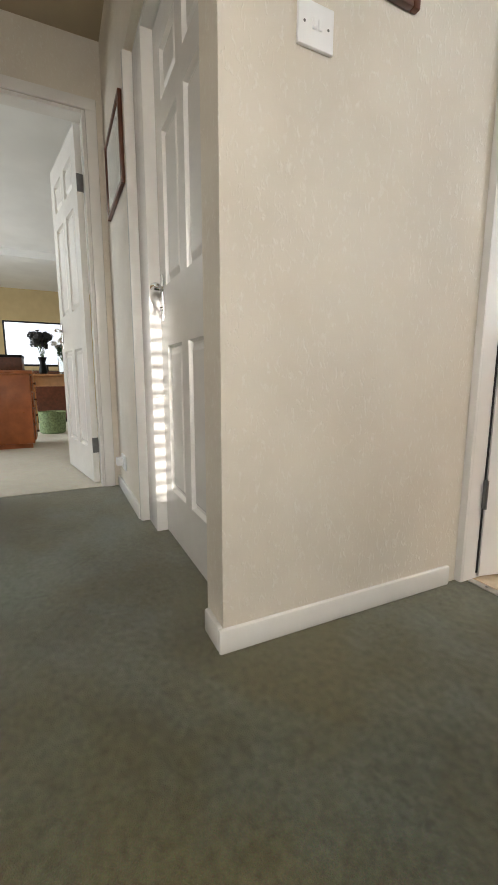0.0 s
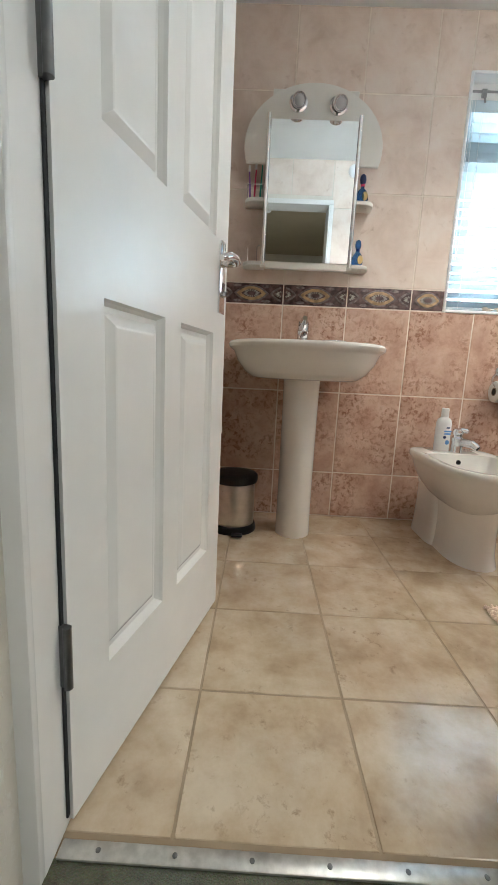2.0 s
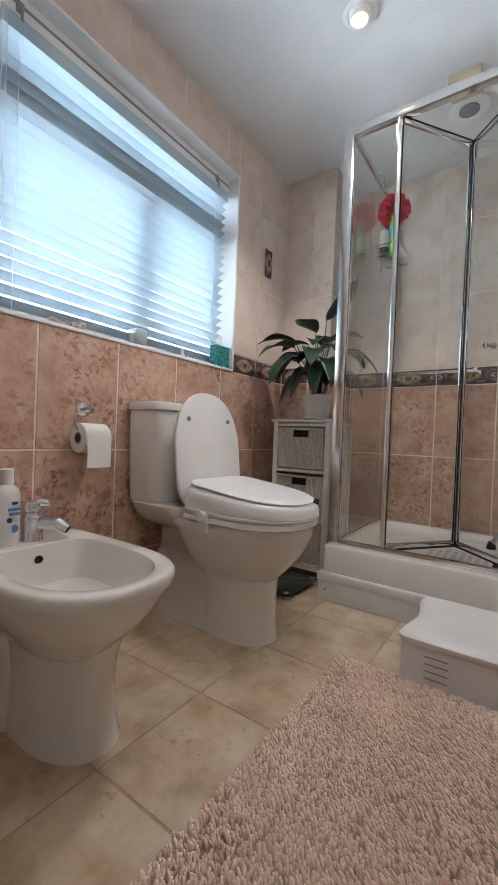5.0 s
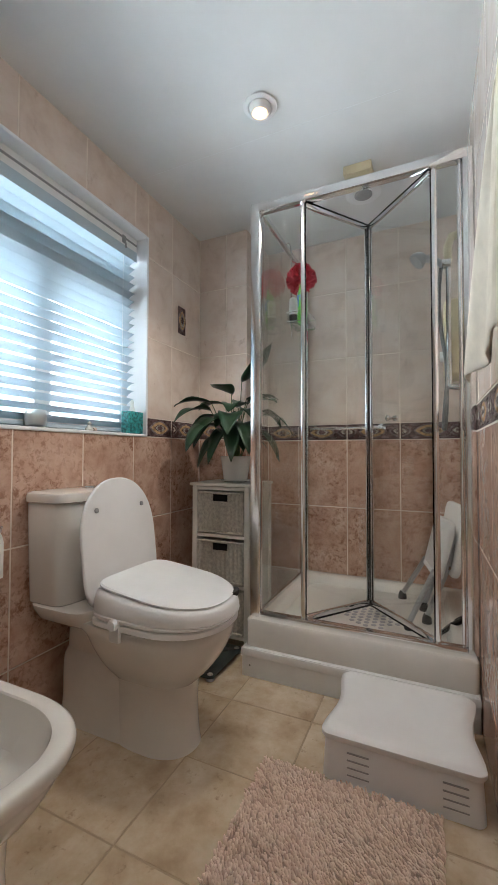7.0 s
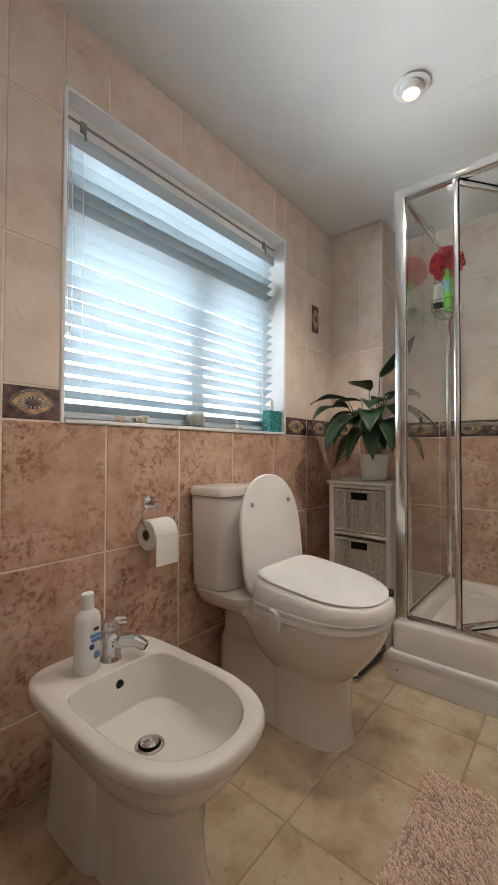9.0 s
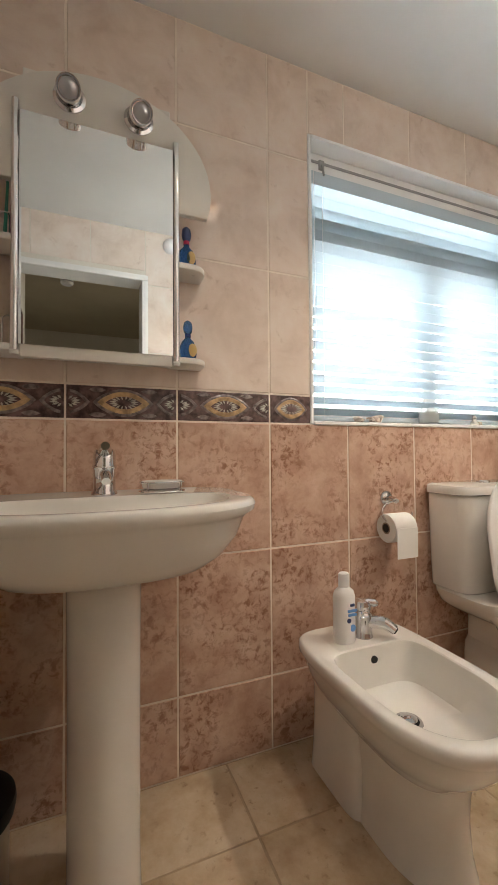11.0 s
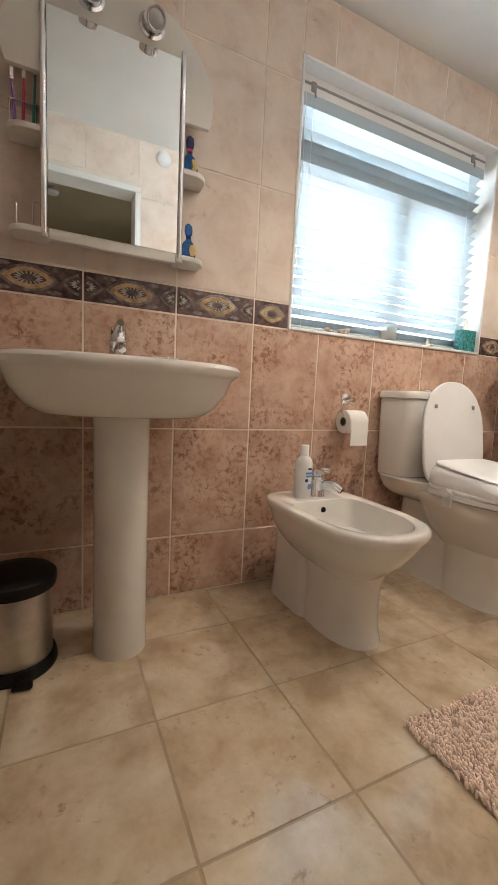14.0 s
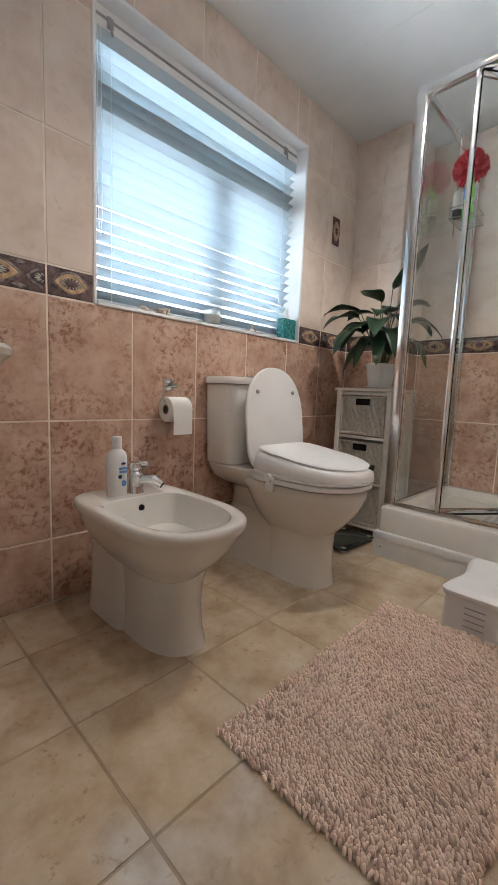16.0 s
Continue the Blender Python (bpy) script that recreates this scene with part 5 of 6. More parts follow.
def rug():
    x0, x1, y0, y1 = 0.548, 1.418, 1.19, 1.705
    w = thing("bath_rug", ((x0 + x1) / 2, (y0 + y1) / 2, 0), "shaggy dusty-pink cotton bath rug on the tiles", "rug")
    # backing coloured darker to put shade into the gaps between tufts
    part("backing", box(x0 + 0.008, y0 + 0.008, 0.0008, x1 - 0.008, y1 - 0.008, 0.006, 0.002, 1), M_RUG, w)
    rng = np.random.RandomState(3)
    p = 0.0066
    nx, ny = int((x1 - x0) / p), int((y1 - y0) / p)
    verts, faces = [], []
    ring = [(math.cos(2 * math.pi * k / 5), math.sin(2 * math.pi * k / 5)) for k in range(5)]
    for i in range(nx):
        for j in range(ny):
            bx = x0 + (i + 0.5 + rng.uniform(-0.6, 0.6)) * p
            by = y0 + (j + 0.5 + rng.uniform(-0.6, 0.6)) * p
            # tufts lie mostly one way, in loose swirls
            a = 0.75 + 1.3 * noise.noise((bx * 7, by * 7, 0.3)) + rng.uniform(-0.75, 0.75)
            lie = 0.5 + 0.5 * noise.noise((bx * 5, by * 5, 7.7))
            lean = rng.uniform(0.005, 0.012) * (0.7 + 0.6 * lie)
            gap = noise.noise((bx * 75 + 2.0 * noise.noise((bx * 30, by * 30, 1.0)), by * 75, 4.0))
            h = rng.uniform(0.0090, 0.0130) + 0.0045 * noise.noise((bx * 26, by * 26, 2.0)) + 0.008 * gap
            if gap < -0.22 and rng.uniform() < 0.75:
                continue
            r = rng.uniform(0.0028, 0.0038)
            dx, dy = math.cos(a) * lean, math.sin(a) * lean
            base = len(verts)
            for t, rr in ((0.0, 0.8), (0.5, 1.15), (0.88, 0.95)):
                for cx, cy in ring:
                    verts.append((bx + dx * t * t + cx * r * rr, by + dy * t * t + cy * r * rr, 0.006 + h * t * (1.25 - 0.25 * t)))
            verts.append((bx + dx, by + dy, 0.006 + h))
            for lv in (0, 5):
                for k in range(5):
                    faces.append((base + lv + k, base + lv + (k + 1) % 5, base + lv + 5 + (k + 1) % 5, base + lv + 5 + k))
            for k in range(5):
                faces.append((base + 10 + k, base + 10 + (k + 1) % 5, base + 15))
    me = bpy.data.meshes.new("shag")
    me.from_pydata(verts, [], faces)
    me.materials.append(M_PILE)
    me.polygons.foreach_set("use_smooth", [True] * len(me.polygons))
    o = new("shag", me)
    o.parent = w
    o.matrix_parent_inverse = world_of(w).inverted()
    tagged(o, "shaggy tufted pile", kind="stuff")


m_, nt_, b_ = nodes_of("tufted_pink_cotton")
_g = nt_.nodes.new("ShaderNodeNewGeometry")
_r = ramp_node(nt_, [(0.0, (0.66, 0.47, 0.37)), (0.45, (0.82, 0.63, 0.51)), (1.0, (0.90, 0.73, 0.62))])
nt_.links.new(_g.outputs["Random Per Island"], _r.inputs["Fac"])
nt_.links.new(_r.outputs["Color"], b_.inputs["Base Color"])
b_.inputs["Roughness"].default_value = 1.0
M_PILE = m_
rug()


def pedal_bin():
    x, y = -0.325, 2.31
    w = thing("pedal_bin", (x, y, 0), "small brushed-steel pedal bin with a black lid", "bin")
    part("drum", lathe([(0.095, 0.03), (0.097, 0.035), (0.097, 0.237), (0.095, 0.24)], (x, y, 0), 48), M_STEEL, w)
    part("base", lathe([(0.107, 0.0), (0.110, 0.006), (0.108, 0.022), (0.104, 0.034), (0.098, 0.036)], (x, y, 0), 40), M_BLACK, w)
    part("pedal", box(x + 0.0, y - 0.135, 0.004, x + 0.05, y - 0.10, 0.016, 0.005, 2), M_BLACK, w)
    part("lid", lathe([(0.099, 0.232), (0.107, 0.236), (0.110, 0.254), (0.108, 0.268), (0.100, 0.275), (0.06, 0.278), (0.02, 0.279)], (x, y, 0), 44), M_BLACK, w, "flat black lid with a rounded edge")
    part("lid_hinge", box(x - 0.06, y + 0.09, 0.20, x + 0.06, y + 0.118, 0.25, 0.006, 2), M_BLACK, w)


pedal_bin()


def bathroom_scale():
    w = thing("bathroom_scale", (1.88, 2.19, 0), "dark glass bathroom scale on the floor by the drawers", "scale")
    part("platform", slab([(1.735, 2.08), (2.02, 2.08), (2.035, 2.095), (2.035, 2.275), (2.02, 2.29), (1.735, 2.29), (1.72, 2.275), (1.72, 2.095)], 0.016, 0.024, 0.002), M_SCALE, w)
    for px, py in ((1.745, 2.105), (2.01, 2.105), (1.745, 2.265), (2.01, 2.265)):
        part("foot", lathe([(0.018, 0), (0.02, 0.004), (0.02, 0.0155)], (px, py, 0), 18), M_GREYPLASTIC, w)
        part("stud", lathe([(0.014, 0), (0.012, 0.002)], (px, py, 0.0242), 18), M_CHROME, w)


M_SCALE = plain("dark_tinted_glass", (0.035, 0.045, 0.042), 0.08, vary=0.2)
bathroom_scale()


def drawer_unit():
    x0, x1, y0, y1, h = 2.045, 2.355, 2.055, 2.392, 0.838
    w = thing("drawer_unit", ((x0 + x1) / 2, (y0 + y1) / 2, 0), "slim cream cabinet with three wicker drawers", "drawer unit")
    part("top", box(x0 - 0.012, y0 - 0.01, h - 0.016, x1, y1 + 0.01, h, 0.004, 2), M_CREAM_WOOD, w)
    for y in (y0, y1 - 0.028):
        for x in (x0, x1 - 0.03):
            part("leg", box(x, y, 0, x + 0.028, y + 0.028, h - 0.016, 0.003, 1), M_CREAM_WOOD, w)
        part("side_panel", box(x0 + 0.03, y + 0.008, 0.05, x1 - 0.03, y + 0.018, h - 0.02, 0.002, 1), M_CREAM_WOOD, w)
    rails = [0.05, 0.305, 0.56, h - 0.03]
    for z in rails:
        part("rail", box(x0 + 0.004, y0 + 0.028, z - 0.008, x0 + 0.024, y1 - 0.028, z + 0.010, 0.002, 1), M_CREAM_WOOD, w)
        part("shelf", box(x0 + 0.024, y0 + 0.02, z - 0.004, x1 - 0.005, y1 - 0.02, z + 0.002), M_CREAM_WOOD, w, smooth=False)
    for z in rails[:3]:
        za, zb_ = z + 0.016, z + 0.232
        ya, yb = y0 + 0.036, y1 - 0.036
        d = part("wicker_drawer", box(x0 + 0.012, ya, za, x1 - 0.02, yb, zb_ - 0.004), M_WICKER, w, "woven wicker drawer", smooth=False)
        b = bmesh.new()
        ym, hz = (ya + yb) / 2, zb_ - 0.030
        # front weave: upright canes that wind in and out
        ncol = 34
        for i in range(ncol):
            yy = ya + 0.006 + (yb - ya - 0.012) * i / (ncol - 1)
            spans = ((za, hz - 0.022), (hz + 0.020, zb_ - 0.006)) if abs(yy - ym) < 0.045 else ((za, zb_ - 0.006),)
            for s0, s1 in spans:
                nseg = max(2, int((s1 - s0) / 0.011))
                tube([(x0 + 0.009 + (0.0018 if (k + i) % 2 else -0.0018), yy, s0 + (s1 - s0) * k / nseg) for k in range(nseg + 1)], 0.0033, 5, b)
        part("weave", b, M_WICKER, d)
        b = tube([(x0 + 0.006, ya, za + 0.004), (x0 + 0.006, yb, za + 0.004), (x0 + 0.006, yb, zb_ - 0.004), (x0 + 0.006, ya, zb_ - 0.004)], 0.007, 8, closed=True)
        part("rim", b, M_WICKER, d)
        part("grip_hole", box(x0 + 0.0035, ym - 0.042, hz - 0.020, x0 + 0.0115, ym + 0.042, hz + 0.018), M_BLACK, d, smooth=False)
        tb = tube([(x0 + 0.005, ym - 0.045, hz - 0.022), (x0 + 0.005, ym + 0.045, hz - 0.022), (x0 + 0.005, ym + 0.045, hz + 0.02), (x0 + 0.005, ym - 0.045, hz + 0.02)], 0.004, 6, closed=True)
        part("grip_edge", tb, M_WICKER, d)


drawer_unit()


def plant():
    c = Vector((2.185, 2.20, 0.838))
    w = thing("potted_plant", tuple(c), "peace lily with broad dark leaves in a white pot", "plant")
    part("saucer", lathe([(0.06, 0), (0.082, 0.008), (0.084, 0.012), (0.06, 0.008)], c + Vector((0, 0, 0.0005)), 30), M_POT, w)
    part("pot", lathe([(0.058, 0.009), (0.066, 0.014), (0.080, 0.118), (0.084, 0.125), (0.084, 0.140), (0.077, 0.142), (0.073, 0.118)], c, 34), M_POT, w, "white glazed pot")
    part("soil", lathe([(0.069, 0.117), (0.06, 0.121), (0.02, 0.124)], c, 24), M_SOIL, w)
    rng = random.Random(11)
    top = c + Vector((0, 0, 0.12))
    # each leaf: way it leans (degrees), reach, height of its base, droop, length
    leaves = [(150, 0.14, 0.22, 0.10, 0.24), (165, 0.10, 0.18, 0.16, 0.23), (128, 0.12, 0.26, 0.06, 0.23), (208, 0.07, 0.16, 0.20, 0.22), (110, 0.08, 0.20, 0.16, 0.22), (230, 0.10, 0.22, 0.10, 0.20),
              (265, 0.07, 0.26, 0.05, 0.21), (285, 0.12, 0.20, 0.12, 0.20), (250, 0.04, 0.36, -0.10, 0.20), (310, 0.10, 0.22, 0.10, 0.19), (172, 0.05, 0.13, 0.18, 0.20), (195, 0.11, 0.20, 0.13, 0.23), (145, 0.06, 0.10, 0.17, 0.2),
              (215, 0.04, 0.24, 0.04, 0.2), (95, 0.06, 0.26, 0.06, 0.2), (270, 0.09, 0.12, 0.16, 0.19), (240, 0.06, 0.15, 0.18, 0.19), (160, 0.15, 0.15, 0.15, 0.22), (180, 0.04, 0.30, 0.02, 0.21), (300, 0.05, 0.28, 0.04, 0.2), (168, 0.03, 0.20, 0.10, 0.19), (222, 0.03, 0.12, 0.12, 0.18), (205, 0.08, 0.24, 0.08, 0.2), (280, 0.03, 0.10, 0.10, 0.17), (225, 0.12, 0.16, 0.17, 0.2)]
    for deg, reach, high, droop, length in leaves:
        reach, high, length = reach * 1.15, high * 1.2, length * 1.08
        a = radians(deg + rng.uniform(-8, 8))
        out = Vector((math.cos(a), math.sin(a), 0))
        side = Vector((-out.y, out.x, 0))
        p0 = top + out * rng.uniform(0.0, 0.03) + side * rng.uniform(-0.02, 0.02)
        p1 = top + out * reach + Vector((0, 0, high))
        stem = [p0.lerp(p1, k / 6) + Vector((0, 0, 0.03 * math.sin(math.pi * k / 6))) for k in range(7)]
        part("stem", tube(stem, [0.0028 - 0.0001 * k for k in range(7)], 6), M_STEM, w)
        b = bmesh.new()
        rows = []
        N = 10
        wid = length * rng.uniform(0.27, 0.33)
        for k in range(N + 1):
            t = k / N
            p = p1 + out * (length * (t - 0.18 * t * t * (1 if droop > 0 else 0))) + Vector((0, 0, 0.05 * t - droop * 1.25 * t * t))
            wd = wid * (math.sin(math.pi * min(1, t * 0.98 + 0.02)) ** 0.75) * (1 - 0.35 * t) + 0.0006
            lift = 0.28 * wd
            wob = 0.004 * math.sin(9 * t + deg)
            rows.append([b.verts.new(p + side * wd * x + Vector((0, 0, lift * abs(x) ** 1.5 + wob * x))) for x in (-1, -0.5, 0, 0.5, 1)])
        for r0, r1 in zip(rows, rows[1:]):
            for k in range(4):
                b.faces.new((r0[k], r0[k + 1], r1[k + 1], r1[k]))
        lf = part("leaf", b, M_LEAF, w)
        sm = lf.modifiers.new("thickness", 'SOLIDIFY')
        sm.thickness = 0.0008


plant()


# ---- cloth ----
def towel(name, label, grid, thick=0.008, at=(0, 0, 0)):
    """A hanging cloth: grid is rows of points from top to bottom."""
    b = bmesh.new()
    vs = [[b.verts.new(p) for p in row] for row in grid]
    for r0, r1 in zip(vs, vs[1:]):
        for k in range(len(r0) - 1):
            b.faces.new((r0[k], r0[k + 1], r1[k + 1], r1[k]))
    w = thing(name, at, label, "towel")
    o = part("cloth", b, M_TOWEL, w)
    s = o.modifiers.new("thickness", 'SOLIDIFY')
    s.thickness, s.offset = thick, 0
    ss = o.modifiers.new("smooth", 'SUBSURF')
    ss.levels = ss.render_levels = 1
    return w


rail = thing("towel_rail", (-0.46, 2.2, 0.92), "chrome towel rail on the tiled wall", "towel rail")
part("bar", tube([(-0.455, 1.78, 0.925), (-0.455, 2.47, 0.925)], 0.008, 14), M_CHROME, rail)
for y in (1.79, 2.46):
    b = tube([(-0.455, y, 0.925), (WX + 0.004, y, 0.925)], 0.007, 12)
    lathe([(0.022, 0), (0.022, 0.006), (0.01, 0.01)], (WX + 0.0005, y, 0.925), 18, 'x', b)
    lathe([(0.012, -0.012), (0.014, 0), (0.012, 0.012)], (-0.455, y, 0.925), 14, 'y', b)
    part("post", b, M_CHROME, rail)
g = []
for i in range(16):
    row = []
    for j in range(19):
        y = 1.88 + 0.56 * j / 18
        wv = math.sin(j * 0.9) * 0.006 + math.sin(j * 0.37 + 1) * 0.006
        if i < 3:
            row.append((-0.474 + 0.004 * i, y, 0.78 + 0.075 * i - (0.012 if i == 2 else 0)))
        elif i == 3:
            row.append((-0.455, y, 0.939))
        else:
            t = (i - 4) / 11
            row.append((-0.440 + 0.012 * t + wv * t + 0.016 * t * t, y + 0.03 * t * (j / 18) + 0.01 * math.sin(3 * t) * (j / 18), 0.925 - 0.475 * t - 0.01 * math.sin(j * 0.5) * t))
    g.append(row)
towel("hand_towel", "cream cotton towel draped over the towel rail", g, 0.007, (-0.45, 2.16, 0.92))

hook = thing("towel_hook", (0.85, SY + 0.02, 1.57), "chrome wall hook holding a towel", "hook")
b = lathe([(0.02, 0), (0.02, -0.005), (0.01, -0.008)], (0.85, SY + 0.0005, 1.57), 18, 'y')
tube([(0.85, SY + 0.002, 1.57), (0.85, SY + 0.035, 1.565), (0.85, SY + 0.05, 1.585)], [0.006, 0.006, 0.007], 10, b)
part("hook_body", b, M_CHROME, hook)
g = []
for i in range(18):
    t = i / 17
    half = 0.03 + 0.60 * t ** 0.8
    row = []
    for j in range(25):
        u = -1 + 2 * j / 24
        fold = (0.018 * math.sin(u * 9.0 + 0.6) + 0.010 * math.sin(u * 17 + 2 * t)) * (0.35 + 0.65 * t)
        row.append((0.85 + (u if u > 0 else u * 0.4) * half, SY + 0.055 + fold * 0.8 + 0.006 * t, 1.575 - 0.40 * t + 0.015 * u * t))
    g.append(row)
towel("bath_towel", "cream bath towel hanging in folds on the tiled wall", g, 0.008, (0.85, SY + 0.05, 1.57))


# ---- toilet roll, soap, sill and shelf things ----
def roll_holder():
    x, z = 0.978, 0.806
    w = thing("toilet_roll_holder", (x, NY, z), "chrome toilet roll holder on the tiled wall", "roll holder")
    part("rose", lathe([(0.027, 0), (0.027, 0.006), (0.022, 0.012), (0.010, 0.016)], (x, NY - 0.0005, z), 26, 'y'), M_CHROME, w)
    part("neck", tube([(x, NY - 0.01, z), (x, NY - 0.055, z - 0.004), (x - 0.005, NY - 0.062, z - 0.006)], [0.011, 0.011, 0.010], 14), M_CHROME, w)
    pts = [(x - 0.004, NY - 0.06, z - 0.004)] + [(x - 0.045 - 0.025 * math.sin(math.pi * k / 8), NY - 0.062, z - 0.004 - 0.078 * k / 8) for k in range(1, 9)] + [(x - 0.03, NY - 0.062, z - 0.084), (x + 0.055, NY - 0.062, z - 0.084), (x + 0.066, NY - 0.062, z - 0.07), (x + 0.071, NY - 0.062, z - 0.05)]
    part("arm", tube(pts, 0.0035, 10), M_CHROME, w)
    r = thing("toilet_roll", (x + 0.008, NY - 0.064, z - 0.1), "white toilet roll with a loose end hanging", "toilet roll")
    xc, zc = x - 0.004, z - 0.084 - 0.018
    b = lathe([(0.022, -0.049), (0.050, -0.049), (0.052, -0.046), (0.052, 0.046), (0.050, 0.049), (0.022, 0.049)], (xc, NY - 0.062, zc), 40, 'x')
    part("paper", b, M_PAPER, r)
    part("core", lathe([(0.016, -0.0495), (0.021, -0.0495), (0.0212, 0.0495), (0.016, 0.0495)], (xc, NY - 0.062, zc), 28, 'x'), M_CARD, r, "brown card tube")
    part("core_hollow", lathe([(0.0155, -0.0502), (0.0155, 0.0502)], (xc, NY - 0.062, zc), 24, 'x'), M_DARKGAP, r)
    part("loose_sheet", box(xc - 0.046, NY - 0.1165, zc - 0.10, xc + 0.046, NY - 0.1145, zc + 0.006, 0.0004, 1), M_PAPER, r)


roll_holder()

M_WASH = plain("milky_plastic", (0.80, 0.79, 0.78), 0.25, vary=0.03)
sp = bottle("hand_wash_bottle", (0.632, 2.335, 0.4205), "translucent white toiletry bottle with blue print on the bidet",
            [("bottle_body", [(0.029, 0), (0.031, 0.004), (0.031, 0.115), (0.027, 0.128), (0.015, 0.138)], M_WASH), ("cap", [(0.015, 0.138), (0.0155, 0.14), (0.015, 0.172), (0.012, 0.174)], M_PLASTIC)], 0.8)
for zz, wd, mt in ((0.098, 0.006, M_DARKLABEL), (0.084, 0.014, M_BLUELABEL), (0.074, 0.012, M_BLUELABEL)):
    part("print_line", box(0.640 - wd, 2.3075, 0.4205 + zz - 0.003, 0.640 + wd, 2.3115, 0.4205 + zz + 0.003), mt, sp, "blue printed line", smooth=False)
part("print_mark", lathe([(0.009, 0), (0.009, 0.002)], (0.642, 2.3125, 0.4205 + 0.04), 16, 'y'), M_BLUELABEL, sp, "pale blue printed drop")
part("print_mark", lathe([(0.006, 0), (0.006, 0.002)], (0.630, 2.311, 0.4205 + 0.06), 14, 'y'), M_DARKLABEL, sp, "blue printed drop")

DX, DY = 0.112, 2.425
oval = [(math.cos(2 * math.pi * k / 32), math.sin(2 * math.pi * k / 32)) for k in range(32)]
dish = thing("soap_dish", (DX, DY, 0.878), "white soap dish in a chrome wire stand", "soap dish")
part("bowl", loft([[Vector((DX + c * rx, DY + q * ry, z)) for c, q in oval] for rx, ry, z in ((0.044, 0.026, 0.886), (0.052, 0.033, 0.889), (0.056, 0.037, 0.906), (0.0545, 0.0355, 0.908), (0.050, 0.031, 0.900), (0.03, 0.018, 0.896))]), M_CERAMIC, dish)
part("wire_ring", tube([(DX + 0.059 * c, DY + 0.040 * q, 0.905) for c, q in oval], 0.0024, 6, closed=True), M_CHROME, dish)
part("tray_ring", tube([(DX + 0.060 * c, DY + 0.041 * q, 0.8795) for c, q in oval], 0.0028, 6, closed=True), M_CHROME, dish)
for c, q in ((-0.7, -0.71), (0.7, -0.71), (-0.7, 0.71), (0.7, 0.71)):
    part("wire_leg", tube([(DX + 0.060 * c, DY + 0.041 * q, 0.879), (DX + 0.059 * c, DY + 0.040 * q, 0.905)], 0.0028, 6), M_CHROME, dish)
sp.scale = (1.12, 1.12, 1.16)


def blue_bottle(x, z, big):
    s = 1.0 if big else 0.94
    w = thing("perfume_bottle", (x, 2.49, z), "dark blue glass perfume bottle with a pale gold label" if big else "small blue glass perfume bottle with a round stopper", "perfume bottle")
    part("flask", lathe([(0.018 * s, 0), (0.024 * s, 0.003), (0.0285 * s, 0.02), (0.0275 * s, 0.038), (0.019 * s, 0.056), (0.009 * s, 0.066), (0.0075 * s, 0.075)], (x, 2.49, z), 26, sy=0.75), M_BLUEGLASS, w)
    part("collar", lathe([(0.009, 0.074 * s), (0.009, 0.083 * s)], (x, 2.49, z), 18), M_PINK if big else M_BLUE, w)
    part("stopper", lathe([(0.006, 0.082 * s), (0.012, 0.089 * s), (0.0145, 0.104 * s), (0.012, 0.120 * s), (0.004, 0.127 * s)], (x, 2.49, z), 22, sy=0.7), M_DARKLABEL if big else M_BLUEGLASS, w)
    part("label", lathe([(0.013, 0.0), (0.011, 0.002)], (x + 0.010, 2.4715, z + 0.028), 20, 'y', sy=1.5), M_PALEGOLD, w, "pale gold oval label")


blue_bottle(0.197, 1.5305, True)
blue_bottle(0.20, 1.2565, False)

hold = thing("toothbrush_holder", (-0.29, 2.49, 1.531), "chrome wire toothbrush holder on the shelf", "toothbrush holder")
part("top_plate", slab([(-0.335, 2.475), (-0.255, 2.475), (-0.255, 2.505), (-0.335, 2.505)], 1.592, 1.595, 0.001), M_CHROME, hold)
for x in (-0.33, -0.262):
    part("post", tube([(x, 2.49, 1.5305), (x, 2.49, 1.6)], 0.0028, 8), M_CHROME, hold)
for x, mat, nm, top, lean in ((-0.318, M_PURPLE, "purple", 1.665, -0.006), (-0.298, M_PINK, "red", 1.675, 0.004), (-0.272, M_MINT, "green", 1.695, 0.006)):
    tb = thing("toothbrush", (x, 2.482, 1.532), nm + " toothbrush standing in the chrome holder", "toothbrush", "toothbrushes in the holder")
    part("handle", tube([(x, 2.482, 1.532), (x + lean * 0.5, 2.482, 1.6), (x + lean, 2.48, top - 0.03), (x + lean, 2.478, top)], [0.0045, 0.004, 0.003, 0.004], 10), mat, tb)
    part("bristles", box(x + lean - 0.0045, 2.466, top - 0.022, x + lean + 0.0045, 2.4755, top + 0.002, 0.001, 1), M_PLASTIC, tb)
wire = thing("wire_stand", (-0.30, 2.49, 1.256), "empty chrome wire stand on the lower shelf", "wire stand")
part("loop", tube([(-0.275, 2.475, 1.2565), (-0.275, 2.475, 1.325), (-0.265, 2.485, 1.335), (-0.255, 2.50, 1.335), (-0.255, 2.505, 1.2565)], 0.0022, 8), M_CHROME, wire)
part("prong", tube([(-0.318, 2.485, 1.2565), (-0.318, 2.485, 1.32)], 0.0022, 8), M_CHROME, wire)
part("base_ring", tube([(-0.296 + 0.03 * math.cos(a), 2.49 + 0.02 * math.sin(a), 1.2585) for a in [2 * math.pi * k / 20 for k in range(20)]], 0.002, 6, closed=True), M_CHROME, wire)

SILL = 1.0925
can = thing("candle_glass", (1.24, 2.585, SILL), "white candle in a thick clear glass on the sill", "candle")
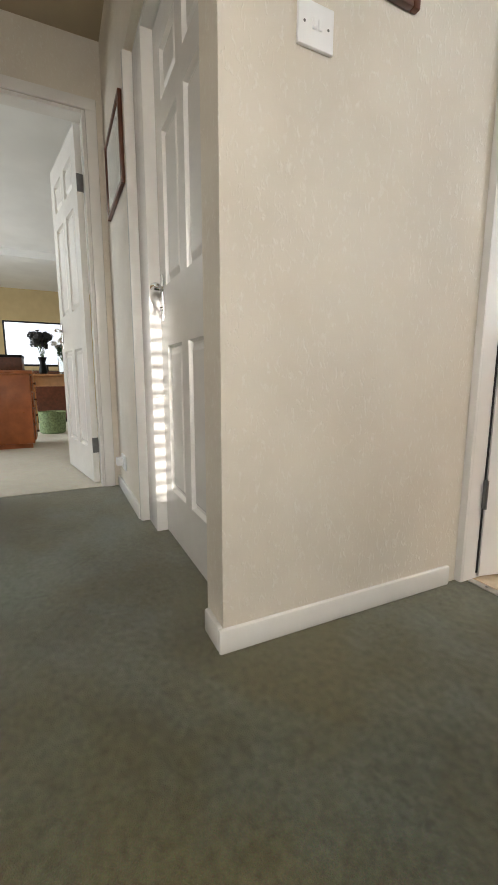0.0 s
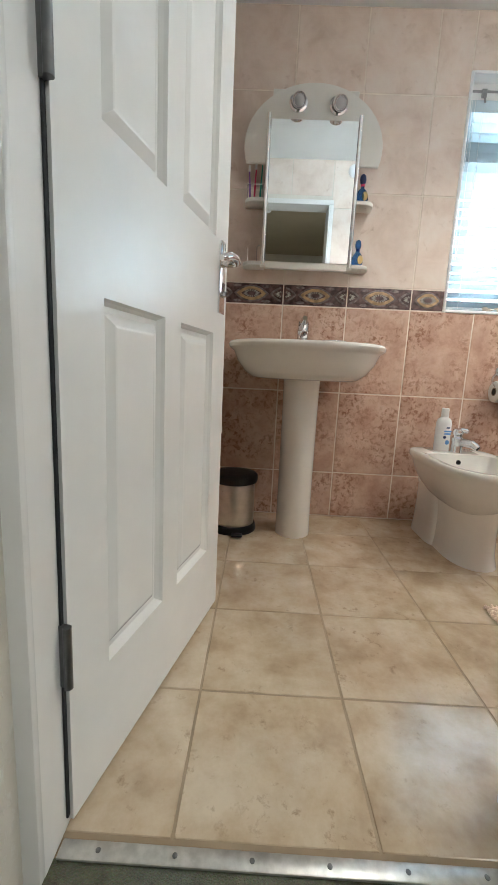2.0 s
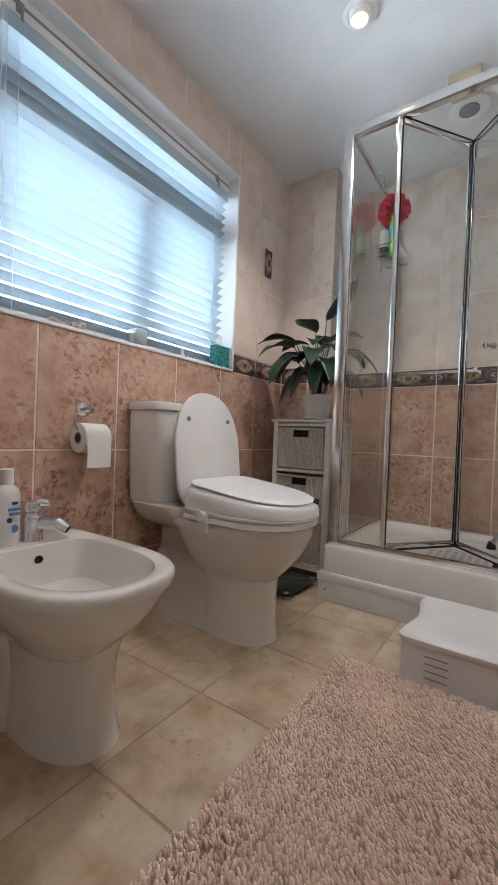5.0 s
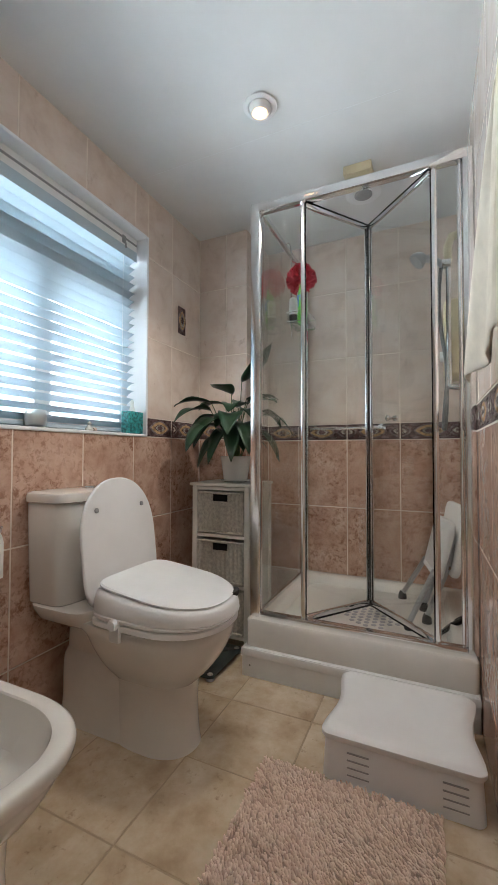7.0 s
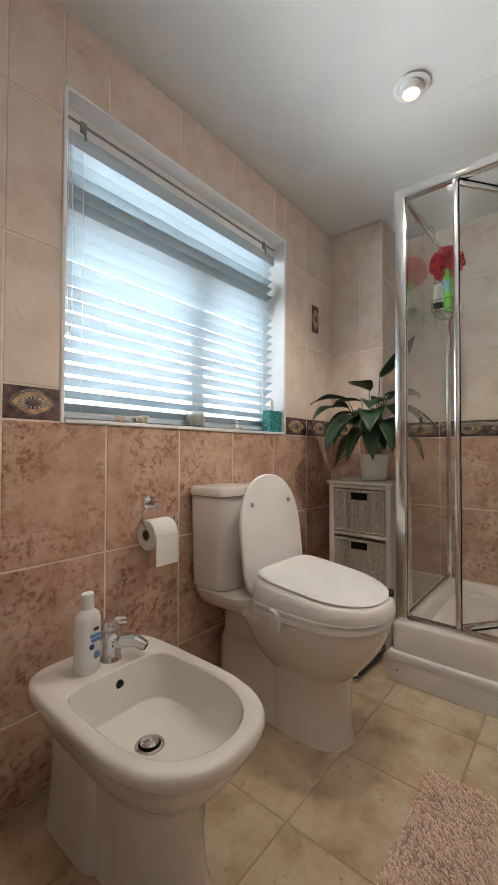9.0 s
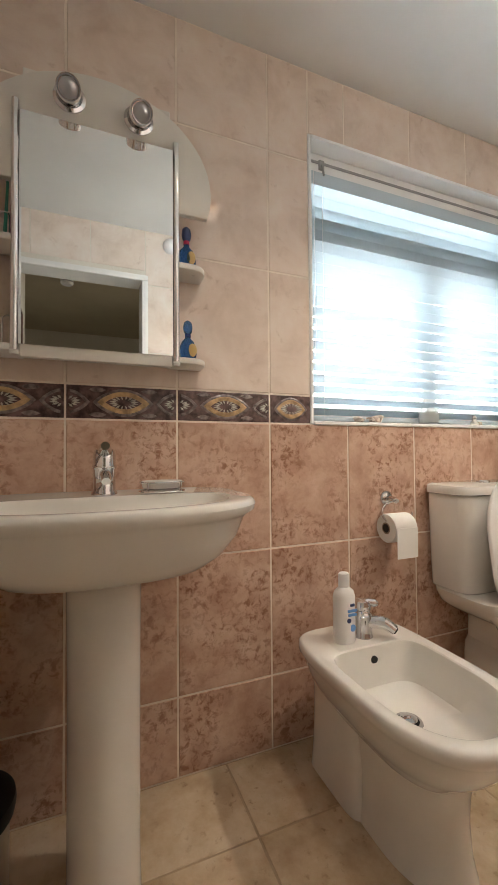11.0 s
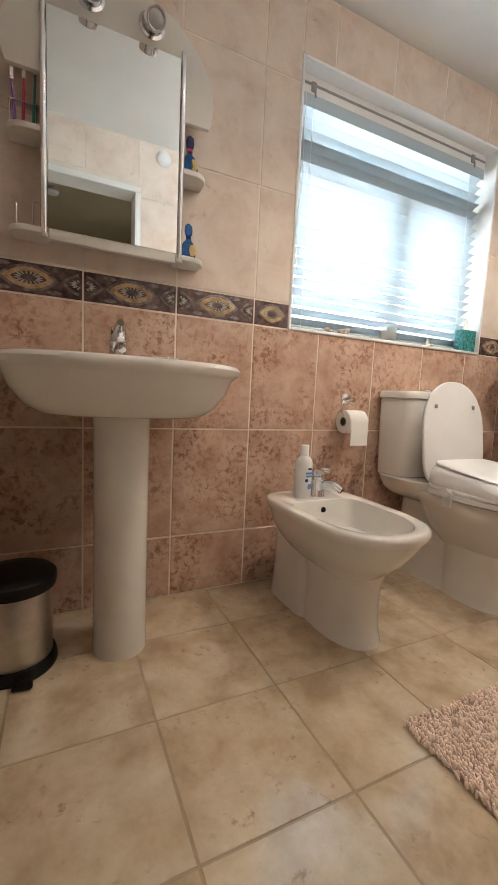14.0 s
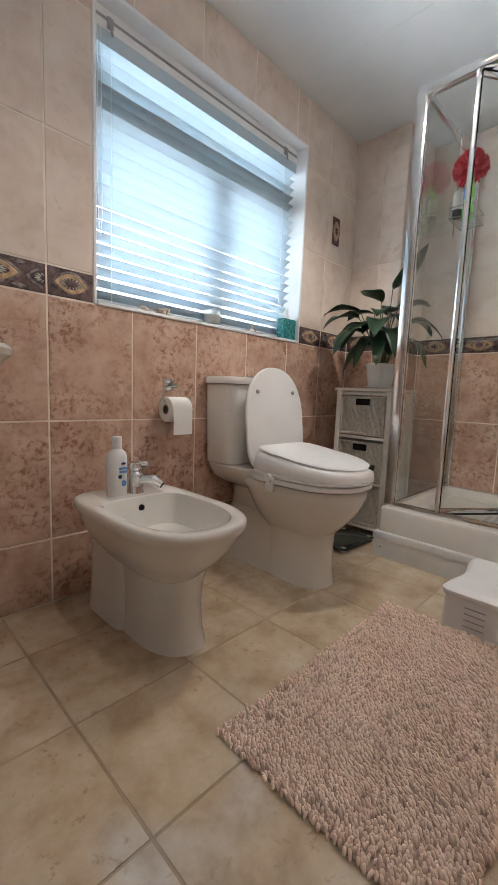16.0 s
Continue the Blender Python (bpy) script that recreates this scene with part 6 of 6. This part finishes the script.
part("glass", lathe([(0.030, 0), (0.037, 0.006), (0.040, 0.03), (0.038, 0.064), (0.0355, 0.066), (0.035, 0.06), (0.037, 0.03), (0.033, 0.010), (0.01, 0.009)], (1.24, 2.585, SILL), 20), M_FROST, can)
part("candle", lathe([(0.031, 0.0115), (0.0335, 0.016), (0.0335, 0.048), (0.02, 0.052)], (1.24, 2.585, SILL), 20), M_PAPER, can)
tis = thing("tissue_box", (1.775, 2.60, SILL), "teal patterned tissue box on the window sill", "tissue box")
part("carton", box(1.72, 2.555, SILL, 1.83, 2.60, SILL + 0.11, 0.002, 1), M_TEAL, tis)
b = bmesh.new()
lathe([(0.018, 0), (0.02, 0.012), (0.012, 0.03), (0.014, 0.05), (0.004, 0.062)], (1.775, 2.58, SILL + 0.109), 7, bm=b, sy=0.5)
part("tissue", b, M_PAPER, tis)


def shell(at, r, label, turn=0):
    w = thing("seashell", at, label, "seashell", "shells on the sill")
    b = tube([(r * 1.6 * (k / 14 - 0.5), r * 0.3 * math.cos(k * 1.1), r * 0.35 + r * 0.12 * math.sin(k * 1.1)) for k in range(15)], [r * 0.34 * (1 - k / 15) + 0.002 for k in range(15)], 10)
    bmesh.ops.transform(b, matrix=pose(*at, 0, 0, turn), verts=b.verts)
    part("whorl", b, M_SHELL, w)


shell((0.89, 2.585, SILL), 0.03, "small pale seashell on the window sill", 20)
shell((0.955, 2.58, SILL), 0.04, "brown seashell on the window sill", 190)
shell((1.53, 2.585, SILL), 0.02, "tiny pale seashell on the window sill", 60)
orn = thing("sill_ornament", (1.505, 2.585, SILL), "small pale pottery ornament on the window sill", "ornament")
part("body", lathe([(0.016, 0), (0.018, 0.008), (0.010, 0.02), (0.007, 0.026), (0.010, 0.034), (0.003, 0.042)], (1.505, 2.585, SILL), 20), M_CERAMIC, orn)


# ---- ceiling and wall fittings ----
def downlight(x, y, label):
    w = thing("downlight", (x, y, CZ), label, "ceiling light", "downlights in the bathroom ceiling")
    part("rim", lathe([(0.040, -0.001), (0.060, -0.003), (0.066, -0.0065), (0.064, -0.010), (0.050, -0.013), (0.042, -0.008)][::-1], (x, y, CZ), 40), M_PLASTIC, w)
    e = part("eyeball", lathe([(0.041, -0.004), (0.042, -0.014), (0.037, -0.028), (0.031, -0.034), (0.029, -0.030)], (x, y, CZ), 36), M_PLASTIC, w)
    part("bulb", lathe([(0.028, -0.030), (0.026, -0.034), (0.015, -0.038), (0.004, -0.039)], (x, y, CZ), 24), M_BULB, e, "lit warm bulb")


downlight(1.6, 1.81, "white eyeball downlight, lit warm, in the ceiling")
downlight(0.555, 1.69, "white eyeball downlight, lit warm, in the ceiling")

fan = thing("extractor_fan", (2.3, 1.5, CZ), "round white extractor vent in the ceiling over the shower", "extractor fan")
part("ring", lathe([(0.03, -0.001), (0.085, -0.004), (0.09, -0.012), (0.07, -0.02), (0.05, -0.016), (0.03, -0.014)][::-1], (2.3, 1.52, CZ), 36), M_PLASTIC, fan)
part("grille", lathe([(0.045, -0.012), (0.045, -0.02), (0.03, -0.024), (0.005, -0.024)], (2.3, 1.52, CZ), 30), M_GREYPLASTIC, fan)
part("switch_box", box(2.07, 1.45, CZ - 0.045, 2.19, 1.58, CZ - 0.0005, 0.006, 2), M_IVORY, thing("ceiling_box", (2.16, 1.33, CZ), "ivory plastic box on the bathroom ceiling", "junction box"))
dm = thing("wall_dome", (0.41, SY, 2.285), "white plastic dome fixed high on the tiled wall", "wall dome")
part("dome", lathe([(0.048, 0.0), (0.048, 0.006), (0.044, 0.02), (0.032, 0.034), (0.012, 0.04)], (0.41, SY + 0.0005, 2.285), 28, 'y', sy=1.0), M_PLASTIC, dm)
dm.children[0].matrix_basis = pose(0.82, 2 * SY + 0.001, 0, 0, 0, 180)
tc = thing("toilet_brush", (1.68, 2.45, 0), "black toilet brush in its holder behind the toilet", "toilet brush")
part("holder", lathe([(0.045, 0), (0.05, 0.01), (0.05, 0.14), (0.045, 0.15), (0.02, 0.15)], (1.72, 2.44, 0), 26), M_BLACK, tc)
part("brush_handle", tube([(1.72, 2.44, 0.14), (1.72, 2.44, 0.40)], [0.008, 0.011], 12), M_BLACK, tc)

# ---- hall things ----
alarm = thing("smoke_alarm", (-0.25, -0.45, HZ), "round white smoke alarm on the hall ceiling", "smoke alarm")
part("alarm_body", lathe([(0.02, -0.045), (0.045, -0.043), (0.055, -0.03), (0.058, -0.012), (0.052, -0.001)], (-0.25, -0.45, HZ), 32), M_PLASTIC, alarm)
part("alarm_grille", lathe([(0.0585, -0.024), (0.059, -0.022), (0.059, -0.018), (0.0585, -0.016)], (-0.25, -0.45, HZ), 32), M_GREYPLASTIC, alarm)
HX, HY = -0.528, 0.035
sw = thing("light_switch", (HX, 0.25, 1.52), "white plastic double light switch on the papered wall", "light switch")
part("plate", box(HX, 0.222, 1.442, HX + 0.010, 0.318, 1.532, 0.003, 2), M_PLASTIC, sw)
for y in (0.263, 0.278):
    part("rocker", box(HX + 0.0095, y - 0.005, 1.477, HX + 0.015, y + 0.005, 1.498, 0.0015, 1), M_PLASTIC, sw)
for y in (0.238, 0.302):
    part("screw", lathe([(0.003, 0), (0.003, 0.001)], (HX + 0.0098, y, 1.487), 10, 'x'), M_HINGE, sw)


def framed_picture(name, label, axis, face, out, u0, u1, z0, z1, wd=0.022):
    e = thing(name, (face if axis == 'x' else (u0 + u1) / 2, face if axis == 'y' else (u0 + u1) / 2, (z0 + z1) / 2), label, "picture")

    def bx(ua, ub, za, zb_, d0, d1, r):
        a, b_ = sorted((face + out * d0, face + out * d1))
        return box(a, ua, za, b_, ub, zb_, r, 2) if axis == 'x' else box(ua, a, za, ub, b_, zb_, r, 2)
    for ua, ub, za, zb_ in ((u0, u0 + wd, z0, z1), (u1 - wd, u1, z0, z1), (u0 + wd, u1 - wd, z0, z0 + wd), (u0 + wd, u1 - wd, z1 - wd, z1)):
        part("frame_bar", bx(ua, ub, za, zb_, 0.001, 0.02, 0.004), M_DARKWOOD, e)
    part("mount", bx(u0 + wd, u1 - wd, z0 + wd, z1 - wd, 0.002, 0.008, 0), M_MOUNT, e, smooth=False)
    k = 0.22
    part("print", bx(u0 + (u1 - u0) * k, u1 - (u1 - u0) * k, z0 + (z1 - z0) * k, z1 - (z1 - z0) * k, 0.0085, 0.0095, 0), M_PICTURE, e, smooth=False)
    gl = part("glazing", bx(u0 + wd, u1 - wd, z0 + wd, z1 - wd, 0.012, 0.014, 0), M_GLASS, e, smooth=False)
    gl.visible_shadow = False


framed_picture("framed_picture", "dark wood framed picture above the light switch", 'x', HX, 1, 0.27, 0.572, 1.612, 2.01)
framed_picture("framed_picture", "dark red wood framed print on the corridor wall", 'y', HY, -1, -2.20, -1.68, 1.58, 1.96)
so = thing("plug_socket", (-2.15, HY, 0.2), "white wall socket with a plug low on the corridor wall", "socket")
part("plate", box(-2.20, HY - 0.009, 0.155, -2.06, HY, 0.245, 0.003, 2), M_PLASTIC, so)
part("plug", box(-2.185, HY - 0.045, 0.175, -2.135, HY - 0.0095, 0.225, 0.006, 2), M_PLASTIC, so)

# ---- living room, seen through the far doorway ----
def sideboard():
    w = thing("sideboard", (-4.4, -0.95, 0), "orange-brown varnished wooden chest in the living room", "sideboard")
    part("carcass", box(-4.62, -1.45, 0.05, -4.18, -0.54, 0.74, 0.006, 2), M_ORANGEWOOD, w)
    part("top", box(-4.64, -1.48, 0.74, -4.16, -0.515, 0.775, 0.006, 2), M_ORANGEWOOD, w)
    part("plinth", box(-4.60, -1.43, 0.004, -4.20, -0.56, 0.05), M_ORANGEWOOD, w, smooth=False)
    for k in range(4):
        part("drawer_front", box(-4.58, -0.5395, 0.08 + 0.165 * k, -4.22, -0.525, 0.225 + 0.165 * k, 0.004, 2), M_ORANGEWOOD, w)
        part("drawer_knob", tube([(-4.4, -0.525, 0.15 + 0.165 * k), (-4.4, -0.50, 0.15 + 0.165 * k)], [0.008, 0.013], 12), M_DARKWOOD, w)


sideboard()
bx_ = thing("record_player", (-4.4, -0.8, 0.776), "dark red wooden box standing on the sideboard", "wooden box")
part("case", box(-4.58, -0.98, 0.776, -4.24, -0.60, 0.90, 0.008, 2), M_DARKWOOD, bx_)
part("lid", box(-4.585, -0.985, 0.9005, -4.235, -0.595, 0.925, 0.006, 2), M_BLACK, bx_)
lamp = thing("table_lamp", (-4.42, -1.02, 0.776), "table lamp with a dark tapered shade", "table lamp")
part("lamp_base", lathe([(0.07, 0), (0.075, 0.01), (0.03, 0.04), (0.018, 0.1), (0.028, 0.2), (0.012, 0.3)], (-4.42, -1.10, 0.776), 24), M_DARKWOOD, lamp)
part("shade", lathe([(0.19, 0.0), (0.10, 0.22), (0.098, 0.22), (0.188, 0.0)], (-4.42, -1.10, 1.07), 32), M_DARKFAB, lamp)
tab = thing("side_table", (-5.3, -0.3, 0), "light wooden table beside the sideboard", "table")
part("tabletop", box(-5.6, -0.62, 0.72, -5.05, 0.10, 0.75, 0.006, 2), M_LIGHTWOOD, tab)
part("apron", box(-5.57, -0.59, 0.60, -5.08, 0.07, 0.72, 0.003, 1), M_LIGHTWOOD, tab)
for x, y in ((-5.57, -0.59), (-5.12, -0.59), (-5.57, 0.03), (-5.12, 0.03)):
    part("leg", box(x, y, 0.004, x + 0.04, y + 0.04, 0.60, 0.004, 1), M_LIGHTWOOD, tab)
bas = thing("woven_basket", (-5.3, -0.4, 0), "green woven basket on the carpet", "basket")
part("basket_body", lathe([(0.13, 0.004), (0.15, 0.02), (0.16, 0.26), (0.165, 0.28), (0.15, 0.27), (0.14, 0.03)], (-5.35, -0.38, 0), 28), M_BASKET, bas)
tv = thing("television", (-6.9, -0.45, 0.9), "large flat television, switched on, on a dark stand", "television")
part("bezel", box(-6.95, -0.98, 0.88, -6.88, 0.12, 1.56, 0.006, 2), M_BLACK, tv)
part("screen", box(-6.88, -0.955, 0.91, -6.876, 0.095, 1.535), M_SCREEN, tv, "bright screen", smooth=False)
part("foot", box(-6.98, -0.7, 0.80, -6.84, -0.2, 0.815, 0.004, 1), M_BLACK, tv)
part("neck", box(-6.93, -0.48, 0.815, -6.90, -0.40, 0.88), M_BLACK, tv, smooth=False)
st = thing("television_stand", (-6.9, -0.45, 0), "low dark television cabinet", "cabinet")
part("carcass", box(-7.15, -1.05, 0.06, -6.70, 0.2, 0.775, 0.006, 2), M_DARKWOOD, st)
part("top", box(-7.17, -1.07, 0.775, -6.68, 0.22, 0.80, 0.004, 2), M_DARKWOOD, st)
part("base", box(-7.13, -1.03, 0.004, -6.72, 0.18, 0.06), M_BLACK, st, smooth=False)


def vase_of(name, at, label, vase_mat, prof, stems, head_mat, head, spread, high, seed):
    w = thing(name, at, label, "vase")
    part("vase", lathe(prof, at, 24), vase_mat, w)
    rng = random.Random(seed)
    for _ in range(stems):
        a, r = rng.uniform(0, 6.28), rng.uniform(0.2, 1) * spread
        p0 = Vector(at) + Vector((0, 0, 0.15))
        p1 = Vector(at) + Vector((math.cos(a) * r, math.sin(a) * r, high * rng.uniform(0.75, 1.0)))
        s = part("stem", tube([p0, p0.lerp(p1, 0.5) + Vector((0, 0, 0.02)), p1], 0.003, 6), M_STEM, w)
        b = bmesh.new()
        for k in range(26):
            d = Vector((rng.gauss(0, 1), rng.gauss(0, 1), rng.gauss(0, 0.8))).normalized()
            q = p1 + d * head * rng.uniform(0.4, 1)
            e = d.orthogonal().normalized() * head * 0.4
            f = d.cross(e)
            b.faces.new([b.verts.new(q + v) for v in (e, f, -e, -f)])
        part("flower_head", b, head_mat, s)


vase_of("black_vase", (-5.25, -0.44, 0.75), "black vase of dark dried plumes on the table", M_BLACK, [(0.035, 0), (0.05, 0.02), (0.03, 0.14), (0.05, 0.20), (0.045, 0.2), (0.02, 0.1)], 11, M_RUBBER, 0.07, 0.14, 0.46, 5)
vase_of("flower_vase", (-5.22, -0.22, 0.75), "clear vase of white flowers with green leaves", M_GLASS, [(0.04, 0), (0.05, 0.02), (0.05, 0.2), (0.046, 0.2), (0.042, 0.02), (0.01, 0.012)], 8, M_FLOWER, 0.04, 0.10, 0.42, 6)
vase_of("flower_foliage", (-5.22, -0.20, 0.75), "sprays of green leaves in the flower vase", M_GLASS, [(0.03, 0.004), (0.035, 0.02), (0.03, 0.03)], 6, M_LEAF, 0.045, 0.11, 0.32, 7)

# ---- tiles ----
def tile_mesh(name, sx, sz, material, t=T, e=0.0018):
    """A tile lying in the xz plane, its face at y = 0 looking to -y."""
    bm = bmesh.new()
    h = [bm.verts.new((x, t, z)) for x, z in ((0, 0), (sx, 0), (sx, sz), (0, sz))]
    g = [bm.verts.new((x, e, z)) for x, z in ((0, 0), (sx, 0), (sx, sz), (0, sz))]
    f = [bm.verts.new((x, 0, z)) for x, z in ((e, e), (sx - e, e), (sx - e, sz - e), (e, sz - e))]
    bm.faces.new(f)
    for k in range(4):
        bm.faces.new((h[k], h[(k + 1) % 4], g[(k + 1) % 4], g[k]))
        bm.faces.new((g[k], g[(k + 1) % 4], f[(k + 1) % 4], f[k]))
    bmesh.ops.recalc_face_normals(bm, faces=bm.faces)
    me = bpy.data.meshes.new(name)
    bm.to_mesh(me)
    bm.free()
    me.materials.append(material)
    return me


def lens(cx, cz, hw, hh, y0, y1, index, bm, n=10, u0=-1e9, u1=1e9):
    """An eye-shaped relief, clipped to u0..u1."""
    top = [(cx - hw + 2 * hw * k / n, cz + hh * math.sin(math.pi * k / n) ** 0.8) for k in range(n + 1)]
    bot = [(x, 2 * cz - z) for x, z in top]
    pts = [p for p in top if u0 <= p[0] <= u1] + [p for p in bot[::-1] if u0 <= p[0] <= u1 and abs(p[1] - cz) > 1e-5]
    if len(pts) < 3:
        return
    mx, mz = sum(p[0] for p in pts) / len(pts), sum(p[1] for p in pts) / len(pts)
    a = [bm.verts.new((x, y0, z)) for x, z in pts]
    b_ = [bm.verts.new((mx + (x - mx) * 0.9, y1, mz + (z - mz) * 0.88)) for x, z in pts]
    for k in range(len(pts)):
        f = bm.faces.new((a[k], a[(k + 1) % len(pts)], b_[(k + 1) % len(pts)], b_[k]))
        f.material_index = index
    f = bm.faces.new(b_)
    f.material_index = index


def rosette(cx, cz, rx, rz, n, bm, u0=-1e9, u1=1e9):
    """A ring of pale petals that point away from the middle, on an oval."""
    for k in range(n):
        a = 2 * math.pi * (k + 0.5) / n
        ox, oz = math.cos(a), math.sin(a)
        mx, mz = cx + ox * rx * 0.66, cz + oz * rz * 0.66
        d = Vector((ox * rx, 0, oz * rz))
        hl, d = d.length * 0.30, d.normalized()
        e = Vector((-d.z, 0, d.x)) * 0.0034
        c = Vector((mx, -0.0034, mz))
        pts = [c - d * hl, c + e, c + d * hl, c - e]
        if not all(u0 < p.x < u1 for p in pts):
            continue
        vs = [bm.verts.new(p) for p in pts]
        tip = bm.verts.new(c + Vector((0, -0.0016, 0)))
        for i in range(4):
            bm.faces.new((vs[i], vs[(i + 1) % 4], tip)).material_index = 3


def border_mesh(sx, sz):
    me = tile_mesh("border_tile", sx, sz, M_BORDER_DARK)
    bm = bmesh.new()
    bm.from_mesh(me)
    cz = sz / 2
    if sx < 0.06:
        bm.free()
        return me
    lens(sx / 2, cz, min(0.086, sx * 0.42), 0.041, 0.0, -0.0022, 1, bm, 14)
    lens(sx / 2, cz, min(0.074, sx * 0.36), 0.033, -0.0021, -0.0032, 2, bm, 14)
    lens(sx / 2, cz, min(0.052, sx * 0.26), 0.019, -0.0031, -0.0036, 0, bm, 12)
    if sx > 0.14:
        rosette(sx / 2, cz, 0.046, 0.0215, 16, bm)
    if sx > 0.25:
        for c in (0.0, sx):
            lens(c, cz, 0.062, 0.036, 0.0, -0.002, 1, bm, 14, 0.002, sx - 0.002)
            lens(c, cz, 0.050, 0.027, -0.0019, -0.003, 0, bm, 14, 0.002, sx - 0.002)
            rosette(c, cz, 0.040, 0.019, 14, bm, 0.003, sx - 0.003)
        for u in (0.082, sx - 0.082):
            for dz in (0.036, -0.036):
                lens(u, cz + dz, 0.024, 0.0075, 0.0, -0.0022, 1, bm, 8)
    bmesh.ops.recalc_face_normals(bm, faces=bm.faces)
    bm.to_mesh(me)
    bm.free()
    me.materials.append(M_BORDER_GREY)
    me.materials.append(M_BORDER_GOLD)
    me.materials.append(M_BORDER_PALE)
    return me


_meshes = {}
ROWS_Z = [(0.0, 0.24, 0), (0.24, 0.66, 0), (0.66, 1.08, 0), (1.08, 1.18, 1), (1.18, 1.60, 2), (1.60, 2.02, 2), (2.02, CZ, 2)]


def tile_wall(parent, cols, m_of, hole=None, clip=None):
    """Tiles a wall: cols are joint positions along it; m_of(u, z) gives a tile's pose."""
    g = 0.0028
    for ua, ub in zip(cols, cols[1:]):
        for za, zb, kind in ROWS_Z:
            pieces = [(ua, ub, za, zb)]
            if hole:
                ha, hb, hc, hd = hole
                pieces = []
                for a, b_, c, d in [(ua, ub, za, zb)]:
                    if b_ <= ha or a >= hb or d <= hc + 1e-4 or c >= hd:
                        pieces.append((a, b_, c, d))
                        continue
                    if a < ha:
                        pieces.append((a, ha, c, d))
                    if b_ > hb:
                        pieces.append((hb, b_, c, d))
                    if d > hd:
                        pieces.append((max(a, ha), min(b_, hb), hd, d))
            for a, b_, c, d in pieces:
                if b_ - a < 0.012 or d - c < 0.012:
                    continue
                sx, sz = round(b_ - a - 2 * g, 4), round(d - c - 2 * g, 4)
                key = (sx, sz, kind)
                if key not in _meshes:
                    _meshes[key] = border_mesh(sx, sz) if kind == 1 else tile_mesh("tile", sx, sz, M_TILE_LOW if kind == 0 else M_TILE_UP)
                o = new("border_tile" if kind == 1 else "tile", _meshes[key])
                o.parent = parent
                o.matrix_basis = m_of(a + g, c + g, b_ - g)


def joints(lo, hi, origin, pitch=0.315):
    k0 = math.ceil((lo - origin) / pitch + 1e-6)
    out = [lo]
    while origin + k0 * pitch < hi - 1e-6:
        out.append(origin + k0 * pitch)
        k0 += 1
    return out + [hi]


tile_wall(wall_north, joints(WX, 2.37, 0.495), lambda a, c, b_: pose(a, NY, c), WIN)
tile_wall(wall_west, joints(SY, NY, 2.55 - 0.315 * 0.35), lambda a, c, b_: pose(WX, a, c, 0, 0, 90))
tile_wall(wall_east, joints(SY, 2.22, 1.69), lambda a, c, b_: pose(EX, b_, c, 0, 0, -90))
_boxing = [o for o in scene.objects if o.name == "wall_boxing"][0]
tile_wall(_boxing, joints(2.22, NY, 2.361), lambda a, c, b_: pose(2.37, b_, c, 0, 0, -90))
tile_wall(_boxing, [2.37 + T, EX], lambda a, c, b_: pose(a, 2.22, c))
tile_wall(wall_south, joints(0.255, EX, 0.255), lambda a, c, b_: pose(b_, SY, c, 0, 0, 180))
tile_wall(wall_south, [WX, -0.505], lambda a, c, b_: pose(b_, SY, c, 0, 0, 180))
for _a, _b in zip(joints(-0.505, 0.255, -0.06), joints(-0.505, 0.255, -0.06)[1:]):
    o = new("tile", tile_mesh("tile", _b - _a - 0.0044, CZ - 2.105 - 0.0044, M_TILE_UP))
    o.parent = wall_south
    o.matrix_basis = pose(_b - 0.0022, SY, 2.1072, 0, 0, 180)

# small ornament tile near the window
_orn = border_mesh(0.16, 0.075)
o = tagged(new("ornament_tile", _orn), "small dark relief ornament set upright in the cream tiles", "ornament")
o.matrix_basis = pose(2.125, NY - 0.0045, 1.857, 0, 90, 0)

# floor tiles
def floor_tiles():
    p, g = 0.332, 0.0024
    made = {}
    xs = joints(WX, EX, 0.0, p)
    ys = joints(0.985, NY, 1.292, p)
    for xa, xb in zip(xs, xs[1:]):
        for ya, yb in zip(ys, ys[1:]):
            sx, sy = round(xb - xa - 2 * g, 4), round(yb - ya - 2 * g, 4)
            if sx < 0.01 or sy < 0.01:
                continue
            if (sx, sy) not in made:
                made[sx, sy] = tile_mesh("floor_tile", sx, sy, M_TILE_FLOOR, 0.002, 0.0012)
            o = new("floor_tile", made[sx, sy])
            o.parent = floor_bathroom
            o.matrix_basis = pose(xa + g, ya + g, random.uniform(-0.0004, 0.0002), -90)


floor_tiles()
